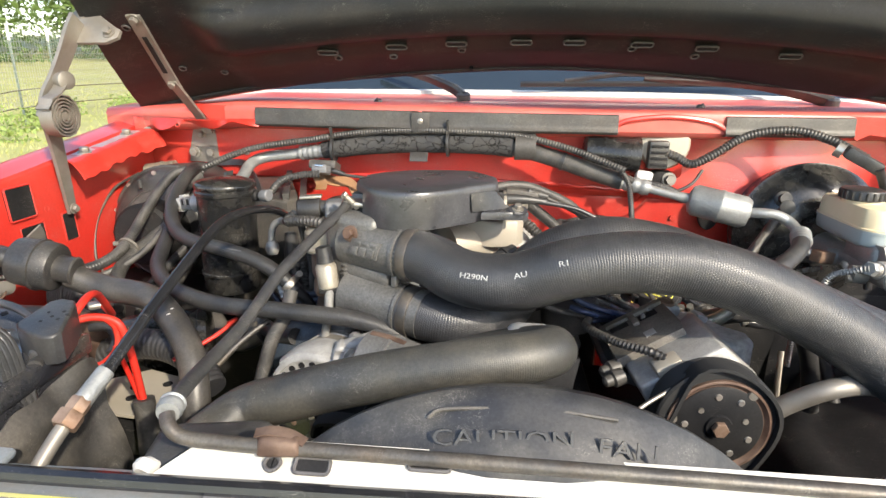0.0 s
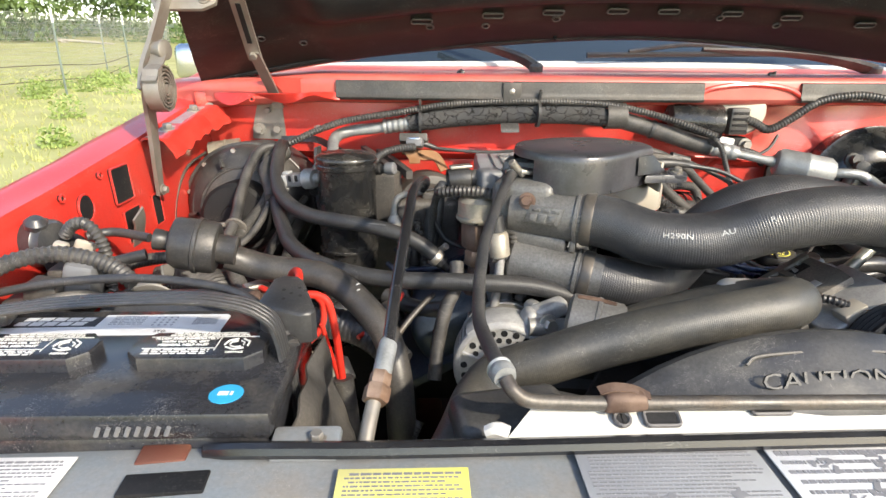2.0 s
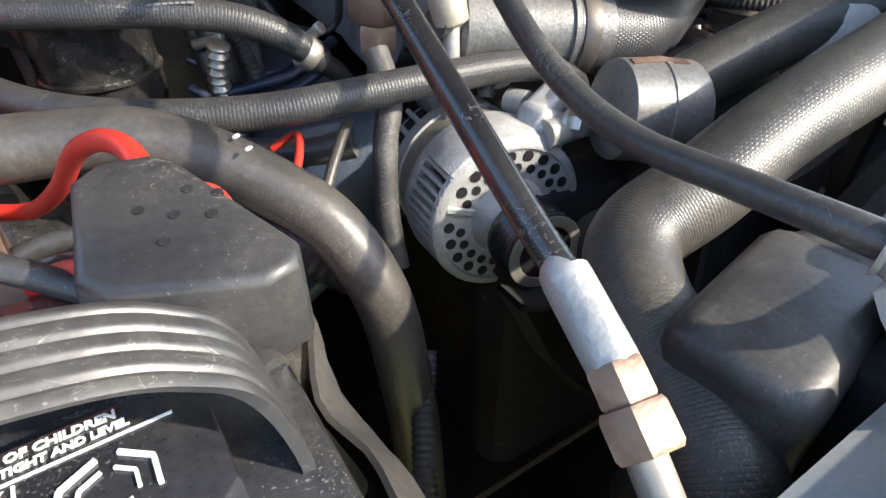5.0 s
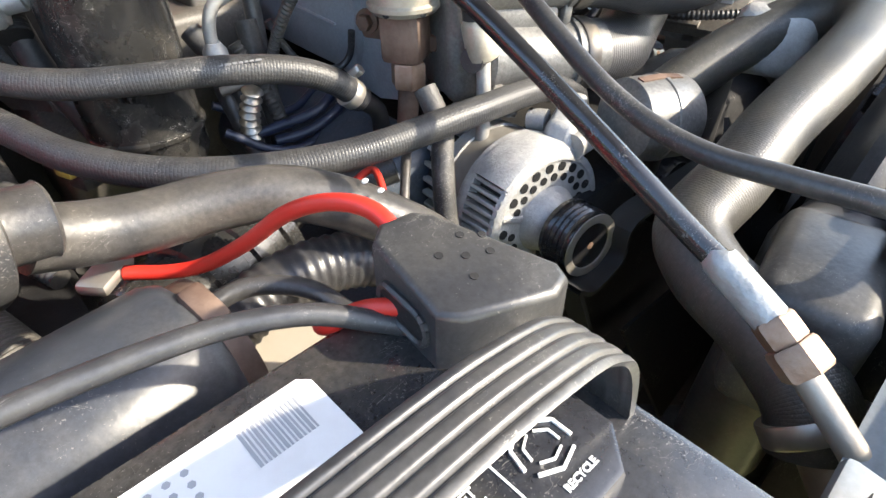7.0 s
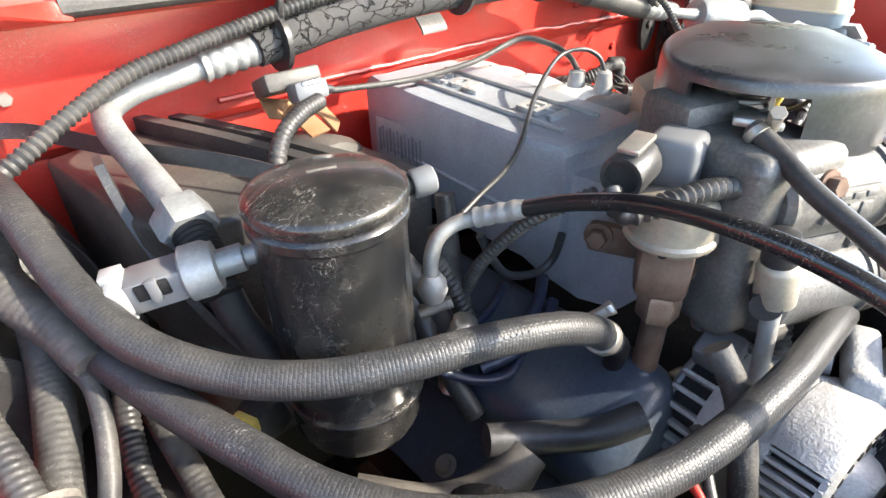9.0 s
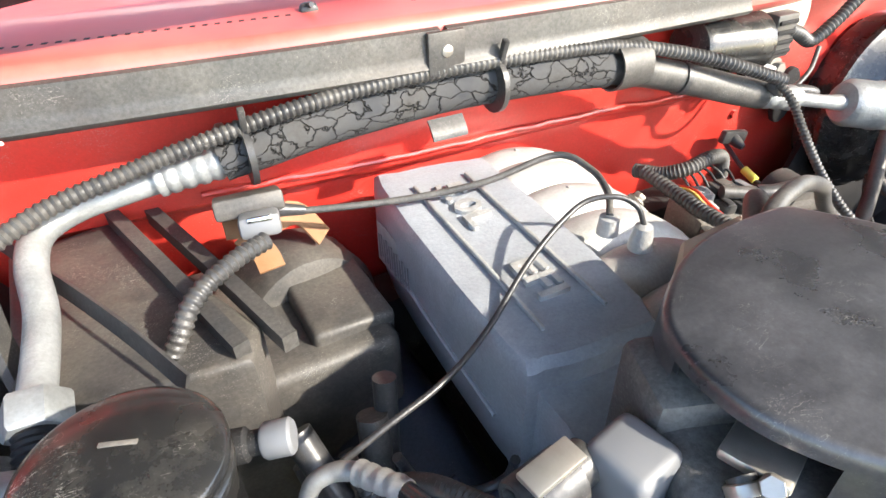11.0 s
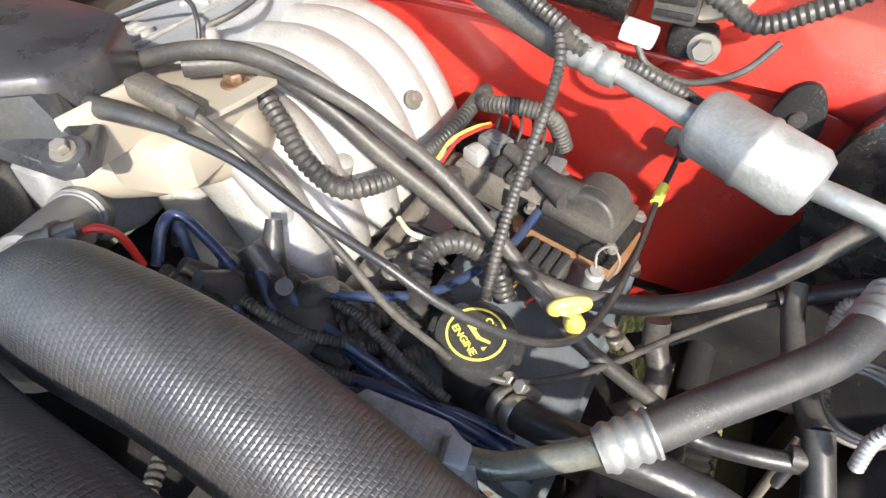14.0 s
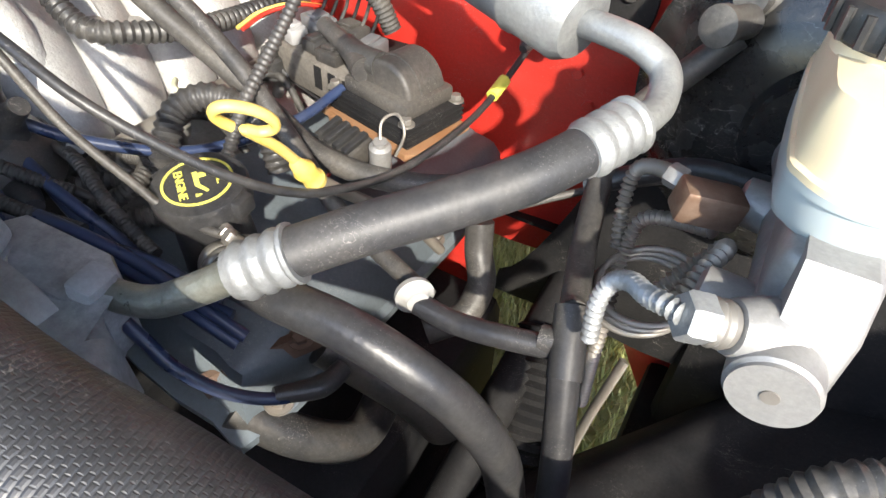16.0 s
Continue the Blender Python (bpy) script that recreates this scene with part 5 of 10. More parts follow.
# Added black block that keeps the gap below the booster dark.
tagged(part("shade_pad", rbox(bmesh.new(), (0.66, 1.13, 0.7), (0.42, 0.05, 0.34), (0, 0, 0), 0.02), DARK), "black filler added for the shade below the brake booster", "insulation")


# ---- battery ----
bt = thing("battery", (-0.675, 0.44, 0.83), "black car battery with white labels and dusty vent caps", "battery")
part("case", rbox(bmesh.new(), (-0.675, 0.441, 0.905), (0.3, 0.168, 0.16), (0, 0, 0), 0.006), BATTM, bt)
part("lid", rbox(bmesh.new(), (-0.675, 0.4405, 0.9955), (0.306, 0.174, 0.023), (0, 0, 0), 0.005), BATTM, bt)


def octagon(x0, x1, y0, y1, c):
    return [(x0 + c, y0), (x1 - c, y0), (x1, y0 + c), (x1, y1 - c), (x1 - c, y1), (x0 + c, y1), (x0, y1 - c), (x0, y0 + c)]


for x0, x1 in ((-0.79, -0.682), (-0.652, -0.544)):
    cap = part("vent_cap", prism(bmesh.new(), octagon(x0, x1, 0.411, 0.456, 0.012), 1.006, 1.019, None, 0.002), BATTM, bt, "octagonal vent cap")
    for k, (line_, sz_) in enumerate((("KEEP OUT OF THE REACH OF CHILDREN", 0.0034), ("DO NOT TIP. KEEP VENT CAPS TIGHT AND LEVEL", 0.003), ("FLUSH EYES IMMEDIATELY", 0.0045), ("WITH WATER. GET", 0.0045), ("MEDICAL HELP FAST", 0.0045))):
        lettering(line_, pose(x0 + (0.058 if k < 2 else 0.041), 0.4523 - (0.0035 * k if k < 2 else 0.0095 + 0.0053 * (k - 2)), 1.0193), sz_, 0.0003, MARK, cap, "small_print", "white printed warning", 0.00012, 1.0)
    for yy, xa, xb in ((0.4461, 0.01, 0.1), (0.4265, 0.01, 0.068)):
        part("printed_rule", rbox(bmesh.new(), (x0 + (xa + xb) / 2, yy, 1.0192), (xb - xa, 0.0007, 0.0003), (0, 0, 0), 0), MARK, cap)
    part("printed_rule", rbox(bmesh.new(), (x0 + 0.069, 0.434, 1.0192), (0.0007, 0.022, 0.0003), (0, 0, 0), 0), MARK, cap)
    bm = bars(bmesh.new(), pose(x0 + 0.013, 0.4245, 1.0191), 3, 0.0012, 0.0029, 0.052, int(-x0 * 1000), 0.0003, 0.008)
    part("fine_print", bm, MARK, cap, "rows of tiny white print")
    lettering("RECYCLE", pose(x1 - 0.022, 0.4195, 1.0193), 0.0034, 0.0003, MARK, cap, "small_print", "", 0.00012)
    cx = x1 - 0.023
    bm = bmesh.new()
    for k in range(3):
        a0 = radians(90 + 120 * k)
        q = [Vector((cx + 0.0085 * math.cos(a0 + radians(60 * j)) * 1.2, 0.433 + 0.009 * math.sin(a0 + radians(60 * j)), 1.0195)) for j in (0.1, 0.9, 1.7)]
        for a, b in zip(q, q[1:]):
            sweep(bm, [a, b], 0.0007, 4, 1)
            sweep(bm, [a.lerp(Vector((cx, 0.433, 1.0195)), 0.4), b.lerp(Vector((cx, 0.433, 1.0195)), 0.4)], 0.0005, 4, 1)
    part("symbol", bm, MARK, cap, "white recycling arrows")
lettering("POISON", pose(-0.752, 0.4605, 1.0075), 0.0065, 0.0005, MARK, bt, "lettering", "white warning word", 0.0002, 1.2)
lb = part("top_label", prism(bmesh.new(), [(-0.81, 0.472), (-0.598, 0.474), (-0.598, 0.511), (-0.602, 0.515), (-0.715, 0.514), (-0.715, 0.49), (-0.81, 0.488)], 1.007, 1.0074), LABEL, bt, "white paper label")
part("logo_block", prism(bmesh.new(), [(-0.8, 0.489), (-0.716, 0.4905), (-0.716, 0.511), (-0.8, 0.51)], 1.007, 1.0073), INK, bt)
bm = bmesh.new()
for k in range(2):
    for j in range(5):
        x = -0.79 + 0.013 * j + 0.004 * k
        prism(bm, [(x, 0.4925 + 0.009 * k), (x + 0.0105, 0.4925 + 0.009 * k), (x + 0.012, 0.4995 + 0.009 * k), (x + 0.0015, 0.4995 + 0.009 * k)], 1.0073, 1.0077)
part("logo_bars", bm, LABEL, bt)
bm = bars(bmesh.new(), pose(-0.705, 0.511, 1.0074), 6, 0.0012, 0.0032, 0.03, 5, 0.0003, 0.006)
for k in range(14):
    rbox(bm, (-0.628 + k * 0.0016, 0.501, 1.0075), (0.0007 if k % 3 else 0.0012, 0.016, 0.0003), (0, 0, 0), 0)
for k in range(16):
    prism(bm, [(-0.664 + 0.0058 * (k % 4) + 0.0014 * math.cos(a), 0.508 - 0.0052 * (k // 4) + 0.0014 * math.sin(a)) for a in (radians(60 * j) for j in range(6))], 1.0074, 1.0077)
part("printed_code", bm, DECALGREY, lb)
lettering("STD", pose(-0.652, 0.4795, 1.0076), 0.006, 0.0004, INK, bt, "lettering")
part("date_sticker", lathe(bmesh.new(), (-0.56, 0.378, 1.007), (0, 0, 1), [(0, 0.0125), (0.0004, 0.0125)], 28), BLUEINK, bt, "round blue date sticker")
bm = bars(bmesh.new(), pose(-0.566, 0.381, 1.0075), 1, 0.005, 0.01, 0.011, 2, 0.0003, 0.006)
part("date_marks", bm, LABEL, bt)
bm = bmesh.new()
for k in range(8):
    sweep(bm, [(-0.645 + 0.007 * k, 0.3525, 0.9905), (-0.642 + 0.007 * k, 0.3525, 0.997)], 0.0018, 6, 1)
part("moulded_code", bm, GREYPLASTIC, bt)
for x, ob in ((-0.545, "positive"), (-0.81, "negative")):
    post = part("terminal", lathe(bmesh.new(), (x, 0.49, 1.005), (0, 0, 1), [(0, 0.011), (0.018, 0.0095), (0.02, 0.008)], 16), ALU_DULL, bt, "lead battery post")
    part("clamp", rbox(bmesh.new(), (x + 0.006, 0.49, 1.018), (0.034, 0.026, 0.014), (0, 0, 15), 0.005), RUBBER_BROWN, bt, "corroded battery clamp")
bm = bmesh.new()
lathe(bm, (-0.535, 0.474, 1.006), (0.4, -1, -0.1), [(0, 0.005), (0.012, 0.005), (0.014, 0.0065), (0.019, 0.0065)], 10)
part("clamp_bolt", bm, DIVERT, bt)
tagged(part("battery_tray", rbox(bmesh.new(), (-0.675, 0.441, 0.812), (0.34, 0.22, 0.026), (0, 0, 0), 0.008), DARK), "black battery tray under the battery", "tray")
sp = thing("battery_strap", (-0.62, 0.44, 1.02), "ribbed black plastic battery hold-down strap", "strap")


def strapline(u):
    pts = [(-0.86, 0.431, 1.03), (-0.78, 0.436, 1.046), (-0.7, 0.438, 1.056), (-0.61, 0.437, 1.06), (-0.57, 0.437, 1.056), (-0.546, 0.437, 1.047), (-0.532, 0.436, 1.028), (-0.525, 0.434, 0.97), (-0.52, 0.43, 0.9)]
    l, _ = spline(pts, 8)
    return l[min(len(l) - 1, int(u * (len(l) - 1) + 0.5))]


def strap_fn(u, v):
    q = strapline(u)
    w = 0.025
    rib = 0.0012 - sum(0.0013 * math.exp(-(((v - g) / 0.032) ** 2)) for g in (0.16, 0.39, 0.61, 0.84)) - 0.0012 * (2 * v - 1) ** 8
    lift = min(1, max(0, (q.z - 0.99) / 0.02))
    return q + Vector((0.25 * w * (v - 0.5) * (1 - lift), w * (v - 0.5), rib * lift)) + Vector((rib * (1 - lift), 0, 0))


part("strap_band", sheet(strap_fn, 64, 60, 0.003), STRAPM, sp)
for x in (-0.735, -0.69):
    part("moulded_rib", rbox(bmesh.new(), (x, 0.4375, 1.0555 + 0.1 * (x + 0.7)), (0.003, 0.016, 0.003), (0, -6, 12), 0.001), STRAPM, sp)
part("hold_down_bolt", sweep(bmesh.new(), [(-0.5175, 0.431, 0.93), (-0.5165, 0.431, 0.87), (-0.517, 0.431, 0.828)], 0.003, 10, 3), DULLSTEEL, sp, "dull steel hold-down bolt")
part("hold_down_nut", hexnut(bmesh.new(), (-0.5172, 0.431, 0.908), (0, 0, 1), 0.0065, 0.006), DULLSTEEL, sp)
cv = thing("terminal_cover", (-0.545, 0.485, 1.02), "black plastic cover over the battery's positive terminal", "terminal cover")
o = [(-0.5625, 0.4835), (-0.556, 0.476), (-0.522, 0.463), (-0.512, 0.4655), (-0.509, 0.473), (-0.528, 0.521), (-0.534, 0.5275), (-0.549, 0.5295), (-0.5575, 0.523)]
bm = prism(bmesh.new(), o, 1.003, 1.036, None, 0.0032, 3)
for v in bm.verts:
    v.co.z += 0.16 * (v.co.y - 0.49) * (1 if v.co.z > 1.02 else 0)
cover = part("cover_shell", bm, PLASTIC, cv)
# Black discs paint the shade of the cover's holes.
for dx, dy in ((0, 0), (0.009, -0.004), (-0.008, 0.006), (0.006, 0.009), (-0.005, -0.009), (0.013, 0.004)):
    part("vent_hole", lathe(bmesh.new(), (-0.535 + dx, 0.496 + dy, 1.0363 + 0.16 * (dy + 0.006)), (0, -0.16, 1), [(-0.002, 0.0017), (0.0001, 0.0017)], 12), DARK, cover, "small black disc painted as a shaded hole")
hole((-0.5595, 0.503, 1.02), 0.03, 0.015, (-1, 0.1, 0), cover, 0.007)
part("skirt", rbox(bmesh.new(), (-0.532, 0.482, 1.006), (0.03, 0.03, 0.018), (0, 0, 20), 0.006), PLASTIC, cv)

# ---- red cables ----
tube("battery_cable", [(-0.616, 0.675, 0.967), (-0.598, 0.66, 0.966), (-0.583, 0.644, 0.972), (-0.568, 0.618, 0.993), (-0.556, 0.592, 1.018), (-0.545, 0.568, 1.031), (-0.538, 0.545, 1.033), (-0.538, 0.522, 1.022)], 0.0042, WIRE_RED, None, "thick red battery cable curving over the hoses", "cable")
tube("battery_cable", [(-0.548, 0.525, 1.015), (-0.534, 0.545, 1.014), (-0.52, 0.558, 1.006), (-0.512, 0.561, 0.993), (-0.507, 0.563, 0.955), (-0.503, 0.564, 0.898)], 0.0042, WIRE_RED, None, "red cable dropping beside the battery", "cable")
tube("battery_cable", [(-0.524, 0.555, 1.008), (-0.519, 0.56, 0.995), (-0.521, 0.56, 0.972), (-0.535, 0.555, 0.955), (-0.55, 0.55, 0.95)], 0.0035, WIRE_RED, None, "red cable turning back below the terminal cover", "cable")
tube("battery_cable", [(-0.521, 0.557, 0.975), (-0.515, 0.562, 0.94), (-0.506, 0.564, 0.9)], 0.0028, WIRE_RED, None, "thin red cable dropping beside the battery", "cable")
tube("battery_cable", [(-0.552, 0.5, 1.02), (-0.566, 0.52, 1.014), (-0.578, 0.53, 1.006), (-0.572, 0.545, 0.992), (-0.56, 0.548, 0.985)], 0.0038, WIRE_RED, None, "red lead looping out of the terminal cover", "cable")
tube("starter_lead", [(-0.49, 0.61, 0.93), (-0.455, 0.65, 0.945), (-0.44, 0.68, 0.955), (-0.455, 0.69, 0.945)], 0.0028, WIRE_RED, None, "thin red lead below the hoses", "cable")
part("ring_terminal", rbox(bmesh.new(), (-0.624, 0.68, 0.968), (0.03, 0.018, 0.008), (0, 0, 40), 0.003), STEEL, None)
tagged(bpy.data.objects["ring_terminal"], "bright crimped ring terminal on the red cable", "terminal")
tube("taped_loom", [(-0.503, 0.564, 0.905), (-0.5, 0.56, 0.88), (-0.495, 0.55, 0.84), (-0.49, 0.54, 0.78)], 0.012, TAPE, None, "taped black wire bundle beside the battery", "wire bundle")
tube("wire_loom", [(-0.475, 0.46, 0.76), (-0.46, 0.495, 0.79), (-0.44, 0.53, 0.82), (-0.42, 0.56, 0.85)], 0.0075, LOOM, None, "ribbed black wire loom beside the battery", "wire loom", rib=(0.0045, 0.0006))
bm = sheet(lambda u, v: (-0.513 + 0.03 * v + 0.012 * noise.noise((u * 4, v * 4, 2)), 0.36 + 0.15 * u, 0.985 - 0.15 * v + 0.02 * noise.noise((u * 3, v * 3, 7))), 20, 20, 0.002)
tagged(part("heat_shield", bm, PLASTIC_DUSTY), "crumpled black plastic sheet against the battery", "plastic sheet")

# ---- hoses ----
hs = thing("radiator_hose", (-0.24, 0.48, 0.98), "thick dull black upper radiator hose", "hose")
RHP = [(-0.405, 0.372, 0.905), (-0.395, 0.385, 0.925), (-0.378, 0.42, 0.938), (-0.362, 0.462, 0.945), (-0.34, 0.485, 0.955), (-0.298, 0.483, 0.971), (-0.242, 0.484, 0.989), (-0.182, 0.479, 1.007), (-0.118, 0.479, 1.02), (-0.075, 0.487, 1.024), (-0.05, 0.51, 1.02), (-0.055, 0.545, 1.005), (-0.09, 0.575, 0.985), (-0.15, 0.6, 0.955), (-0.2, 0.61, 0.93)]
part("hose_body", sweep(bmesh.new(), RHP, 0.0232, 28, 8), RADHOSE, hs)
part("neck", lathe(bmesh.new(), (-0.39, 0.36, 0.895), (-0.55, -0.75, -0.4), [(-0.03, 0.021), (0.05, 0.021)], 18), STEEL, hs, "bright steel hose neck")
band("hose_clamp", (-0.4, 0.379, 0.915), (-0.3, -0.7, -0.6), 0.0236)
ua = thing("air_duct", (0, 0.62, 1.05), "large black ribbed rubber air intake duct", "duct", "intake ducts")
AP = [(-0.224, 0.6944, 1.0529), (-0.2065, 0.6868, 1.052), (-0.178, 0.669, 1.0495), (-0.146, 0.645, 1.042), (-0.11, 0.631, 1.041), (-0.0715, 0.6225, 1.048), (-0.025, 0.611, 1.0675), (0.028, 0.6035, 1.0795), (0.087, 0.6005, 1.08), (0.147, 0.5975, 1.066), (0.213, 0.596, 1.037), (0.28, 0.59, 1.0), (0.36, 0.56, 0.945)]
part("duct_body", sweep(bmesh.new(), AP, [0.0318, 0.0318, 0.0322, 0.0324] + [0.0326] * 9, 32, 8), DUCT_WOVEN, ua)
duct_line, _ = spline(AP, 8)
for txt, x, s in (("H290N", -0.1175, 0.0085), ("AU", -0.0635, 0.0085), ("R1", -0.025, 0.0085)):
    k = min(range(1, len(duct_line) - 1), key=lambda i: abs(duct_line[i].x - x))
    xx = (duct_line[k + 1] - duct_line[k - 1]).normalized()
    zz = Vector((-0.3, -0.83, 0.45))
    zz = (zz - xx * xx.dot(zz)).normalized()
    m = Matrix((xx, zz.cross(xx), zz)).transposed().to_4x4()
    m.translation = duct_line[k] + zz * 0.0328
    lettering(txt, m, s, 0.0008, PRINTGREY, ua, "white_print", "", 0.0, 1.3)
ub = thing("air_duct", (0.05, 0.68, 1.04), "large black woven rubber air duct behind the other", "duct", "intake ducts")
BP = [(-0.224, 0.6833, 0.982), (-0.2065, 0.6763, 0.98), (-0.155, 0.668, 0.972), (-0.11, 0.684, 0.972), (-0.085, 0.688, 0.995), (-0.065, 0.685, 1.031), (-0.03, 0.682, 1.061), (0.02, 0.6755, 1.0775), (0.08, 0.677, 1.072), (0.14, 0.6755, 1.054), (0.2, 0.6705, 1.034), (0.26, 0.673, 1.0105), (0.32, 0.684, 0.984), (0.4, 0.69, 0.953), (0.5, 0.665, 0.92)]
part("duct_body", sweep(bmesh.new(), BP, [0.0308, 0.0308] + [0.0315] * 3 + [0.0325] * 10, 32, 8), DUCT_WOVEN, ub)
band("duct_clamp", (-0.2065, 0.6868, 1.052), (0.9, -0.39, -0.045), 0.0325, None, 0.013, "stained steel clamp round an intake duct", CLAMPM)
band("duct_clamp", (-0.2065, 0.6763, 0.98), (0.91, -0.36, -0.1), 0.0315, None, 0.013, "stained steel clamp round an intake duct", CLAMPM)
fb = thing("air_filter_box", (0.42, 0.45, 0.75), "black plastic air filter box at the end of the ducts", "filter box")
part("box", rbox(bmesh.new(), (0.46, 0.44, 0.88), (0.22, 0.26, 0.2), (0, 0, 20), 0.03, 3), PLASTIC, fb)
HH1 = [(-0.672, 1.05, 1.07), (-0.662, 1.035, 1.088), (-0.658, 1.0, 1.085), (-0.655, 0.965, 1.07), (-0.651, 0.935, 1.055), (-0.638, 0.895, 1.036), (-0.61, 0.857, 1.022), (-0.578, 0.828, 1.017), (-0.54, 0.806, 1.016), (-0.495, 0.789, 1.014), (-0.446, 0.772, 1.006), (-0.412, 0.764, 0.99), (-0.386, 0.763, 0.966)]
tube("heater_hose", HH1, 0.0108, HEATER, None, "long black rubber heater hose sweeping across the bay", "hose", "heater hoses", seg=18)
tube("heater_hose", [(-0.69, 1.05, 1.055), (-0.68, 1.01, 1.045), (-0.666, 0.965, 1.03), (-0.654, 0.928, 1.018), (-0.639, 0.881, 1.007), (-0.620, 0.828, 0.997), (-0.601, 0.782, 0.989), (-0.567, 0.738, 0.982), (-0.517, 0.700, 0.979), (-0.452, 0.675, 0.977), (-0.365, 0.661, 0.979), (-0.279, 0.66, 0.973), (-0.225, 0.662, 0.955), (-0.205, 0.665, 0.93)], 0.011, HEATER, None, "long black rubber heater hose under its twin", "hose", "heater hoses", seg=18)
bm = bars(bmesh.new(), Matrix.Translation((-0.535, 0.7965, 1.0205)) @ Matrix.Rotation(radians(-21), 4, "Z") @ Matrix.Rotation(radians(48), 4, "X"), 1, 0.0015, 0.006, 0.075, 4, 0.0004, 0.005)
tagged(part("printed_stripe", bm, FAINT, bpy.data.objects["heater_hose"], "small white print"))
band("hose_clamp", (-0.395, 0.764, 0.974), (0.75, -0.02, -0.66), 0.0112, None, 0.01)
tube("water_nipple", [(-0.39, 0.763, 0.969), (-0.37, 0.763, 0.95), (-0.362, 0.77, 0.92)], 0.008, DARK, None, "short dark coolant nipple on the engine", "pipe")
DV = [(-0.65, 0.668, 1.012), (-0.624, 0.672, 1.0), (-0.596, 0.67, 0.994), (-0.562, 0.665, 0.992), (-0.532, 0.653, 0.99), (-0.506, 0.637, 0.981), (-0.477, 0.615, 0.962), (-0.455, 0.592, 0.94), (-0.442, 0.567, 0.9), (-0.438, 0.553, 0.84), (-0.436, 0.545, 0.77), (-0.435, 0.54, 0.68)]
tube("air_hose", DV, 0.0165, RUBBER_BROWN, None, "thick grey-black air hose from the diverter valve", "hose", seg=20)
tube("air_hose", [(-0.62, 0.63, 0.90), (-0.585, 0.642, 0.922), (-0.545, 0.645, 0.932), (-0.505, 0.64, 0.93), (-0.47, 0.625, 0.92), (-0.44, 0.6, 0.9)], 0.019, RUBBER, None, "dusty wrinkled air hose below the red cable", "hose", seg=18, rib=(0.007, 0.0006))
tube("wire", [(-0.63, 0.6, 0.955), (-0.605, 0.618, 0.962), (-0.575, 0.62, 0.965), (-0.55, 0.6, 0.962), (-0.54, 0.573, 0.955)], 0.0055, RUBBER, None, "black cable arching over the tank", "cable")
bm = bmesh.new()
for k in range(2):
    lathe(bm, (-0.487 - 0.002 * k, 0.61 + 0.012 * k, 0.991 + 0.002 * k), (-0.3, 0.1, 0.9), [(0, 0.0022), (0.0008, 0.0018)], 8)
tagged(part("paint_marks", bm, MARK, bpy.data.objects["air_hose"], "two white paint marks"))

# refrigerant and cooler lines with their ferrules
ac = thing("refrigerant_hose", (-0.43, 0.6, 1.05), "thin glossy black hose with a crimped sleeve and brass nut", "hose")
part("hose_body", sweep(bmesh.new(), [(-0.414, 0.825, 1.057), (-0.409, 0.79, 1.073), (-0.41, 0.744, 1.089), (-0.417, 0.695, 1.098), (-0.424, 0.645, 1.098), (-0.428, 0.6, 1.086), (-0.433, 0.55, 1.066), (-0.438, 0.5, 1.044), (-0.442, 0.45, 1.021), (-0.443, 0.43, 1.013)], 0.0056, 16, 8), GLOSS, ac)
part("sleeve", sweep(bmesh.new(), [(-0.4425, 0.437, 1.016), (-0.4432, 0.4345, 1.0148), (-0.4465, 0.4115, 1.0042), (-0.447, 0.409, 1.003)], [0.0072, 0.0079, 0.0079, 0.0076], 18, 3), ALU, ac, "flaking white sleeve")
part("nut", hexnut(bmesh.new(), (-0.447, 0.41, 1.004), (-0.15, -0.85, -0.5), 0.009, 0.012), BRASS, ac, "brass coupling nut")
part("union_nut", hexnut(bmesh.new(), (-0.4491, 0.4, 0.998), (-0.15, -0.85, -0.5), 0.0108, 0.0135), BRASS, ac, "tarnished union nut")
part("pipe", sweep(bmesh.new(), [(-0.45, 0.4, 0.997), (-0.455, 0.375, 0.98), (-0.458, 0.355, 0.962), (-0.46, 0.34, 0.93)], 0.006, 12, 6), TUBETAN, ac)
part("ferrule", crimp(bmesh.new(), (-0.429, 0.852, 1.046), (-0.413, 0.823, 1.058), 0.0068, 3), ALU_DULL, ac)
part("elbow", sweep(bmesh.new(), [(-0.458, 0.866, 0.99), (-0.458, 0.867, 1.015), (-0.452, 0.866, 1.033), (-0.44, 0.862, 1.041), (-0.428, 0.852, 1.046)], 0.0055, 12, 6), ALU_DULL, ac)
part("fitting", lathe(bmesh.new(), (-0.458, 0.866, 0.985), (0, 0, 1), [(0, 0.008), (0.008, 0.011), (0.016, 0.01), (0.022, 0.006)], 16), ALU_DULL, ac)
ch = thing("cooler_hose", (-0.35, 0.6, 1.05), "slim black hose with a crimped end on a steel line", "hose")
part("hose_body", sweep(bmesh.new(), [(-0.298, 0.738, 1.104), (-0.303, 0.72, 1.096), (-0.317, 0.691, 1.083), (-0.333, 0.642, 1.066), (-0.346, 0.6, 1.05), (-0.354, 0.559, 1.032), (-0.359, 0.52, 1.02), (-0.362, 0.48, 1.016), (-0.36, 0.44, 1.018), (-0.356, 0.4, 1.02), (-0.3525, 0.38, 1.019)], 0.0064, 16, 8), RUBBER, ch)
part("ferrule", crimp(bmesh.new(), (-0.355, 0.39, 1.0195), (-0.352, 0.377, 1.019), 0.0098, 1), ALU, ch, "whitened crimped ring")
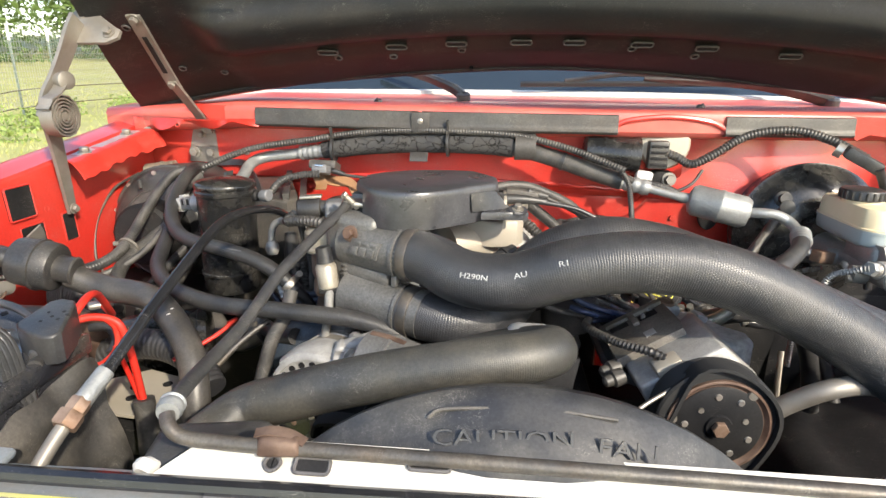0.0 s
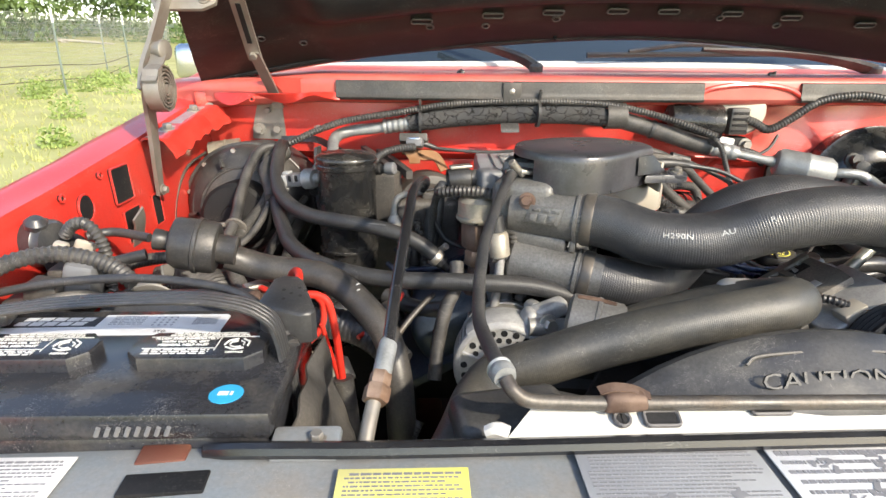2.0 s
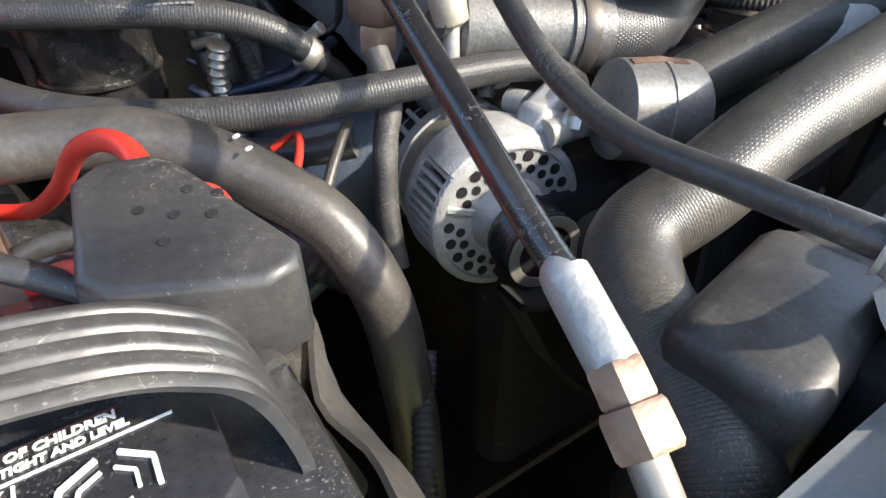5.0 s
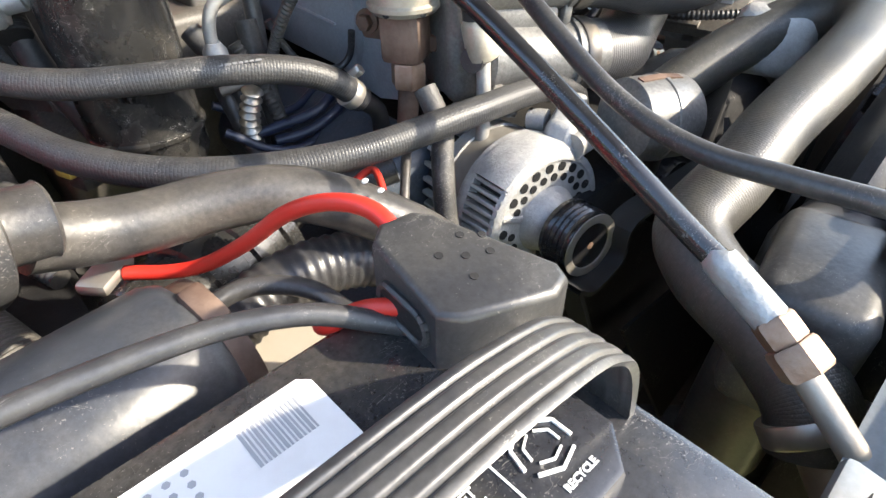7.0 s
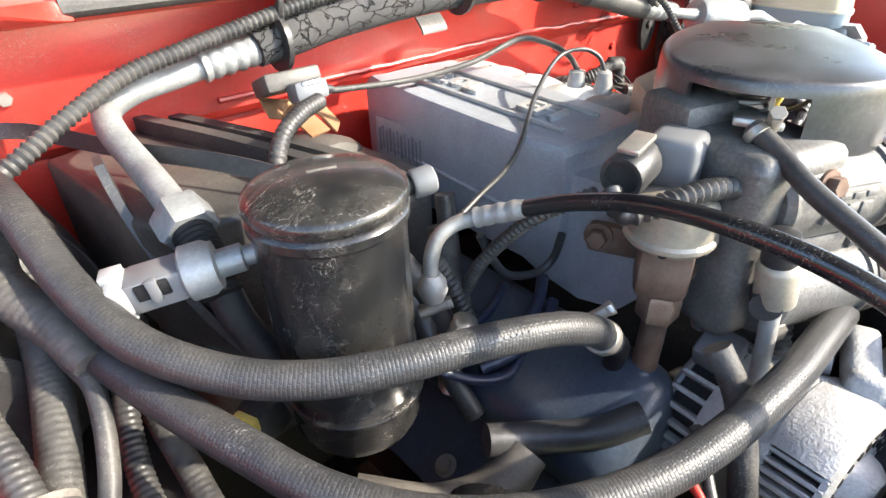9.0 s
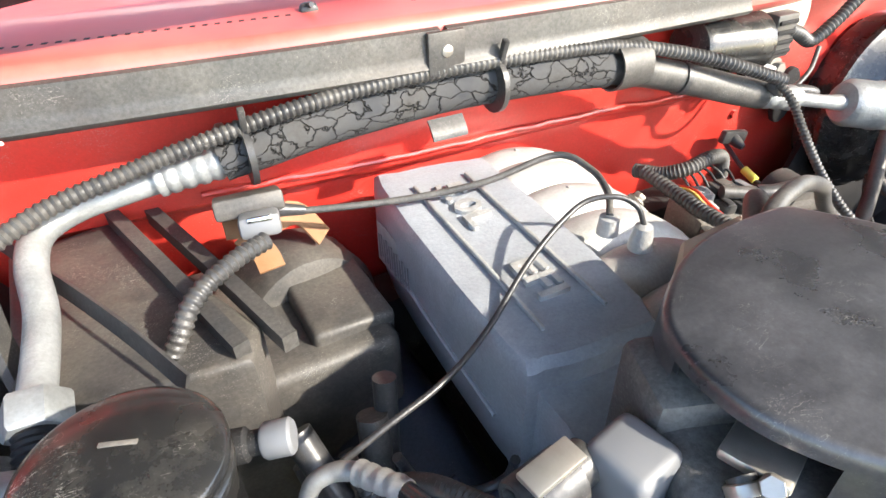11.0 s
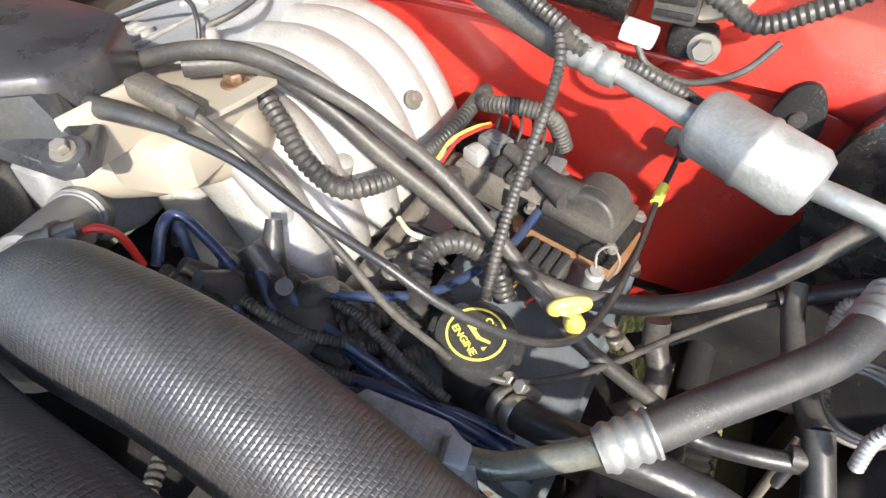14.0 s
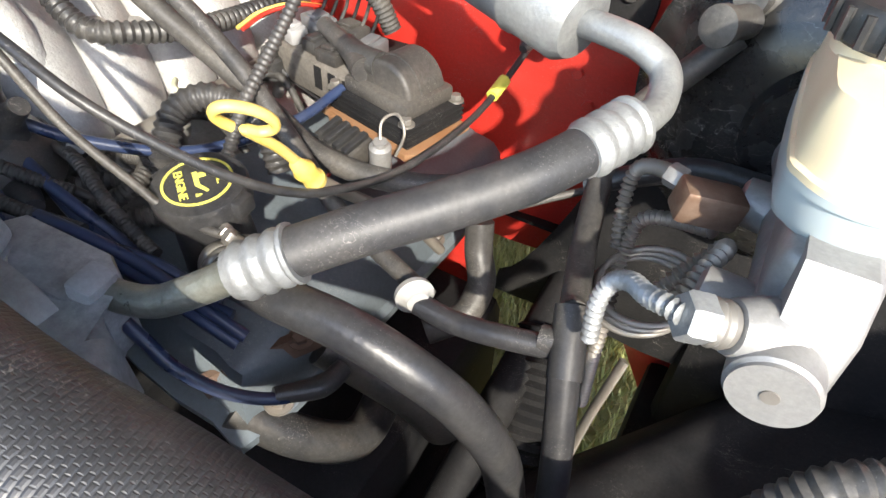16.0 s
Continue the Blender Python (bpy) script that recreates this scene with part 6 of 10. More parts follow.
part("line", sweep(bmesh.new(), [(-0.352, 0.376, 1.019), (-0.347, 0.369, 1.013), (-0.336, 0.367, 1.006), (-0.31, 0.368, 1.003), (-0.27, 0.369, 1.001), (-0.15, 0.369, 1.0), (0.1, 0.369, 0.997), (0.5, 0.369, 0.99)], 0.0058, 12, 6), LINESTEEL, ch, "grimy steel line across the front")
clip_bm = rbox(bmesh.new(), (-0.262, 0.369, 1.003), (0.034, 0.0145, 0.0145), (0, 0, 0), 0.005, 3)
for v in clip_bm.verts:
    v.co += Vector((0.003, 0.002, 0.002)) * noise.noise(v.co * 90)
part("rusty_clip", clip_bm, RUST, ch, "rusty line clip")
part("clip_tongue", flatbar([(-0.282, 0.372, 1.01), (-0.27, 0.373, 1.0125), (-0.255, 0.372, 1.011), (-0.243, 0.37, 1.006)], 0.009, 0.001, (0, 1, 0.2)), RUST, ch)
band("hose_clamp", (-0.299, 0.734, 1.101), (-0.2, -0.8, -0.5), 0.0066, None, 0.006)

# ---- suction line along the firewall ----
sl = thing("suction_line", (-0.1, 1.1, 1.12), "aluminium refrigerant line wrapped in cracked black foam", "pipe")
part("alu_pipe", sweep(bmesh.new(), [(-0.443, 1.113, 1.116), (-0.483, 1.12, 1.110), (-0.513, 1.121, 1.106), (-0.546, 1.117, 1.103), (-0.571, 1.103, 1.097), (-0.578, 1.077, 1.088), (-0.576, 1.042, 1.074), (-0.577, 1.007, 1.068), (-0.58, 0.966, 1.062)], 0.0105, 18, 8), ALU, sl, "whitened aluminium pipe")
part("ferrule", crimp(bmesh.new(), (-0.487, 1.12, 1.11), (-0.435, 1.113, 1.117), 0.0135, 4), ALU, sl, "crimped aluminium ferrule")
part("nut", hexnut(bmesh.new(), (-0.579, 0.972, 1.064), (-0.05, -0.9, -0.35), 0.019, 0.022), ALU, sl, "large aluminium union nut")
part("thread", sweep(bmesh.new(), [(-0.58, 0.955, 1.058), (-0.582, 0.93, 1.045), (-0.584, 0.915, 1.03)], 0.0125, 14, 4, rib=(0.004, 0.0006)), DARK, sl)
FP = [(-0.44, 1.112, 1.117), (-0.4, 1.112, 1.124), (-0.349, 1.114, 1.131), (-0.246, 1.113, 1.137), (-0.141, 1.103, 1.138), (-0.075, 1.094, 1.134)]
part("foam_sleeve", sweep(bmesh.new(), FP, [0.016, 0.0185, 0.0195, 0.0195, 0.0195, 0.0185], 22, 10), FOAM, sl, "cracked black foam sleeve")
part("rubber_pipe", sweep(bmesh.new(), [(-0.08, 1.095, 1.134), (-0.045, 1.09, 1.128), (-0.002, 1.084, 1.117), (0.04, 1.073, 1.105), (0.083, 1.063, 1.092), (0.118, 1.055, 1.083)], 0.0155, 20, 8), RUBBER_OLD, sl, "smooth grey rubber hose")
part("ferrule", crimp(bmesh.new(), (0.115, 1.056, 1.083), (0.165, 1.044, 1.073), 0.0135, 3), ALU, sl, "crimped aluminium ferrule")
part("joint_ring", lathe(bmesh.new(), (0.012, 1.08, 1.113), (0.9, -0.22, -0.27), [(0, 0.016), (0, 0.0172), (0.006, 0.0172), (0.006, 0.016)], 20), RUBBER, sl)
part("neck", sweep(bmesh.new(), [(0.16, 1.045, 1.074), (0.2, 1.034, 1.066), (0.235, 1.026, 1.06)], [0.0075, 0.0075, 0.01], 14, 6), ALU, sl)
a, b = Vector((0.228, 1.031, 1.061)), Vector((0.322, 1.0, 1.044))
d = (b - a).length
part("muffler", lathe(bmesh.new(), a, b - a, [(0, 0.01), (0.004, 0.022), (0.012, 0.0272), (d * 0.48, 0.0272), (d * 0.5, 0.0285), (d * 0.54, 0.0285), (d * 0.56, 0.0272), (d - 0.01, 0.0272), (d - 0.002, 0.022), (d, 0.01)], 28), ALU, sl, "frosted aluminium muffler can")
SP = [(0.318, 1.002, 1.045), (0.338, 0.99, 1.048), (0.36, 0.984, 1.046), (0.376, 0.978, 1.038), (0.381, 0.958, 1.029), (0.376, 0.936, 1.027), (0.369, 0.92, 1.027)]
part("bent_pipe", sweep(bmesh.new(), SP, 0.0085, 16, 8), ALU, sl, "bent frosted pipe")
part("ferrule", crimp(bmesh.new(), (0.374, 0.932, 1.028), (0.361, 0.9, 1.024), 0.0145, 3), ALU, sl, "crimped aluminium ferrule")
part("hose_body", sweep(bmesh.new(), [(0.366, 0.912, 1.026), (0.348, 0.879, 1.019), (0.320, 0.850, 1.009), (0.291, 0.823, 1.0), (0.262, 0.794, 0.99)], 0.0125, 20, 8), SUCTION, sl, "smooth grey-black hose")
part("ferrule", crimp(bmesh.new(), (0.268, 0.799, 0.992), (0.244, 0.781, 0.98), 0.0142, 3), ALU, sl, "crimped aluminium ferrule")
part("steel_pipe", sweep(bmesh.new(), [(0.248, 0.783, 0.983), (0.224, 0.773, 0.966), (0.2, 0.763, 0.952), (0.178, 0.757, 0.948), (0.158, 0.752, 0.954)], 0.0088, 16, 8), PLATED, sl, "olive plated steel pipe")
cl = thing("pipe_clamp", (-0.055, 1.1, 1.14), "wide grey strap clamp holding the suction line", "clamp")
bm = sheet(lambda u, v: (-0.073 + 0.037 * v, 1.092 - 0.0235 * math.sin(math.pi * (u * 1.5 - 0.35)), 1.135 + 0.024 * math.cos(math.pi * (u * 1.5 - 0.35)) + (0.02 if u < 0.02 else 0)), 20, 4, 0.002)
part("strap", bm, STRIP, cl)
part("mount", rbox(bmesh.new(), (-0.055, 1.1, 1.162), (0.034, 0.004, 0.024), (12, 0, 0), 0.001), STRIP, cl)
part("tab", sheet(lambda u, v: (-0.268 + 0.034 * v, 1.1 - 0.006 - 0.012 * math.sin(u * 1.5), 1.121 - 0.016 * u), 6, 4, 0.002), STRIP, cl)
tube("wire_loom", [(-0.74, 1.07, 1.062), (-0.7, 1.06, 1.075), (-0.655, 1.05, 1.088), (-0.61, 1.06, 1.108), (-0.56, 1.08, 1.124), (-0.51, 1.09, 1.132), (-0.463, 1.1, 1.138), (-0.370, 1.1, 1.153), (-0.269, 1.098, 1.16), (-0.137, 1.09, 1.16), (-0.058, 1.085, 1.154), (0.019, 1.066, 1.138), (0.07, 1.048, 1.122), (0.118, 1.035, 1.105)], 0.0062, LOOM, None, "ribbed black wire loom following the suction line", "wire loom", rib=(0.0052, 0.0008))
for x, y, z in ((-0.421, 1.1, 1.13), (-0.2, 1.093, 1.148)):
    bm = lathe(bmesh.new(), (x, y + 0.01, z - 0.01), (1, 0, 0), [(0, 0.021), (0, 0.026), (0.005, 0.026), (0.005, 0.021)], 20)
    rbox(bm, (x + 0.0025, y - 0.006, z + 0.024), (0.005, 0.006, 0.02), (20, 0, 0), 0.001)
    tagged(part("cable_tie", bm, PLASTIC), "black plastic cable tie", "cable tie", "cable ties")
tube("wire_loom", [(0.11, 1.04, 1.1), (0.135, 1.045, 1.085), (0.17, 1.05, 1.08), (0.205, 1.05, 1.07), (0.23, 1.07, 1.05)], 0.006, LOOM, None, "ribbed black wire loom beside the ferrule", "wire loom", rib=(0.0052, 0.0008))
tube("wire_loom", [(0.113, 1.036, 1.103), (0.122, 1.02, 1.085), (0.124, 1.0, 1.06), (0.123, 0.97, 1.03), (0.124, 0.935, 1.002), (0.129, 0.9, 0.98), (0.133, 0.875, 0.955)], 0.0045, LOOM, None, "thin ribbed loom dropping to the filler cap", "wire loom", rib=(0.0045, 0.0006))

# ---- accumulator ----
am = thing("accumulator", (-0.529, 0.87, 0.85), "scratched glossy black refrigerant accumulator can", "canister")
part("can", lathe(bmesh.new(), (-0.529, 0.868, 0.92), (0, 0.02, 1), [(0, 0.03), (0.004, 0.041), (0.012, 0.0438), (0.158, 0.0438), (0.1595, 0.0445), (0.161, 0.0462), (0.166, 0.0464), (0.1675, 0.0452), (0.1685, 0.044), (0.17, 0.044), (0.171, 0.046), (0.1735, 0.0468), (0.1765, 0.0465), (0.1785, 0.045), (0.1805, 0.0415), (0.1835, 0.033), (0.1855, 0.02), (0.1865, 0.004)], 48), CANM, am)
part("lower_band", lathe(bmesh.new(), (-0.529, 0.866, 0.955), (0, 0.02, 1), [(0, 0.0445), (0, 0.0455), (0.003, 0.0458), (0.004, 0.0445)], 40), CANM, am)
part("label_mark", rbox(bmesh.new(), (-0.527, 0.876, 1.1063), (0.017, 0.0028, 0.0008), (0, 0, -20), 0.0003), BLOCKGREY, am, "short white paint mark")
part("port", lathe(bmesh.new(), (-0.487, 0.875, 1.077), (0.92, -0.3, 0.1), [(0, 0.009), (0.01, 0.009), (0.012, 0.0065), (0.02, 0.0065)], 12), DARK, am)
part("port_cap", lathe(bmesh.new(), (-0.47, 0.869, 1.079), (0.92, -0.3, 0.1), [(0, 0.008), (0.002, 0.0095), (0.014, 0.0095), (0.0155, 0.008), (0.016, 0.002)], 20), GREYPLASTIC, am, "knurled grey service cap")
part("bracket", rbox(bmesh.new(), (-0.529, 0.915, 0.98), (0.05, 0.012, 0.1), (0, 0, 0), 0.003), DARK, am)
ps = thing("pressure_switch", (-0.585, 0.92, 1.04), "white and grey pressure switch with a metal connector clip", "switch")
PSA, PSB = Vector((-0.636, 0.931, 1.048)), Vector((-0.565, 0.9, 1.058))
d = (PSB - PSA).normalized()
rz_ = math.degrees(math.atan2(d.y, d.x))
ry_ = -math.degrees(math.asin(d.z))
part("plug", rbox(bmesh.new(), PSA + d * 0.004, (0.014, 0.026, 0.02), (0, ry_, rz_), 0.004), LIGHTPLUG, ps, "pale plug end")
for s_ in (-1, 1):
    part("plug_lug", rbox(bmesh.new(), PSA + d * 0.003 + Vector((0, s_ * 0.004, s_ * 0.011)), (0.012, 0.012, 0.005), (0, ry_, rz_), 0.001), LIGHTPLUG, ps)
part("connector", rbox(bmesh.new(), PSA + d * 0.024, (0.032, 0.024, 0.02), (0, ry_, rz_), 0.003), GREYPLASTIC, ps)
part("clip", rbox(bmesh.new(), PSA + d * 0.018 + Vector((0, -0.012, 0.004)), (0.018, 0.004, 0.01), (0, ry_, rz_), 0.001), DARK, ps)
part("clip_bail", rbox(bmesh.new(), PSA + d * 0.018 + Vector((0, -0.0135, 0.004)), (0.006, 0.004, 0.014), (0, ry_, rz_), 0.001), GREYPLASTIC, ps)
part("switch_body", lathe(bmesh.new(), PSA + d * 0.038, d, [(0, 0.013), (0.002, 0.0165), (0.014, 0.0165), (0.017, 0.0145), (0.019, 0.0145), (0.02, 0.0085), (0.034, 0.0085), (0.035, 0.006), (0.046, 0.006)], 26), ALU, ps, "white ceramic-like switch body")
tube("hose", [(-0.58, 0.93, 1.04), (-0.575, 0.925, 1.0), (-0.56, 0.91, 0.95), (-0.55, 0.9, 0.9)], 0.011, RUBBER, None, "black pipe beside the accumulator", "pipe")


# ---- heater and blower housing ----
hv = thing("heater_box", (-0.5, 1.1, 0.85), "dusty black plastic heater box on the firewall", "heater box")
part("case", rbox(bmesh.new(), (-0.47, 1.065, 0.905), (0.24, 0.17, 0.19), (0, 0, 0), 0.01, 3), PLASTIC_DUSTY, hv)
part("upper_case", prism(bmesh.new(), [(-0.615, 1.165), (-0.535, 1.185), (-0.45, 0.985), (-0.462, 0.955), (-0.575, 0.965), (-0.6, 1.0)], 0.95, 1.052, None, 0.006, 3), PLASTIC_DUSTY, hv, "dust-covered upper moulding")
for dx, dz in ((0.0, 0.0), (0.03, -0.006)):
    part("lid_rail", flatbar([(-0.533 + dx, 1.175, 1.058 + dz), (-0.5 + dx, 1.07, 1.059 + dz), (-0.466 + dx, 0.962, 1.056 + dz)], 0.011, 0.014, (1, 0.3, 0)), STRIP, hv, "worn raised moulded rail")
part("end_block", rbox(bmesh.new(), (-0.385, 1.06, 0.985), (0.07, 0.12, 0.05), (0, 4, 3), 0.006, 3), PLASTIC_DUSTY, hv, "dusty end moulding")
part("side_lobe", lathe(bmesh.new(), (-0.41, 1.13, 0.955), (0.2, -1, 0.1), [(0, 0.07), (0.05, 0.07), (0.062, 0.064), (0.066, 0.05)], 32), PLASTIC_DUSTY, hv)
part("seam_flange", sheet(lambda u, v: (-0.6 + 0.05 * u * u + 0.004 * v, 1.03 - 0.1 * u + 0.02 * v, 1.085 - 0.16 * u), 14, 3, 0.006), PLASTIC, hv, "folded plastic seam")
bl = thing("blower_housing", (-0.74, 1.1, 0.8), "large round dusty black blower housing", "blower housing")
part("dome", lathe(bmesh.new(), (-0.738, 1.18, 0.955), (0.02, -1, 0.12), [(0, 0.12), (0.09, 0.12), (0.12, 0.115), (0.14, 0.106), (0.152, 0.09), (0.155, 0.075), (0.16, 0.072), (0.162, 0.06)], 48), PLASTIC, bl)
part("rim_ring", lathe(bmesh.new(), (-0.738, 1.068, 0.968), (0.02, -1, 0.12), [(0, 0.116), (0, 0.1195), (0.005, 0.1195), (0.008, 0.114)], 48), PLASTIC, bl)
for k in range(4):
    a = radians(35 + 75 * k)
    q0 = Vector((-0.738 + 0.1 * math.cos(a), 1.03, 0.97 + 0.1 * math.sin(a)))
    q1 = Vector((-0.738 + 0.083 * math.cos(a), 1.022, 0.972 + 0.083 * math.sin(a)))
    part("rib", sweep(bmesh.new(), [q0, q1], 0.004, 6, 2), PLASTIC, bl)
part("raised_ring", lathe(bmesh.new(), (-0.7375, 1.036, 0.97), (0.02, -1, 0.12), [(0, 0.094 - 0.004), (0.003, 0.094 - 0.003), (0.004, 0.094), (0.002, 0.094 + 0.003)], 40), PLASTIC, bl)
part("raised_ring", lathe(bmesh.new(), (-0.7375, 1.028, 0.97), (0.02, -1, 0.12), [(0, 0.078 - 0.004), (0.003, 0.078 - 0.003), (0.004, 0.078), (0.002, 0.078 + 0.003)], 40), PLASTIC, bl)
part("motor", lathe(bmesh.new(), (-0.735, 1.02, 0.972), (0.02, -1, 0.12), [(0, 0.058), (0.06, 0.056), (0.066, 0.05), (0.068, 0.02), (0.074, 0.018)], 32), DARK, bl, "black blower motor")
part("duct_neck", lathe(bmesh.new(), (-0.835, 1.16, 1.052), (0.95, 0.15, 0.12), [(0.02, 0.019), (0.0, 0.0205), (0, 0.0215), (0.03, 0.0215), (0.031, 0.0228), (0.034, 0.0228), (0.035, 0.0215), (0.06, 0.0215)], 28), TANPLATE, bl, "tan metal duct collar")
for k in range(5):
    a = radians(35 + 32 * k)
    q = Vector((-0.738 + 0.108 * math.cos(a), 1.052, 0.968 + 0.108 * math.sin(a)))
    part("screw", lathe(bmesh.new(), q, (0, -1, 0.1), [(0, 0.005), (0.003, 0.004)], 10), STEEL, bl)
ms = thing("map_sensor", (-0.432, 1.075, 1.08), "dark grey sensor with a wired plug on a rusty bracket", "sensor")
part("body", rbox(bmesh.new(), (-0.43, 1.082, 1.092), (0.052, 0.036, 0.016), (-22, 0, -4), 0.003), PLASTIC_DUSTY, ms)
part("plug", rbox(bmesh.new(), (-0.428, 1.052, 1.09), (0.03, 0.026, 0.017), (-18, 0, -8), 0.004), GREYPLASTIC, ms)
part("clip", rbox(bmesh.new(), (-0.428, 1.046, 1.098), (0.018, 0.012, 0.004), (-18, 0, -8), 0.001), CHROME, ms)
part("bracket", flatbar([(-0.452, 1.09, 1.072), (-0.42, 1.1, 1.06), (-0.39, 1.11, 1.055), (-0.372, 1.1, 1.03)], 0.022, 0.002, (0, 0.7, 0.7)), ORANGE_RUST, ms, "rusty orange bracket")
part("bracket_foot", flatbar([(-0.44, 1.07, 1.073), (-0.43, 1.055, 1.062), (-0.428, 1.04, 1.055)], 0.02, 0.002, (1, 0, 0)), ORANGE_RUST, ms)
tube("wire_loom", [(-0.428, 1.035, 1.085), (-0.455, 1.02, 1.085), (-0.485, 1.0, 1.078), (-0.505, 0.985, 1.055), (-0.53, 0.98, 1.02)], 0.0065, LOOM, None, "ribbed loom from the sensor plug", "wire loom", rib=(0.0052, 0.0008))
tube("vacuum_line", [(-0.405, 1.075, 1.085), (-0.395, 1.075, 1.078), (-0.311, 1.058, 1.073), (-0.240, 1.041, 1.079), (-0.178, 1.029, 1.094), (-0.162, 1.0, 1.09), (-0.166, 0.972, 1.083), (-0.18, 0.951, 1.076)], 0.003, RUBBER_OLD, None, "thin grey vacuum line over the intake plenum", "vacuum line")
tube("vacuum_line", [(-0.44, 0.868, 1.035), (-0.405, 0.873, 1.045), (-0.361, 0.884, 1.05), (-0.318, 0.905, 1.056), (-0.265, 0.935, 1.075), (-0.213, 0.952, 1.094), (-0.185, 0.945, 1.098), (-0.17, 0.935, 1.09), (-0.166, 0.928, 1.075)], 0.0022, RUBBER, None, "thin black wire arching to the plenum", "vacuum line")
part("line_boot", sweep(bmesh.new(), [(-0.415, 1.074, 1.086), (-0.39, 1.074, 1.078)], [0.0065, 0.004], 12, 4), RUBBER, bpy.data.objects["map_sensor"])
tagged(part("flat_strap", flatbar([(-0.7, 1.19, 1.075), (-0.63, 1.175, 1.078), (-0.575, 1.085, 1.072), (-0.53, 1.0, 1.072), (-0.5, 0.94, 1.066)], 0.013, 0.0025, (0.3, 0.2, 1)), PLASTIC), "flat black plastic strap across the heater box", "strap")

# ---- wire bundles on the passenger side ----
for pts, r, mt, lb_, ribbed in (
    ([(-0.66, 1.05, 1.085), (-0.696, 1.030, 1.082), (-0.709, 0.993, 1.059), (-0.713, 0.936, 1.022), (-0.709, 0.892, 1.000), (-0.710, 0.845, 0.980), (-0.727, 0.804, 0.971), (-0.757, 0.770, 0.975), (-0.79, 0.735, 0.981), (-0.82, 0.68, 0.985)], 0.0085, LOOM, "ribbed black wire loom hanging over the blower", True),
    ([(-0.655, 1.05, 1.08), (-0.688, 1.026, 1.071), (-0.678, 0.984, 1.042), (-0.668, 0.939, 1.018), (-0.664, 0.911, 1.007), (-0.676, 0.875, 0.982), (-0.695, 0.844, 0.965), (-0.721, 0.815, 0.954)], 0.0055, RUBBER_OLD, "dusty black cable beside the blower", False),
    ([(-0.668, 1.0, 1.04), (-0.678, 0.957, 1.004), (-0.688, 0.917, 0.988), (-0.700, 0.875, 0.973), (-0.702, 0.843, 0.961), (-0.690, 0.800, 0.940), (-0.67, 0.77, 0.92)], 0.011, TAPE, "taped wire bundle crossing the blower", True),
    ([(-0.62, 1.0, 1.0), (-0.647, 0.955, 0.967), (-0.661, 0.910, 0.944), (-0.664, 0.864, 0.930), (-0.660, 0.83, 0.922), (-0.64, 0.78, 0.91)], 0.0075, LOOM, "ribbed loom behind the bundles", True),
    ([(-0.62, 1.01, 0.975), (-0.635, 0.965, 0.953), (-0.637, 0.902, 0.928), (-0.636, 0.854, 0.912), (-0.62, 0.8, 0.9)], 0.009, TAPE, "taped wire bundle behind the diverter valve", True),
    ([(-0.66, 1.04, 1.075), (-0.68, 0.99, 1.055), (-0.664, 0.945, 1.03), (-0.66, 0.92, 1.02)], [0.0135, 0.0135, 0.013, 0.009], TAPE, "thick taped harness trunk", True),
    ([(-0.83, 1.12, 1.06), (-0.846, 1.06, 1.04), (-0.848, 1.0, 0.99), (-0.84, 0.97, 0.93), (-0.82, 0.96, 0.9)], 0.0027, LINESTEEL, "thin dusty cable along the blower rim", False),
):
    tube("wire_loom" if ribbed else "cable", pts, r, mt, None, lb_, "wire loom" if ribbed else "cable", **({"rib": (0.0045, 0.0004 if mt is LOOM else 0.0002)} if ribbed else {}))
bm = lathe(bmesh.new(), (-0.706, 0.872, 0.985), (0.1, 0.85, 0.4), [(0, 0.0155), (0, 0.017), (0.004, 0.017), (0.004, 0.0155)], 18)
rbox(bm, (-0.724, 0.874, 0.99), (0.014, 0.008, 0.006), (0, 0, 20), 0.001)
tagged(part("cable_tie", bm, BLOCKGREY), "grey cable tie with a broken clip", "cable tie", "cable ties")
tube("corrugated_hose", [(-0.82, 0.84, 0.9), (-0.785, 0.845, 0.905), (-0.75, 0.83, 0.905), (-0.715, 0.8, 0.9), (-0.69, 0.74, 0.87)], 0.031, RUBBER_OLD, None, "fat ribbed dusty air hose below the wiring", "hose", rib=(0.0032, 0.0006), seg=22)
cn = thing("connector", (-0.585, 0.925, 0.9), "dark plug with an orange retainer and yellow clip", "connector")
part("housing", rbox(bmesh.new(), (-0.575, 0.925, 0.91), (0.03, 0.024, 0.03), (0, 0, 20), 0.003), PLASTIC, cn)
part("retainer", rbox(bmesh.new(), (-0.588, 0.92, 0.918), (0.018, 0.02, 0.012), (0, 0, 20), 0.002), YELLOW, cn, "orange-yellow retainer")

# ---- diverter valve and tank ----
dv = thing("diverter_valve", (-0.69, 0.655, 0.98), "grey-black drum-shaped air diverter valve", "valve")
d = Vector((0.97, 0.1, -0.2)).normalized()
c = Vector((-0.708, 0.657, 1.034))
part("drum", lathe(bmesh.new(), c, d, [(0, 0.012), (0.0, 0.0265), (0.0015, 0.0292), (0.004, 0.0302), (0.026, 0.0315), (0.027, 0.0335), (0.031, 0.0335), (0.032, 0.0315), (0.046, 0.0312), (0.05, 0.0295), (0.0515, 0.026), (0.0515, 0.012)], 40), DIVERT, dv)
part("inlet", lathe(bmesh.new(), c + d * 0.006, -d, [(0, 0.0115), (0.016, 0.0115), (0.018, 0.0125), (0.026, 0.0125), (0.026, 0.0095), (0.008, 0.0095)], 22), DIVERT, dv, "open hose nipple")
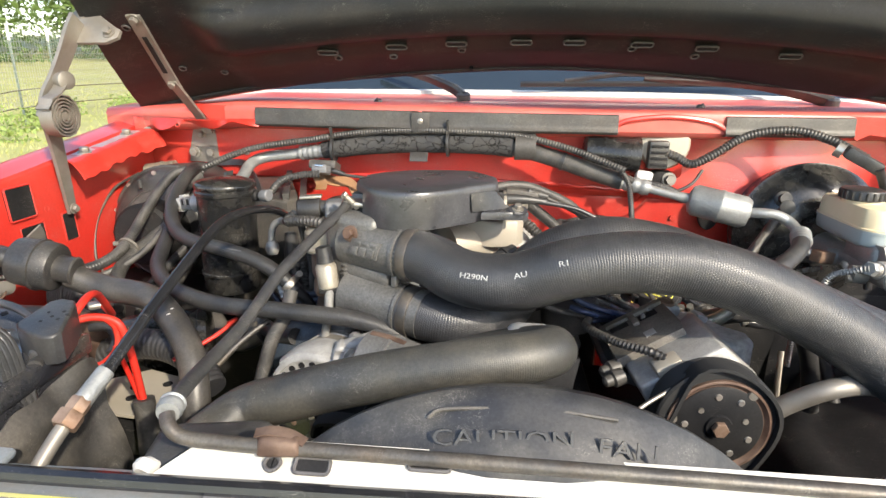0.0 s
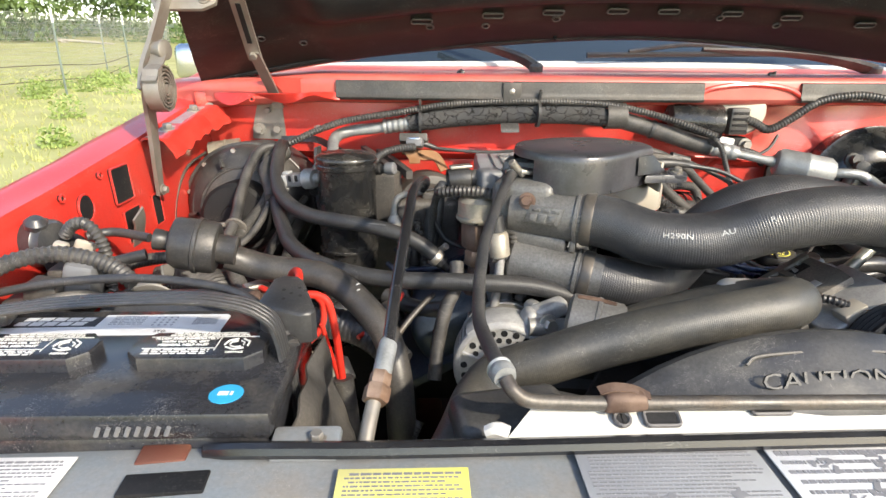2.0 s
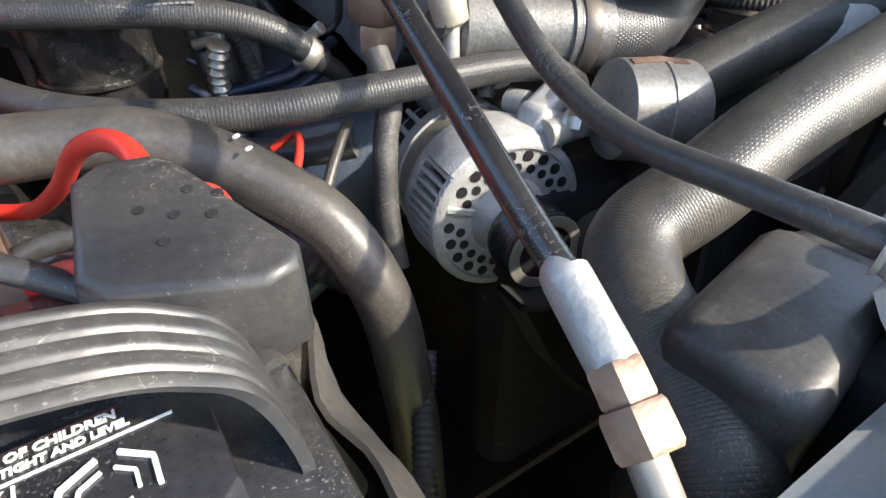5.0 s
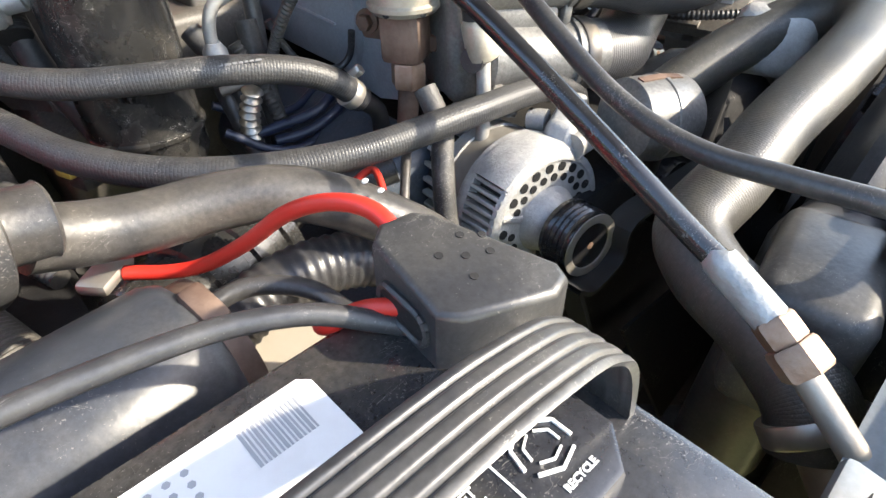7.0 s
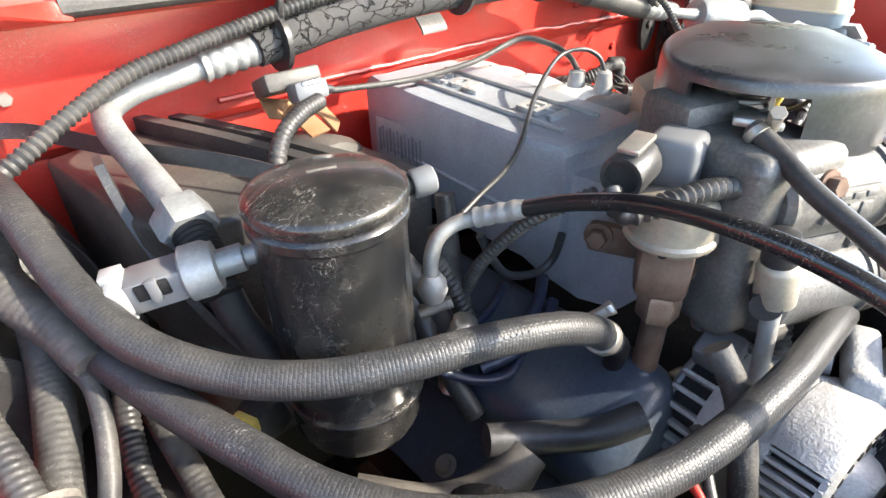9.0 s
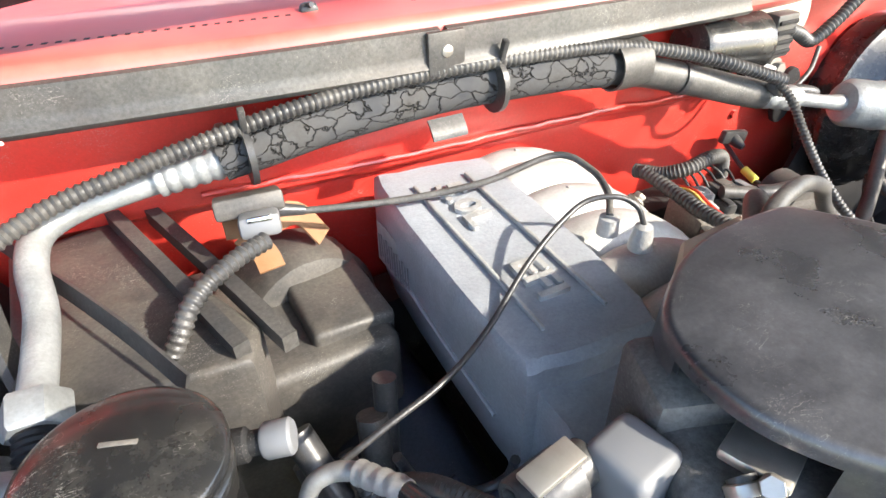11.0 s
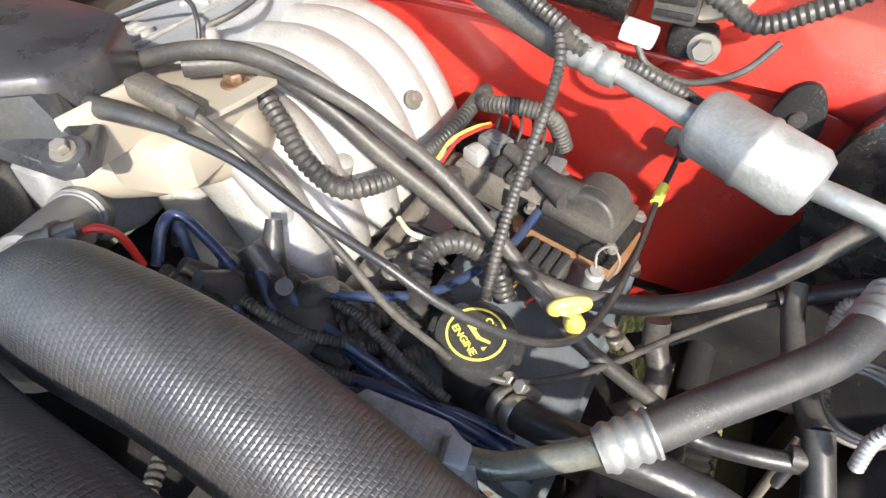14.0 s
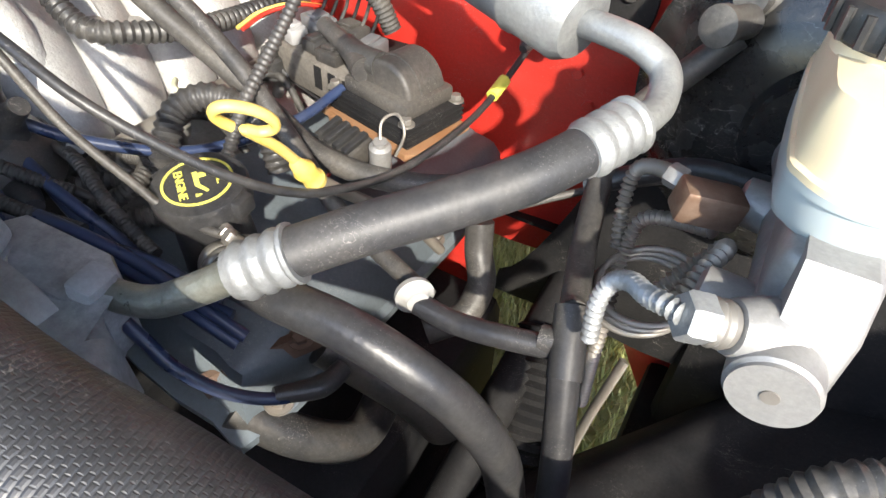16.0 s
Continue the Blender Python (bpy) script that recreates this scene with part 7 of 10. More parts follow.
part("outlet", lathe(bmesh.new(), c + d * 0.048, d, [(0, 0.0175), (0.022, 0.0175), (0.024, 0.0185), (0.026, 0.0165)], 22), RUBBER_BROWN, dv)
part("mount", flatbar([c + Vector((0.0, -0.022, -0.02)), c + Vector((-0.001, -0.026, -0.034)), c + Vector((-0.012, -0.03, -0.04)), c + Vector((-0.032, -0.028, -0.041)), c + Vector((-0.044, -0.026, -0.05)), c + Vector((-0.046, -0.026, -0.075))], 0.02, 0.003, (0.2, 1, 0.1)), DULLSTEEL, dv, "bent steel mounting bracket with rust")
bolt("bolt", c + Vector((-0.004, -0.03, -0.036)), (-0.2, -0.6, 0.7), 0.005, dv, RUST)
tk = thing("vapour_tank", (-0.66, 0.6, 0.92), "dark blue-grey cylindrical tank with a dusty face", "tank")
a, b = Vector((-0.765, 0.592, 0.945)), Vector((-0.607, 0.612, 0.94))
d = (b - a).length
part("drum", lathe(bmesh.new(), a, b - a, [(0, 0.03), (0.004, 0.046), (0.01, 0.05), (d - 0.01, 0.05), (d - 0.003, 0.047), (d, 0.042), (d + 0.001, 0.03)], 40), TANK, tk)
part("strap_clamp", lathe(bmesh.new(), b - (b - a).normalized() * 0.004, b - a, [(0, 0.042), (0, 0.0435), (0.014, 0.0435), (0.014, 0.042)], 36), RUST, tk, "rusty worm clamp")
# The tank's hole is a black disc in place of its inner shade.
part("vent_hole", lathe(bmesh.new(), a.lerp(b, 0.55) + Vector((0, -0.012, 0.0482)), (0, -0.25, 1), [(0, 0.004), (0.0012, 0.004)], 14), DARK, tk, "small black disc painted as a shaded hole")
part("drain_nipple", sweep(bmesh.new(), [a + Vector((0.012, -0.036, 0.03)), a + Vector((0.004, -0.05, 0.045)), a + Vector((0.001, -0.06, 0.03))], 0.007, 12, 4), WHITE, tk, "off-white plastic nipple")
part("clamp_screw", rbox(bmesh.new(), b + Vector((0.005, -0.012, 0.043)), (0.014, 0.026, 0.012), (20, 0, 10), 0.004), RUST, tk)
br = thing("bracket", (-0.53, 0.6, 0.86), "stained tan metal bracket with round holes", "bracket")
part("plate", prism(bmesh.new(), [(-0.605, 0.575), (-0.52, 0.565), (-0.495, 0.61), (-0.51, 0.655), (-0.56, 0.67), (-0.6, 0.64)], 0.876, 0.88), BEIGE, br)
# Bracket holes are not cut; black discs give their shade.
for q in ((-0.518, 0.636), (-0.555, 0.625), (-0.545, 0.6)):
    part("hole", lathe(bmesh.new(), (*q, 0.88), (0, 0, 1), [(0, 0.006), (0.0012, 0.006)], 16), DARK, br)
part("leg", rbox(bmesh.new(), (-0.55, 0.62, 0.84), (0.06, 0.06, 0.075), (0, 0, 0), 0.005), DARK, br)
# solenoids on the left apron
so = thing("relay_bank", (-0.8, 0.6, 0.98), "black relay bank with plugs on the inner fender", "relay")
part("base", rbox(bmesh.new(), (-0.815, 0.6, 0.985), (0.05, 0.12, 0.05), (0, 0, 4), 0.006), PLASTIC, so)
for k in range(3):
    part("relay", rbox(bmesh.new(), (-0.8, 0.56 + 0.04 * k, 1.01), (0.032, 0.03, 0.03), (0, 10, 4), 0.004), PLASTIC_DUSTY, so)
part("solenoid", lathe(bmesh.new(), (-0.84, 0.68, 1.02), (0.3, -1, 0), [(0, 0.018), (0.05, 0.018), (0.052, 0.012), (0.07, 0.01)], 18), DARK, so)
tube("wire_loom", [(-0.84, 0.5, 1.02), (-0.83, 0.54, 1.045), (-0.79, 0.57, 1.05), (-0.745, 0.58, 1.035), (-0.715, 0.57, 1.018)], 0.0085, LOOM, None, "ribbed loom arching to the relays", "wire loom", rib=(0.006, 0.0008))
sd = Vector((0.93, -0.3, 0.12)).normalized()
sc_ = Vector((-0.885, 0.648, 1.035))
servo = part("servo", lathe(bmesh.new(), sc_, sd, [(0, 0.02), (0, 0.035), (0.003, 0.037), (0.008, 0.037), (0.01, 0.031), (0.03, 0.0295), (0.032, 0.0275), (0.058, 0.0265), (0.06, 0.024), (0.066, 0.022), (0.067, 0.01)], 36), STRAPM, so, "black vacuum servo with a screwed flange")
ax_ = axes(sd)
for k in range(6):
    a = radians(60 * k + 15)
    q_ = sc_ + sd * 0.0075 + (ax_[1] * math.cos(a) + ax_[2] * math.sin(a)) * 0.0335
    part("screw", lathe(bmesh.new(), q_, sd, [(0, 0.003), (0.002, 0.0028), (0.0025, 0.0015)], 10), ALU, servo, "pale screw")
    q_ = sc_ + sd * 0.02 + (ax_[1] * math.cos(a + 0.5) + ax_[2] * math.sin(a + 0.5)) * 0.031
    part("rib", rbox(bmesh.new(), q_, (0.026, 0.004, 0.004), (0, -7, -18), 0.001), STRAPM, servo)
part("port", lathe(bmesh.new(), sc_ + sd * 0.05 + Vector((0, -0.01, 0.022)), (0.3, -0.3, 1), [(0, 0.011), (0.006, 0.0115), (0.009, 0.009), (0.012, 0.0055)], 20), STRAPM, so)
part("torn_tag", rbox(bmesh.new(), (-0.795, 0.63, 1.035), (0.022, 0.006, 0.02), (10, 25, 30), 0.003), BEIGE, so, "pale torn tag")
part("ribbed_elbow", sweep(bmesh.new(), [(-0.815, 0.632, 1.05), (-0.8, 0.627, 1.064), (-0.783, 0.622, 1.066), (-0.77, 0.62, 1.05), (-0.764, 0.618, 1.02), (-0.765, 0.615, 0.99)], 0.0062, 14, 8, rib=(0.0052, 0.0009)), LOOM, so)
part("plug", rbox(bmesh.new(), (-0.775, 0.585, 1.015), (0.03, 0.045, 0.05), (0, 14, 8), 0.007), GREYPLASTIC, so, "grey connector plug")
part("clip", rbox(bmesh.new(), (-0.802, 0.6, 1.045), (0.014, 0.012, 0.016), (0, 20, 8), 0.003), BEIGE, so)
tube("cable", [(-0.855, 0.6, 0.99), (-0.83, 0.62, 1.0), (-0.79, 0.66, 1.005), (-0.75, 0.675, 1.012)], 0.007, RUBBER, None, "black rubber cable to the diverter valve", "cable")
tube("cable", [(-0.84, 0.5, 1.0), (-0.8, 0.52, 1.012), (-0.76, 0.545, 1.015), (-0.73, 0.56, 1.0)], 0.005, RUBBER_OLD, None, "dusty black cable beside the relays", "cable")
sd_ = sweep(bmesh.new(), [(-0.77, 0.63, 0.965), (-0.745, 0.615, 0.985), (-0.72, 0.618, 0.99), (-0.7, 0.625, 0.975)], 0.012, 10, 5, flat=0.3)
tagged(part("tank_bracket", sd_, DULLSTEEL), "folded dull steel bracket over the tank", "bracket")
tube("cable", [(-0.84, 0.535, 1.02), (-0.78, 0.54, 1.03), (-0.7, 0.545, 1.033), (-0.63, 0.54, 1.028), (-0.59, 0.528, 1.022), (-0.565, 0.512, 1.012), (-0.55, 0.5, 1.005)], 0.0044, RUBBER, None, "smooth black cable behind the battery", "cable")
tube("cable", [(-0.845, 0.72, 1.02), (-0.82, 0.74, 1.02), (-0.77, 0.73, 1.015)], 0.006, RUBBER, None, "short black cable to the valve", "cable")
part("hook", flatbar([(-0.85, 0.85, 0.96), (-0.835, 0.84, 1.0), (-0.83, 0.83, 1.02)], 0.03, 0.003, (0, 1, 0)), DULLSTEEL, None)
tagged(bpy.data.objects["hook"], "bent dull steel bracket on the inner fender", "bracket")

# ---- throttle body and cover ----
tb = thing("throttle_body", (-0.24, 0.74, 0.9), "cast aluminium throttle body with two duct inlets", "throttle body")
part("housing", rbox(bmesh.new(), (-0.275, 0.742, 1.025), (0.08, 0.09, 0.14), (0, 0, -20), 0.012, 3), TBM, tb)
part("base_flange", rbox(bmesh.new(), (-0.275, 0.79, 1.03), (0.05, 0.05, 0.16), (0, 0, -20), 0.008), TBM, tb)
for q, dd, rr in (((-0.298, 0.7265, 1.0565), (0.9, -0.39, -0.045), 0.0315), ((-0.298, 0.7125, 0.99), (0.91, -0.36, -0.1), 0.0305)):
    part("inlet", lathe(bmesh.new(), q, dd, [(0, 0.006), (0.0, rr - 0.004), (0.004, rr + 0.0005), (0.084, rr + 0.0005), (0.0845, rr + 0.0028), (0.0885, rr + 0.0028), (0.089, rr), (0.118, rr), (0.118, rr - 0.006)], 40), TBM, tb)
part("inlet_web", rbox(bmesh.new(), (-0.262, 0.706, 1.021), (0.07, 0.036, 0.02), (0, 4, -23), 0.005), TBM, tb)
part("inlet_lug", rbox(bmesh.new(), (-0.2265, 0.679, 1.0205), (0.008, 0.014, 0.016), (0, 4, -23), 0.002), TBM, tb)
pc_ = Vector((-0.2535, 0.7072, 1.0545))
px_ = Vector((0.9, -0.39, -0.045)).normalized()
pn_ = Vector((-0.42, -0.9, 0.16))
pn_ = (pn_ - px_ * px_.dot(pn_)).normalized()
m = Matrix((px_, pn_.cross(px_), pn_)).transposed().to_4x4()
m.translation = pc_ + pn_ * 0.0325
cast = part("cast_plate", prism(bmesh.new(), [(-0.023, -0.011), (0.019, -0.011), (0.024, 0.011), (-0.018, 0.011)], -0.004, 0.0012, m, 0.0006), TBM, tb)
for k in range(3):
    part("raised_mark", prism(bmesh.new(), [(-0.018 + 0.012 * k, -0.0085), (-0.009 + 0.012 * k, -0.0085), (-0.0075 + 0.012 * k, 0.001), (-0.0165 + 0.012 * k, 0.001)], 0, 0.0026, m, 0.0005), TBM, cast)
    part("raised_mark", prism(bmesh.new(), [(-0.014 + 0.012 * k, 0.004), (-0.005 + 0.012 * k, 0.004), (-0.0045 + 0.012 * k, 0.008), (-0.0135 + 0.012 * k, 0.008)], 0, 0.0024, m, 0.0005), TBM, cast)
bolt("bolt", (-0.285, 0.69, 1.075), (-0.3, -0.9, 0.2), 0.007, tb, RUST)
bolt("bolt", (-0.3, 0.69, 0.97), (-0.3, -0.9, 0.2), 0.007, tb)
part("side_port", lathe(bmesh.new(), (-0.3, 0.7, 1.0), (-0.9, -0.3, 0.1), [(0, 0.01), (0.03, 0.01), (0.03, 0.006)], 14), RUBBER, tb)
part("linkage_spring", sweep(bmesh.new(), [(-0.25 + 0.012 * math.cos(k * 0.8), 0.76 + 0.012 * math.sin(k * 0.8), 1.088 + 0.0009 * k) for k in range(24)], 0.0016, 6, 2), STEEL, tb)
part("throttle_lever", rbox(bmesh.new(), (-0.27, 0.745, 1.1), (0.05, 0.03, 0.006), (0, 10, 20), 0.002), STEEL, tb)
tc_ = thing("throttle_cover", (-0.2, 0.76, 1.085), "smudged black plastic cover over the throttle linkage", "cover")
ctl = [(-0.261, 0.824), (-0.233, 0.84), (-0.202, 0.849), (-0.171, 0.851), (-0.146, 0.85), (-0.138, 0.8475), (-0.134, 0.844), (-0.122, 0.829), (-0.111, 0.814), (-0.1065, 0.806), (-0.1045, 0.798), (-0.1035, 0.785), (-0.1035, 0.77), (-0.105, 0.7635), (-0.1085, 0.7585), (-0.122, 0.746), (-0.139, 0.7305), (-0.156, 0.715), (-0.17, 0.7035), (-0.183, 0.694), (-0.196, 0.6875), (-0.212, 0.6835), (-0.228, 0.684), (-0.244, 0.689), (-0.26, 0.7), (-0.274, 0.716), (-0.286, 0.737), (-0.291, 0.757), (-0.29, 0.782), (-0.281, 0.806)]


def ring_smooth(o, n=4):
    res = []
    L = len(o)
    for i in range(L):
        a, b, c, d = (Vector(o[(i + j) % L]) for j in (-1, 0, 1, 2))
        for k in range(n):
            t = k / n
            res.append(tuple(0.5 * ((2 * b) + (c - a) * t + (2 * a - 5 * b + 4 * c - d) * t * t + (3 * b - a - 3 * c + d) * t**3)))
    return res


sm = ring_smooth(ctl)
cc = Vector((-0.195, 0.762))
bm = bmesh.new()
lv = []
for f, z in ((1.015, 1.083), (1.008, 1.1), (1.0, 1.1205), (0.994, 1.1252), (0.983, 1.1281), (0.967, 1.1298), (0.94, 1.1306), (0.6, 1.1318), (0.25, 1.1322)):
    lv.append([bm.verts.new((*(cc + (Vector(q) - cc) * f), z)) for q in sm])
n = len(sm)
for a, b in zip(lv, lv[1:]):
    for k in range(n):
        bm.faces.new((a[k], a[(k + 1) % n], b[(k + 1) % n], b[k]))
bm.faces.new(lv[-1])
inner = [bm.verts.new((*(cc + (Vector(q) - cc) * 0.975), 1.083)) for q in sm]
inner2 = [bm.verts.new((*(cc + (Vector(q) - cc) * 0.96), 1.12)) for q in sm]
for k in range(n):
    bm.faces.new((lv[0][(k + 1) % n], lv[0][k], inner[k], inner[(k + 1) % n]))
    bm.faces.new((inner[(k + 1) % n], inner[k], inner2[k], inner2[(k + 1) % n]))
bm.faces.new(inner2[::-1])
doomed = [f for f in bm.faces if f.calc_center_median().x < -0.262 and f.calc_center_median().z < 1.119 and 0.715 < f.calc_center_median().y < 0.79]
bmesh.ops.delete(bm, geom=doomed, context="FACES")
part("shell", bm, COVERM, tc_)
o = [(-0.115, 0.75), (-0.108, 0.774), (-0.088, 0.777), (-0.066, 0.754), (-0.064, 0.742), (-0.072, 0.734), (-0.1, 0.732), (-0.125, 0.73)]
part("mounting_ear", prism(bmesh.new(), o, 1.088, 1.098, None, 0.003), COVERM, tc_)
bm = bmesh.new()
gv = [bm.verts.new(q) for q in ((-0.136, 0.7275, 1.098), (-0.106, 0.7475, 1.098), (-0.087, 0.756, 1.098), (-0.092, 0.772, 1.098), (-0.104, 0.772, 1.098), (-0.138, 0.7265, 1.122), (-0.108, 0.7555, 1.121), (-0.105, 0.768, 1.12))]
for f_ in ((0, 1, 5), (1, 6, 5), (1, 2, 6), (2, 3, 7), (2, 7, 6), (3, 4, 7), (0, 5, 6, 7, 4), (4, 3, 2, 1, 0)):
    bm.faces.new([gv[k] for k in f_])
part("gusset", bm, PLASTIC, tc_, "sloping gusset down to the ear", 20)
part("ear_boss", lathe(bmesh.new(), (-0.078, 0.744, 1.097), (0.1, -0.3, 0.95), [(0, 0.013), (0.003, 0.0125), (0.003, 0.008)], 24), COVERM, tc_)
bolt("bolt", (-0.078, 0.744, 1.1), (0.1, -0.3, 0.95), 0.0052, tc_, DULLSTEEL, "dull washer-head bolt")
# throttle cables and bracket
cb = thing("cable_bracket", (-0.09, 0.82, 1.06), "stained tan cast bracket carrying the throttle cables", "bracket")
part("plate", prism(bmesh.new(), [(-0.2, 0.86), (-0.149, 0.905), (-0.082, 0.91), (-0.073, 0.86), (-0.066, 0.81), (-0.075, 0.795), (-0.11, 0.785), (-0.16, 0.8)], 1.035, 1.072, None, 0.006), BEIGE, cb)
part("wall", flatbar([(-0.068, 0.9, 1.076), (-0.066, 0.86, 1.079), (-0.07, 0.825, 1.08)], 0.016, 0.004, (1, 0, 0)), BEIGE, cb)
part("neck", sweep(bmesh.new(), [(-0.17, 0.8, 1.03), (-0.13, 0.825, 1.035), (-0.1, 0.865, 1.035), (-0.11, 0.9, 1.02)], [0.03, 0.034, 0.034, 0.03], 24, 6), BEIGE, cb, "round cast neck under the bracket")
part("neck_web", sweep(bmesh.new(), [(-0.085, 0.86, 1.03), (-0.055, 0.86, 1.0), (-0.04, 0.862, 0.96)], [0.012, 0.014, 0.01], 14, 5), SILVER, cb)
part("upright", rbox(bmesh.new(), (-0.094, 0.785, 1.09), (0.004, 0.06, 0.04), (0, 0, 0), 0.001), BEIGE, cb)
bolt("bolt", (-0.091, 0.888, 1.072), (0, 0, 1), 0.0075, cb, BRASS)
part("cable_end", sweep(bmesh.new(), [(-0.1, 0.782, 1.104), (-0.07, 0.785, 1.104), (-0.035, 0.79, 1.1)], [0.0075, 0.0065, 0.004], 12, 4), PLASTIC, cb)
part("cable_plug", rbox(bmesh.new(), (-0.07, 0.808, 1.106), (0.045, 0.017, 0.014), (0, 5, -4), 0.003), PLASTIC_DUSTY, cb)
part("cable_boot", sweep(bmesh.new(), [(-0.062, 0.806, 1.11), (-0.035, 0.806, 1.104)], [0.0065, 0.005], 12, 4), PLASTIC, cb)
tube("throttle_cable", [(-0.06, 0.786, 1.103), (-0.001, 0.79, 1.093), (0.035, 0.79, 1.078), (0.068, 0.791, 1.064), (0.102, 0.792, 1.051), (0.131, 0.796, 1.033), (0.155, 0.809, 1.011), (0.179, 0.833, 0.982), (0.198, 0.86, 0.96), (0.21, 0.89, 0.947), (0.218, 0.948, 0.93), (0.222, 1.033, 0.924), (0.222, 1.1, 0.93), (0.228, 1.165, 0.96)], 0.0032, RUBBER, None, "black throttle cable looping to the firewall", "cable", seg=10)
part("yellow_band", sweep(bmesh.new(), [(0.2215, 1.093, 0.929), (0.2225, 1.115, 0.936)], 0.0058, 12, 2), LIME, bpy.data.objects["throttle_cable"], "bright yellow band")
tube("cruise_cable", [(-0.04, 0.805, 1.104), (-0.003, 0.803, 1.088), (0.037, 0.798, 1.066), (0.067, 0.799, 1.035), (0.093, 0.803, 0.998), (0.12, 0.813, 0.965), (0.14, 0.82, 0.945), (0.181, 0.832, 0.935), (0.228, 0.885, 0.918), (0.282, 0.96, 0.91), (0.347, 1.019, 0.924), (0.43, 1.051, 0.95)], 0.003, RUBBER_OLD, None, "grey-black control cable passing under the filler cap", "cable", seg=10)
gm = thing("grommet", (0.232, 1.155, 0.965), "black cable grommet on the firewall", "grommet")
part("plate", rbox(bmesh.new(), (0.232, 1.152, 0.968), (0.05, 0.012, 0.02), (0, 12, 0), 0.005), PLASTIC, gm)
part("boot", lathe(bmesh.new(), (0.23, 1.15, 0.966), (0, -1, -0.3), [(0, 0.009), (0.012, 0.007), (0.02, 0.004)], 14), RUBBER, gm)

# ---- intake plenum ----
pn = thing("intake_plenum", (-0.24, 0.98, 0.9), "grey intake plenum with embossed lettering and curved runners", "intake")
PLO = [(-0.318, 0.885), (-0.302, 0.86), (-0.24, 0.855), (-0.205, 0.875), (-0.2, 1.09), (-0.215, 1.118), (-0.29, 1.128), (-0.315, 1.11)]
bm = bmesh.new()
lv = []
pc = Vector((-0.258, 0.99))
for f, z in ((0.9, 0.94), (0.97, 0.962), (1.0, 0.975), (1.0, 1.04), (0.985, 1.054), (0.94, 1.0595), (0.88, 1.06), (0.84, 1.06)):
    lv.append([bm.verts.new((*(pc + (Vector(q) - pc) * f), z + 0.03 * (q[1] - 0.99))) for q in ring_smooth(PLO, 3)])
n = len(lv[0])
for a, b in zip(lv, lv[1:]):
    for k in range(n):
        bm.faces.new((a[k], a[(k + 1) % n], b[(k + 1) % n], b[k]))
bm.faces.new(lv[-1])
bm.faces.new(lv[0][::-1])
part("plenum_box", bm, CAST_GREY, pn, "grey painted casting")
yz = Matrix(((0, 0, 1, 0), (1, 0, 0, 0), (0, 1, 0, 0), (0, 0, 0, 1)))
part("lower_casting", prism(bmesh.new(), [(1.1, 0.97), (1.0, 0.955), (0.95, 0.95), (0.885, 0.925), (0.84, 0.918), (0.8, 0.928), (0.775, 0.96), (0.772, 1.02), (0.83, 1.035), (1.1, 1.03)], -0.307, -0.2, yz, 0.012, 3), CAST_GREY, pn, "grey lower casting")
part("seam", sweep(bmesh.new(), [(-0.3195, 0.89, 0.985), (-0.32, 1.0, 0.992), (-0.317, 1.11, 0.998)], 0.002, 6, 4), CAST_GREY, pn)
lab = part("paper_label", prism(bmesh.new(), [(0, 0), (0.084, 0), (0.084, 0.044), (0, 0.044)], 0, 0.0006, Matrix.Translation((-0.3195, 1.108, 0.983)) @ Matrix.Rotation(radians(-88), 4, "Z") @ Matrix.Rotation(radians(88), 4, "X")), LABELGREY, pn, "faded printed paper label")
for k in range(12):
    part("label_bar", rbox(bmesh.new(), (-0.3205, 1.1 - 0.006 * k, 1.003 + 0.003 * (k % 2)), (0.0005, 0.0022 if k % 3 else 0.0035, 0.026), (0, 0, 0), 0), PRINT, lab)
top = Matrix.Translation((-0.262, 0.985, 1.061)) @ Matrix.Rotation(radians(1.7), 4, "X") @ Matrix.Rotation(radians(-90), 4, "Z")
lettering("5.0L", top @ Matrix.Translation((-0.055, 0, 0)), 0.034, 0.006, CAST, pn, "raised_letters", "", 0.0008, 1.25)
lettering("EFI", top @ Matrix.Translation((0.055, 0, 0)), 0.034, 0.006, CAST, pn, "raised_letters", "", 0.0008, 1.1)
for s in (-1, 1):
    part("raised_rib", rbox(bmesh.new(), (-0.262 + s * 0.026, 0.985, 1.062), (0.003, 0.2, 0.004), (1.7, 0, 0), 0.001), CAST, pn)
for y in (0.87, 0.925, 0.98, 1.035, 1.09, 1.125):
    back = (y - 0.87) / 0.255
    part("runner", sweep(bmesh.new(), [(-0.25, y, 1.005), (-0.2, y, 1.014), (-0.15, y + 0.006, 1.015), (-0.105, y + 0.006, 1.0), (-0.07, y, 0.972), (-0.044, y - 0.007, 0.938), (-0.03, y - 0.014, 0.905), (-0.025, y - 0.018, 0.87)], [0.03, 0.032, 0.033, 0.033, 0.033, 0.031, 0.029, 0.028], 22, 8), SILVER, pn, "bright cast aluminium runner")
    part("runner_rib", sweep(bmesh.new(), [(-0.15, y + 0.006, 1.0465), (-0.1, y + 0.008, 1.03), (-0.052, y - 0.002, 0.998), (-0.022, y - 0.008, 0.955)], 0.003, 8, 5), SILVER, pn)
    if back < 0.9:
        part("runner", sweep(bmesh.new(), [(-0.2, y, 1.0), (-0.17, y, 0.96), (-0.15, y, 0.9), (-0.14, y, 0.84)], 0.027, 16, 6), SILVER, pn, "cast aluminium runner")
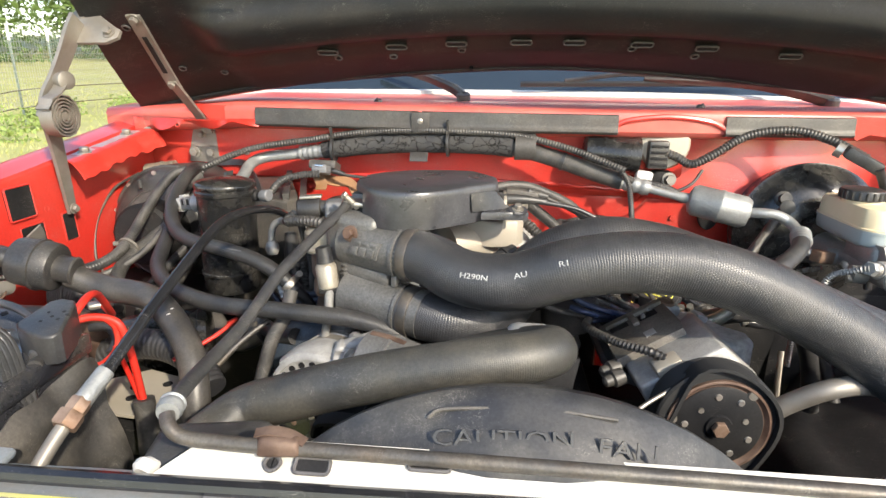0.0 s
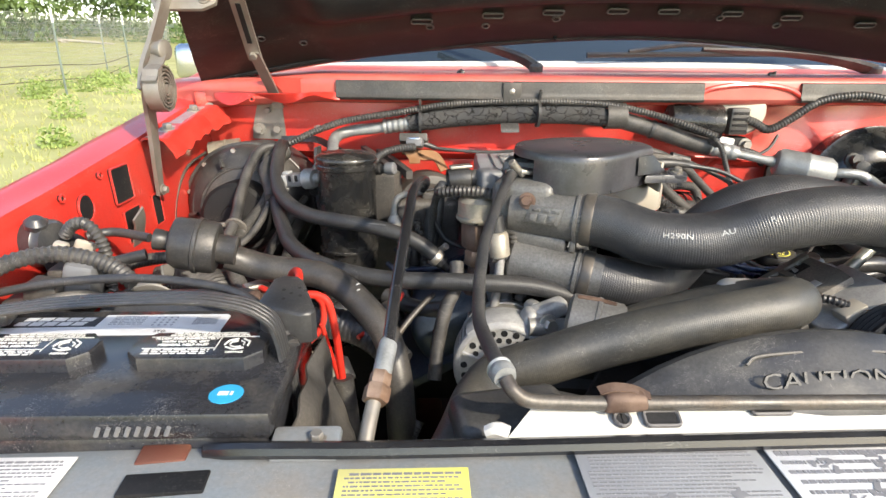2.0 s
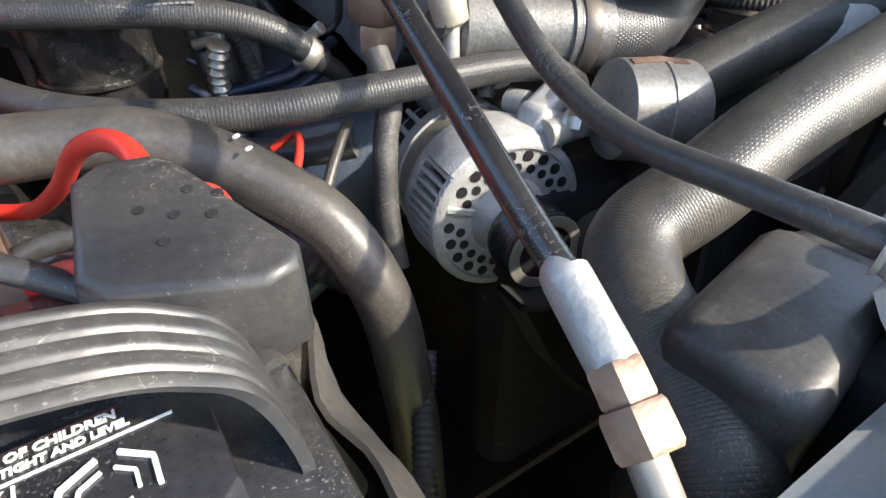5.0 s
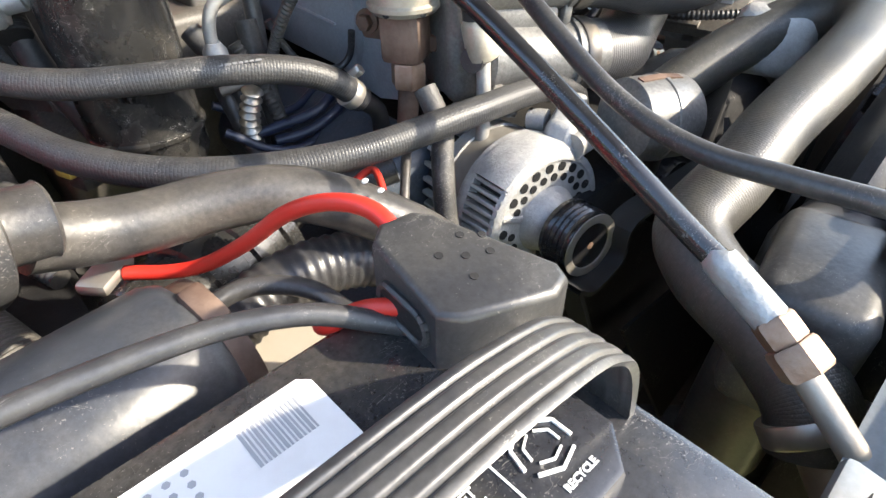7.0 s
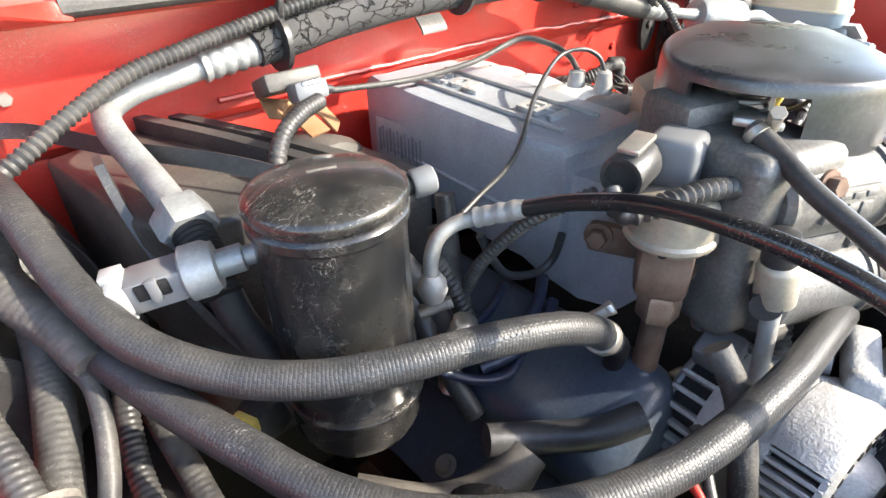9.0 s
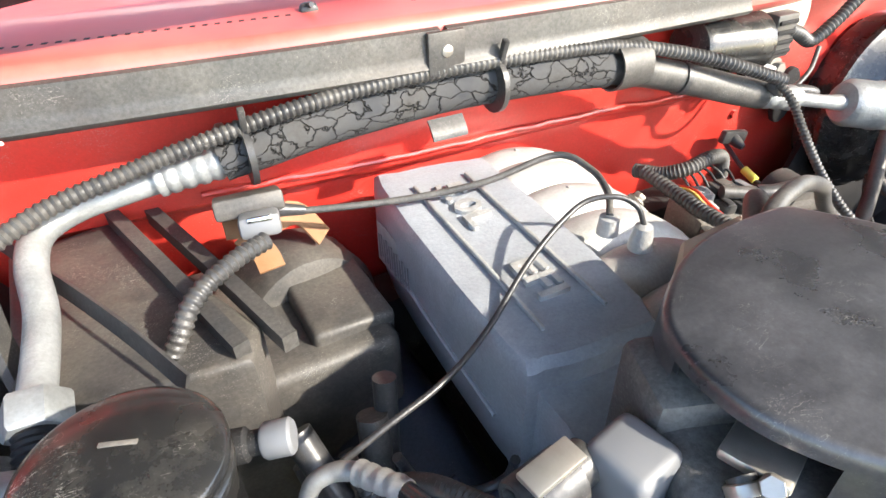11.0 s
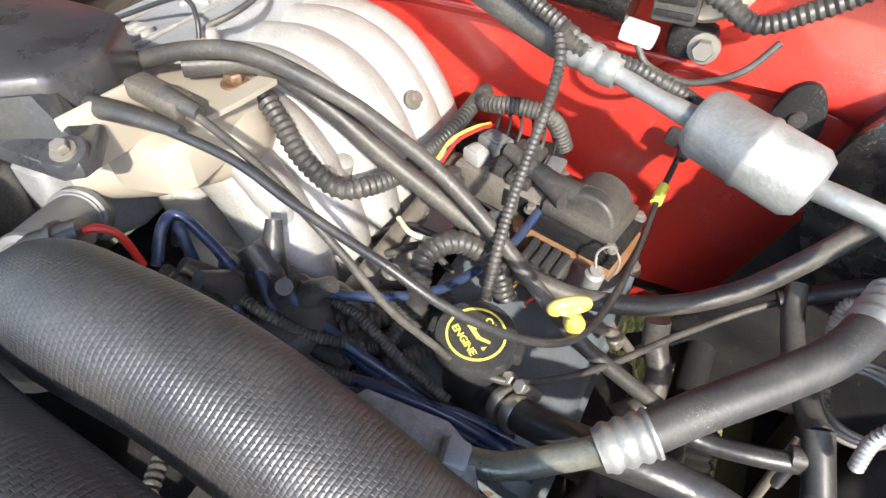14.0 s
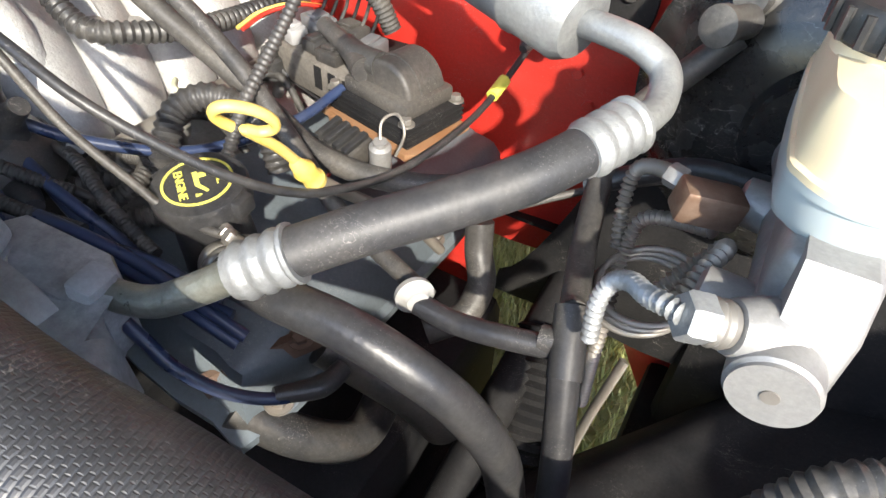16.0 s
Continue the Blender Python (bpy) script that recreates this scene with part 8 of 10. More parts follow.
part("runner_boss", lathe(bmesh.new(), (-0.05, 0.949, 0.965), (0.4, -0.1, 0.9), [(0, 0.011), (0.018, 0.009), (0.02, 0.005)], 14), SILVER, pn)
part("manifold_flange", rbox(bmesh.new(), (-0.01, 0.985, 0.878), (0.09, 0.32, 0.026), (0, 25, 0), 0.008), SILVER, pn)
part("boss", lathe(bmesh.new(), (-0.18, 0.951, 1.06), (0, 0, 1), [(0, 0.009), (0.015, 0.008), (0.016, 0.004)], 14), SILVER, pn)
part("boss", lathe(bmesh.new(), (-0.166, 0.928, 1.055), (0, 0, 1), [(0, 0.01), (0.02, 0.007), (0.022, 0.004)], 14), SILVER, pn)
for y in (0.91, 1.06):
    bolt("bolt", (-0.035, y, 0.99), (0.8, 0, 0.6), 0.007, pn)

# ---- EGR valve ----
eg = thing("egr_valve", (-0.34, 0.76, 0.95), "rusty EGR valve with a tan diaphragm can and grey sensor", "valve")
part("diaphragm", lathe(bmesh.new(), (-0.338, 0.758, 1.028), (0, 0.02, 1), [(0, 0.014), (0.002, 0.027), (0.006, 0.0305), (0.009, 0.0305), (0.011, 0.0285), (0.03, 0.0275), (0.036, 0.022), (0.038, 0.01)], 36), TANPLATE, eg, "tan plated diaphragm can")
# Vents round the can: black discs coloured as shaded holes.
for k in range(6):
    a = radians(60 * k + 20)
    part("vent", lathe(bmesh.new(), (-0.338 + 0.0285 * math.cos(a), 0.758 + 0.0285 * math.sin(a), 1.034), (math.cos(a), math.sin(a), 0), [(0, 0.003), (0.0012, 0.003)], 10), DARK, eg)
part("body", rbox(bmesh.new(), (-0.338, 0.758, 1.01), (0.036, 0.036, 0.042), (0, 0, 30), 0.006), RUST, eg, "rusty cast valve body")
part("flange", rbox(bmesh.new(), (-0.317, 0.782, 1.005), (0.088, 0.011, 0.026), (0, 0, -67), 0.005), RUST, eg)
for q in ((-0.336, 0.812, 1.009), (-0.311, 0.75, 1.0)):
    bolt("bolt", q, (-0.92, -0.39, 0.05), 0.0075, eg, RUST)
part("tube_nut", hexnut(bmesh.new(), (-0.34, 0.754, 0.989), (-0.05, -0.03, -1), 0.0155, 0.022), BRASS, eg, "corroded tube nut")
part("tube", sweep(bmesh.new(), [(-0.34, 0.754, 0.972), (-0.345, 0.752, 0.94), (-0.35, 0.752, 0.9), (-0.35, 0.76, 0.84)], 0.0095, 16, 6), RUST, eg, "rusty exhaust gas tube")
part("sensor", rbox(bmesh.new(), (-0.322, 0.772, 1.08), (0.034, 0.034, 0.036), (0, 0, 12), 0.006, 3), GREYPLASTIC, eg, "grey position sensor")
part("connector", lathe(bmesh.new(), (-0.338, 0.784, 1.084), (-1, -0.15, -0.04), [(0, 0.011), (0.01, 0.011), (0.012, 0.0145), (0.04, 0.0145), (0.042, 0.0135), (0.042, 0.011), (0.036, 0.0105)], 22), PLASTIC, eg, "black wired connector")
part("connector_clip", rbox(bmesh.new(), (-0.362, 0.78, 1.1), (0.03, 0.014, 0.004), (0, -3, 10), 0.001), STEEL, eg, "bright spring clip")
tube("wire_loom", [(-0.385, 0.78, 1.075), (-0.392, 0.765, 1.068), (-0.375, 0.752, 1.072), (-0.345, 0.74, 1.075), (-0.318, 0.73, 1.07), (-0.3, 0.715, 1.05), (-0.295, 0.7, 1.0), (-0.29, 0.69, 0.96)], 0.0068, LOOM, None, "ribbed loom looping round the EGR valve", "wire loom", rib=(0.0058, 0.0009))
tube("wire_loom", [(-0.31, 0.735, 1.075), (-0.29, 0.72, 1.05), (-0.285, 0.7, 1.01), (-0.282, 0.688, 0.97), (-0.29, 0.68, 0.945)], 0.0065, LOOM, None, "ribbed loom down the throttle body", "wire loom", rib=(0.0058, 0.0009))
tube("wire_loom", [(-0.385, 0.79, 1.07), (-0.395, 0.83, 1.04), (-0.4, 0.87, 0.99), (-0.4, 0.89, 0.95)], 0.005, LOOM, None, "thin ribbed loom down to the valve cover", "wire loom", rib=(0.005, 0.0007))
lv_ = thing("lift_bracket", (-0.285, 0.74, 0.98), "flat grey cast bracket with a raised mark", "bracket")
part("bar", flatbar([(-0.296, 0.738, 1.03), (-0.289, 0.74, 0.99), (-0.283, 0.742, 0.945)], 0.02, 0.006, (0.75, -0.66, 0)), CAST_GREY, lv_)
part("raised_mark", rbox(bmesh.new(), (-0.2925, 0.7365, 0.972), (0.012, 0.0025, 0.028), (0, 6, -41), 0.001), CAST, lv_)
bolt("bolt", (-0.286, 0.7385, 0.94), (-0.6, -0.7, 0.2), 0.0065, lv_, ALU_DULL)
for pts, r, mt, nm, lb_ in (
    ([(-0.45, 0.93, 1.0), (-0.438, 0.9, 0.965), (-0.43, 0.885, 0.93), (-0.43, 0.88, 0.88)], 0.0105, RUBBER, "coolant_hose", "black hose with a clamp beside the accumulator"),
    ([(-0.425, 0.9, 0.99), (-0.415, 0.885, 0.955), (-0.41, 0.87, 0.92), (-0.41, 0.86, 0.87)], 0.006, LOOM, "wire_loom", "ribbed loom beside the valve cover"),
    ([(-0.40, 0.875, 1.01), (-0.39, 0.87, 0.985), (-0.375, 0.865, 0.965), (-0.345, 0.86, 0.955), (-0.33, 0.855, 0.965), (-0.328, 0.85, 0.99)], 0.0035, RUBBER, "vacuum_line", "thin black line under the plenum"),
    ([(-0.44, 0.86, 0.918), (-0.415, 0.85, 0.923), (-0.385, 0.84, 0.93), (-0.36, 0.845, 0.94), (-0.335, 0.86, 0.945)], 0.0052, LEAD_DARK, "ignition_lead", "navy ignition lead by the valve cover"),
    ([(-0.43, 0.845, 0.912), (-0.4, 0.835, 0.916), (-0.37, 0.832, 0.926), (-0.345, 0.84, 0.936)], 0.0052, LEAD_DARK, "ignition_lead", "navy ignition lead by the valve cover"),
):
    tube(nm, pts, r, mt, None, lb_, nm.replace("_", " "), "ignition leads" if nm == "ignition_lead" else "", seg=14, **({"rib": (0.005, 0.0007)} if mt is LOOM else {}))
band("hose_clamp", (-0.436, 0.896, 0.955), (-0.15, 0.3, 1), 0.011, None, 0.008, "dull worm-drive hose clamp", DULLSTEEL)
sv = thing("vacuum_solenoid", (-0.32, 0.695, 0.98), "tan cylindrical solenoid with a dark plug", "solenoid")
part("can", lathe(bmesh.new(), (-0.315, 0.69, 1.0), (-0.15, 0.1, 1), [(0, 0.008), (0.003, 0.013), (0.03, 0.0135), (0.034, 0.011), (0.036, 0.006)], 22), TANPLATE, sv)
part("plug", lathe(bmesh.new(), (-0.32, 0.694, 1.034), (-0.15, 0.1, 1), [(0, 0.011), (0.02, 0.01), (0.022, 0.006)], 14), PLASTIC, sv)
part("stem", sweep(bmesh.new(), [(-0.315, 0.69, 1.0), (-0.318, 0.685, 0.96), (-0.325, 0.68, 0.92)], 0.006, 12, 4), ALU_DULL, sv)
tube("foil_sleeve", [(-0.44, 0.85, 0.965), (-0.445, 0.86, 0.93), (-0.44, 0.87, 0.88)], 0.008, FOIL, None, "crumpled foil heat sleeve", "sleeve", rib=(0.008, 0.002))
tube("taped_loom", [(-0.4, 0.92, 1.0), (-0.405, 0.9, 0.95), (-0.41, 0.87, 0.9)], 0.011, TAPE, None, "taped wires beside the plenum", "wire bundle")
tube("vacuum_line", [(-0.385, 0.93, 1.02), (-0.39, 0.92, 0.98), (-0.4, 0.9, 0.93)], 0.0085, RUBBER, None, "short black hose beside the plenum", "hose")

# hoses and leads low beside the passenger valve cover
for pts, r, mt, nm, lb_ in (
    ([(-0.47, 0.86, 0.93), (-0.44, 0.84, 0.91), (-0.41, 0.83, 0.905), (-0.37, 0.84, 0.915), (-0.34, 0.86, 0.925)], 0.0042, LEAD_DARK, "ignition_lead", "navy ignition lead by the valve cover"),
    ([(-0.46, 0.9, 0.94), (-0.43, 0.89, 0.925), (-0.39, 0.88, 0.92), (-0.35, 0.89, 0.93)], 0.0042, LEAD_DARK, "ignition_lead", "navy ignition lead by the valve cover"),
    ([(-0.45, 0.92, 0.98), (-0.445, 0.9, 0.95), (-0.445, 0.87, 0.91), (-0.44, 0.84, 0.87)], 0.009, RUBBER, "coolant_hose", "black hose dropping beside the accumulator"),
    ([(-0.42, 0.93, 0.96), (-0.415, 0.9, 0.93), (-0.41, 0.86, 0.9), (-0.42, 0.82, 0.87)], 0.006, LOOM, "wire_loom", "ribbed loom dropping behind the hoses"),
    ([(-0.47, 0.8, 0.9), (-0.44, 0.78, 0.895), (-0.41, 0.75, 0.9), (-0.38, 0.73, 0.91)], 0.012, RUBBER, "coolant_hose", "black hose low beside the engine"),
    ([(-0.56, 0.84, 0.88), (-0.52, 0.8, 0.87), (-0.48, 0.78, 0.875), (-0.45, 0.78, 0.89)], 0.018, PLASTIC_DUSTY, "intake_tube", "dusty black plastic tube below the hoses"),
):
    tube(nm, pts, r, mt, None, lb_, nm.replace("_", " "), "ignition leads" if nm == "ignition_lead" else "", seg=12, **({"rib": (0.005, 0.0007)} if mt is LOOM else {}))
cl_ = thing("vapour_canister", (-0.52, 0.7, 0.9), "scuffed black banded canister below the heater hoses", "canister")
part("drum", lathe(bmesh.new(), (-0.62, 0.7, 0.895), (0.12, 0.045, 0.004), [(0, 0.02), (0.002, 0.038), (0.012, 0.042), (0.035, 0.042), (0.037, 0.039), (0.043, 0.039), (0.045, 0.042), (0.07, 0.042), (0.072, 0.039), (0.078, 0.039), (0.08, 0.042), (0.105, 0.042), (0.107, 0.045), (0.118, 0.045), (0.12, 0.03)], 36), CANM, cl_)


# ---- alternator and front drive ----
al = thing("alternator", (-0.34, 0.63, 0.82), "frosted cast aluminium alternator with a black pulley", "alternator")
AX = Vector((-0.15, -1, 0.05)).normalized()
pc_ = Vector((-0.325, 0.56, 0.888))
ac1 = pc_ - AX * 0.05
dd, uu, vv = axes(AX)


def alt_at(h, r, a):
    """A place on the alternator: h along its axis from the front face, r out, a round."""
    return ac1 + AX * h + (uu * math.cos(a) + vv * math.sin(a)) * r


def alt_fin(h0, h1, r0, r1, a, w, front=1.0):
    """One cast fin along the alternator's side."""
    bm_ = bmesh.new()
    q = [bm_.verts.new(alt_at(h, r if h == h0 else r * (front if r == r1 else 1.0), a + s_ * w / r)) for h in (h0, h1) for r in (r0, r1) for s_ in (-0.5, 0.5)]
    for f_ in ((0, 1, 3, 2), (4, 6, 7, 5), (0, 4, 5, 1), (2, 3, 7, 6), (0, 2, 6, 4), (1, 5, 7, 3)):
        bm_.faces.new([q[k] for k in f_])
    bmesh.ops.bevel(bm_, geom=bm_.edges[:], offset=w * 0.22, segments=1, affect="EDGES")
    return bm_


part("winding", lathe(bmesh.new(), ac1 - AX * 0.112, AX, [(0, 0.03), (0.002, 0.051), (0.108, 0.0535), (0.109, 0.02)], 40), DARK, al, "dark windings behind the slots")
part("rear_case", lathe(bmesh.new(), ac1 - AX * 0.118, AX, [(0, 0.012), (0, 0.046), (0.004, 0.05), (0.007, 0.05), (0.007, 0.03)], 40), CAST, al)
part("rear_band", lathe(bmesh.new(), ac1 - AX * 0.086, AX, [(0, 0.05), (0, 0.058), (0.014, 0.0595), (0.016, 0.05)], 48), CAST, al)
part("stator", lathe(bmesh.new(), ac1 - AX * 0.072, AX, [(0, 0.05), (0, 0.0575), (0.026, 0.0575), (0.026, 0.05)], 48), DULLSTEEL, al, "laminated steel stator ring")
part("front_band", lathe(bmesh.new(), ac1 - AX * 0.048, AX, [(0, 0.05), (0, 0.0605), (0.001, 0.0625), (0.009, 0.0635), (0.0115, 0.0625), (0.0115, 0.05)], 56), CAST, al, "frosted front housing band")
for k in range(52):
    a = 2 * math.pi * k / 52
    up = math.degrees(a) % 360
    if not 58 < up < 132:
        part("cooling_fin", alt_fin(-0.038, -0.001, 0.0515, 0.0632, a, 0.0036, 0.955), CAST, al)
    if k % 2 == 0:
        part("rear_fin", alt_fin(-0.113, -0.084, 0.049, 0.0575, a, 0.0042), CAST, al)
bm = bmesh.new()
g = [[bm.verts.new(alt_at(h, r, radians(54 + 82 * i / 14))) for h, r in ((-0.039, 0.0515), (-0.039, 0.0645), (-0.03, 0.0655), (-0.008, 0.065), (-0.002, 0.062), (0.0, 0.057), (0.0, 0.0515))] for i in range(15)]
for a, b in zip(g, g[1:]):
    for j in range(7):
        bm.faces.new((a[j], a[(j + 1) % 7], b[(j + 1) % 7], b[j]))
bm.faces.new(g[0])
bm.faces.new(g[-1][::-1])
part("top_web", bm, CAST, al, "solid frosted casting over the slots")
part("face", lathe(bmesh.new(), ac1 - AX * 0.005, AX, [(0, 0.05), (0, 0.0608), (0.004, 0.0598), (0.0065, 0.0565), (0.0065, 0.0535), (0.0045, 0.0525), (0.0045, 0.03), (0.012, 0.027), (0.02, 0.02), (0.02, 0.01)], 56), CAST, al, "cast front face")
# The face is solid; black discs carry the shade of its vent holes.
for k in range(21):
    a = 2 * math.pi * k / 21 + 0.08
    if abs((math.degrees(a) % 360) - 155) < 9 or abs((math.degrees(a) % 360) - 275) < 9:
        part("face_web", alt_fin(-0.001, 0.002, 0.03, 0.054, a, 0.006), CAST, al)
        continue
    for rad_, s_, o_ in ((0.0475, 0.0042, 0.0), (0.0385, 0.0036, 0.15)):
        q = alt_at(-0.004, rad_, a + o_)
        part("vent_hole", lathe(bmesh.new(), q, AX, [(0, s_), (0.0042, s_)], 10), DARK, al, "black disc painted as a shaded vent hole")
pu = part("pulley", lathe(bmesh.new(), pc_ - AX * 0.029, AX, [(0, 0.01), (0, 0.0285), (0.003, 0.029)] + [(0.005 + 0.0025 * k, 0.029 - 0.0014 * (k % 2)) for k in range(8)] + [(0.026, 0.029), (0.0285, 0.0285), (0.0288, 0.027)], 40), GLOSS, al, "black grooved pulley")
part("pulley_face", lathe(bmesh.new(), pc_ - AX * 0.012, AX, [(0, 0.009), (0.0005, 0.017), (0.0115, 0.0195), (0.0125, 0.0205), (0.0125, 0.0275), (0.011, 0.028)], 40), DULLSTEEL, pu, "dull steel pulley face")
part("pulley_nut", hexnut(bmesh.new(), pc_ - AX * 0.013, AX, 0.0085, 0.009), STEEL, pu)
part("shaft", lathe(bmesh.new(), pc_ - AX * 0.006, AX, [(0, 0.0045), (0.005, 0.0045), (0.006, 0.003)], 14), RUST, pu, "rusty shaft end")
part("mounting_ear", rbox(rbox(bmesh.new(), (-0.279, 0.628, 0.936), (0.04, 0.028, 0.034), (0, 28, 8), 0.007, 3), (-0.262, 0.638, 0.95), (0.05, 0.022, 0.022), (0, -12, 20), 0.006, 3), CAST, al, "frosted mounting ear")
bolt("bolt", (-0.267, 0.611, 0.945), (0.35, -0.9, 0.15), 0.0085, al, STEEL)
part("ear_bush", lathe(bmesh.new(), (-0.272, 0.652, 0.945), (-0.3, 0.9, -0.1), [(0, 0.01), (0.016, 0.01), (0.018, 0.006)], 16), CAST, al)
part("rear_plug", rbox(bmesh.new(), alt_at(-0.1, 0.062, radians(100)), (0.03, 0.03, 0.02), (0, -20, 0), 0.004), GREYPLASTIC, al)
tube("taped_loom", [(-0.37, 0.70, 0.99), (-0.372, 0.68, 0.965), (-0.385, 0.665, 0.94), (-0.395, 0.65, 0.9), (-0.4, 0.63, 0.86)], 0.009, TAPE, None, "taped wires down the back of the alternator", "wire bundle")
tube("cable", [(-0.45, 0.64, 0.91), (-0.43, 0.66, 0.93), (-0.41, 0.68, 0.945), (-0.4, 0.69, 0.95)], 0.0038, LINESTEEL, None, "grimy metal sheathed cable", "cable")
mt_ = tube("mounting_bracket", [(-0.29, 0.612, 0.942), (-0.26, 0.615, 0.94), (-0.22, 0.62, 0.935)], 0.011, ALU_DULL, None, "cast aluminium accessory bracket", "bracket")
tn = thing("belt_tensioner", (-0.2, 0.6, 0.9), "grey drum-shaped belt tensioner with a rusty slot", "tensioner")
TX = Vector((0.93, -0.35, -0.12)).normalized()
part("drum", lathe(bmesh.new(), (-0.25, 0.596, 0.957), TX, [(0, 0.028), (0.004, 0.034), (0.03, 0.0355), (0.031, 0.0365), (0.035, 0.0365), (0.036, 0.035), (0.058, 0.035), (0.062, 0.032), (0.063, 0.012)], 40), DRUMGREY, tn)
bolt("bolt", Vector((-0.25, 0.596, 0.957)) + TX * 0.062, TX, 0.007, tn, STEEL)
part("slot", flatbar([(-0.24, 0.59, 0.9895), (-0.22, 0.584, 0.9885), (-0.2, 0.577, 0.985)], 0.007, 0.003, (0.3, 0.9, 0.1)), RUST, tn, "rusty slot")
part("arm", rbox(bmesh.new(), (-0.19, 0.59, 0.92), (0.03, 0.02, 0.1), (0, 10, 0), 0.008), DARK, tn)
idl = lathe(bmesh.new(), (-0.172, 0.595, 0.862), (0, -1, 0), [(0, 0.012), (0, 0.032), (0.003, 0.033), (0.022, 0.033), (0.025, 0.032), (0.025, 0.02), (0.018, 0.018), (0.018, 0.006)], 32)
part("idler_pulley", idl, GLOSS, tn, "black idler pulley")
part("idler_bolt", hexnut(bmesh.new(), (-0.172, 0.576, 0.862), (0, -1, 0), 0.008, 0.008), STEEL, tn)
# serpentine belt
bm = bmesh.new()
belt = [(-0.36, 0.872), (-0.335, 0.857), (-0.3, 0.868), (-0.29, 0.9), (-0.2, 0.895), (-0.15, 0.89), (-0.05, 0.86), (0.06, 0.9), (0.1, 0.985), (0.15, 0.983), (0.186, 0.94), (0.17, 0.88), (0.1, 0.78), (-0.05, 0.66), (-0.2, 0.66), (-0.3, 0.76)]
line, _ = spline([(x, 0.553, z) for x, z in belt + belt[:1]], 5)
rings = []
for i, q in enumerate(line):
    t = (line[(i + 1) % len(line)] - line[i - 1]).normalized()
    k = Vector((t.z, 0, -t.x))
    rings.append([bm.verts.new(q + Vector((0, y, 0)) + k * o_) for y, o_ in ((-0.011, -0.002), (0.011, -0.002), (0.011, 0.002), (-0.011, 0.002))])
for a, b in zip(rings, rings[1:]):
    for j in range(4):
        bm.faces.new((a[j], a[(j + 1) % 4], b[(j + 1) % 4], b[j]))
tagged(part("drive_belt", bm, TYRE), "black ribbed drive belt round the pulleys", "belt")
th = thing("thermostat_housing", (-0.1, 0.6, 0.9), "grey cast thermostat housing behind the radiator hose", "housing")
part("casting", rbox(bmesh.new(), (-0.06, 0.56, 0.985), (0.06, 0.07, 0.06), (0, 10, 20), 0.015, 3), CAST, th)
part("lower_casting", rbox(bmesh.new(), (-0.11, 0.62, 0.9), (0.12, 0.08, 0.12), (0, 0, 0), 0.02, 3), DARK, th)
bolt("bolt", (-0.048, 0.535, 1.012), (0.3, -0.6, 0.8), 0.007, th)

# ---- compressor ----
cp = thing("compressor", (0.13, 0.6, 0.84), "bright aluminium air conditioning compressor with a rusty clutch pulley", "compressor")
CX = Vector((0.02, -1, 0.02)).normalized()
k0 = Vector((0.127, 0.575, 0.925))
part("body", lathe(bmesh.new(), (0.13, 0.735, 0.922), CX, [(0, 0.035), (0.004, 0.05), (0.14, 0.05), (0.145, 0.044)], 36), CAST, cp)
part("top_casting", rbox(bmesh.new(), (0.1025, 0.632, 0.955), (0.1, 0.085, 0.03), (0, -30, 5), 0.004, 3), CAST, cp, "machined aluminium top casting")
part("side_casting", rbox(bmesh.new(), (0.153, 0.65, 0.958), (0.062, 0.1, 0.034), (0, 40, 4), 0.007, 3), CAST, cp, "sloping aluminium side of the casting")
pm = Matrix.Translation((0.079, 0.682, 0.9635)) @ Matrix.Rotation(radians(-30), 4, "Y") @ Matrix.Rotation(radians(5), 4, "Z")
plate = part("manifold_plate", prism(bmesh.new(), [(-0.044, -0.042), (0.04, -0.042), (0.044, -0.02), (0.044, 0.045), (-0.044, 0.045)], -0.006, 0.006, pm, 0.002), BLOCKGREY, cp, "dark slotted plate")
# The two slots are black inlays painted as shade on the plate.
for nm_, o_, mt_ in (("raised_rim", [(-0.042, 0.034), (0.042, 0.034), (0.042, 0.044), (-0.042, 0.044)], BLOCKGREY), ("raised_rim", [(-0.043, -0.005), (-0.035, -0.005), (-0.035, 0.034), (-0.043, 0.034)], BLOCKGREY), ("raised_rim", [(-0.004, 0.01), (0.004, 0.01), (0.004, 0.034), (-0.004, 0.034)], BLOCKGREY), ("slot", [(0.006, 0.016), (0.03, 0.016), (0.03, 0.03), (0.006, 0.03)], DARK), ("slot", [(-0.032, 0.02), (-0.008, 0.02), (-0.008, 0.031), (-0.032, 0.031)], DARK), ("paper_tag", [(0.0, -0.026), (0.013, -0.026), (0.013, -0.012), (0.0, -0.012)], LABELGREY)):
    part(nm_, prism(bmesh.new(), o_, 0.0055, 0.0105 if nm_ == "raised_rim" else 0.0066, pm, 0.0005), mt_, plate)
part("plug", rbox(bmesh.new(), (0.088, 0.6, 0.962), (0.03, 0.024, 0.02), (0, -28, 6), 0.003), BEIGE, cp, "tan wired plug")
for k in range(2):
    part("port_stub", lathe(bmesh.new(), (0.045, 0.618 + 0.022 * k, 0.938), (-0.8, -0.3, -0.2), [(0, 0.01), (0.012, 0.01), (0.014, 0.007), (0.022, 0.0065), (0.024, 0.004)], 16), PLASTIC, cp, "black capped stub")
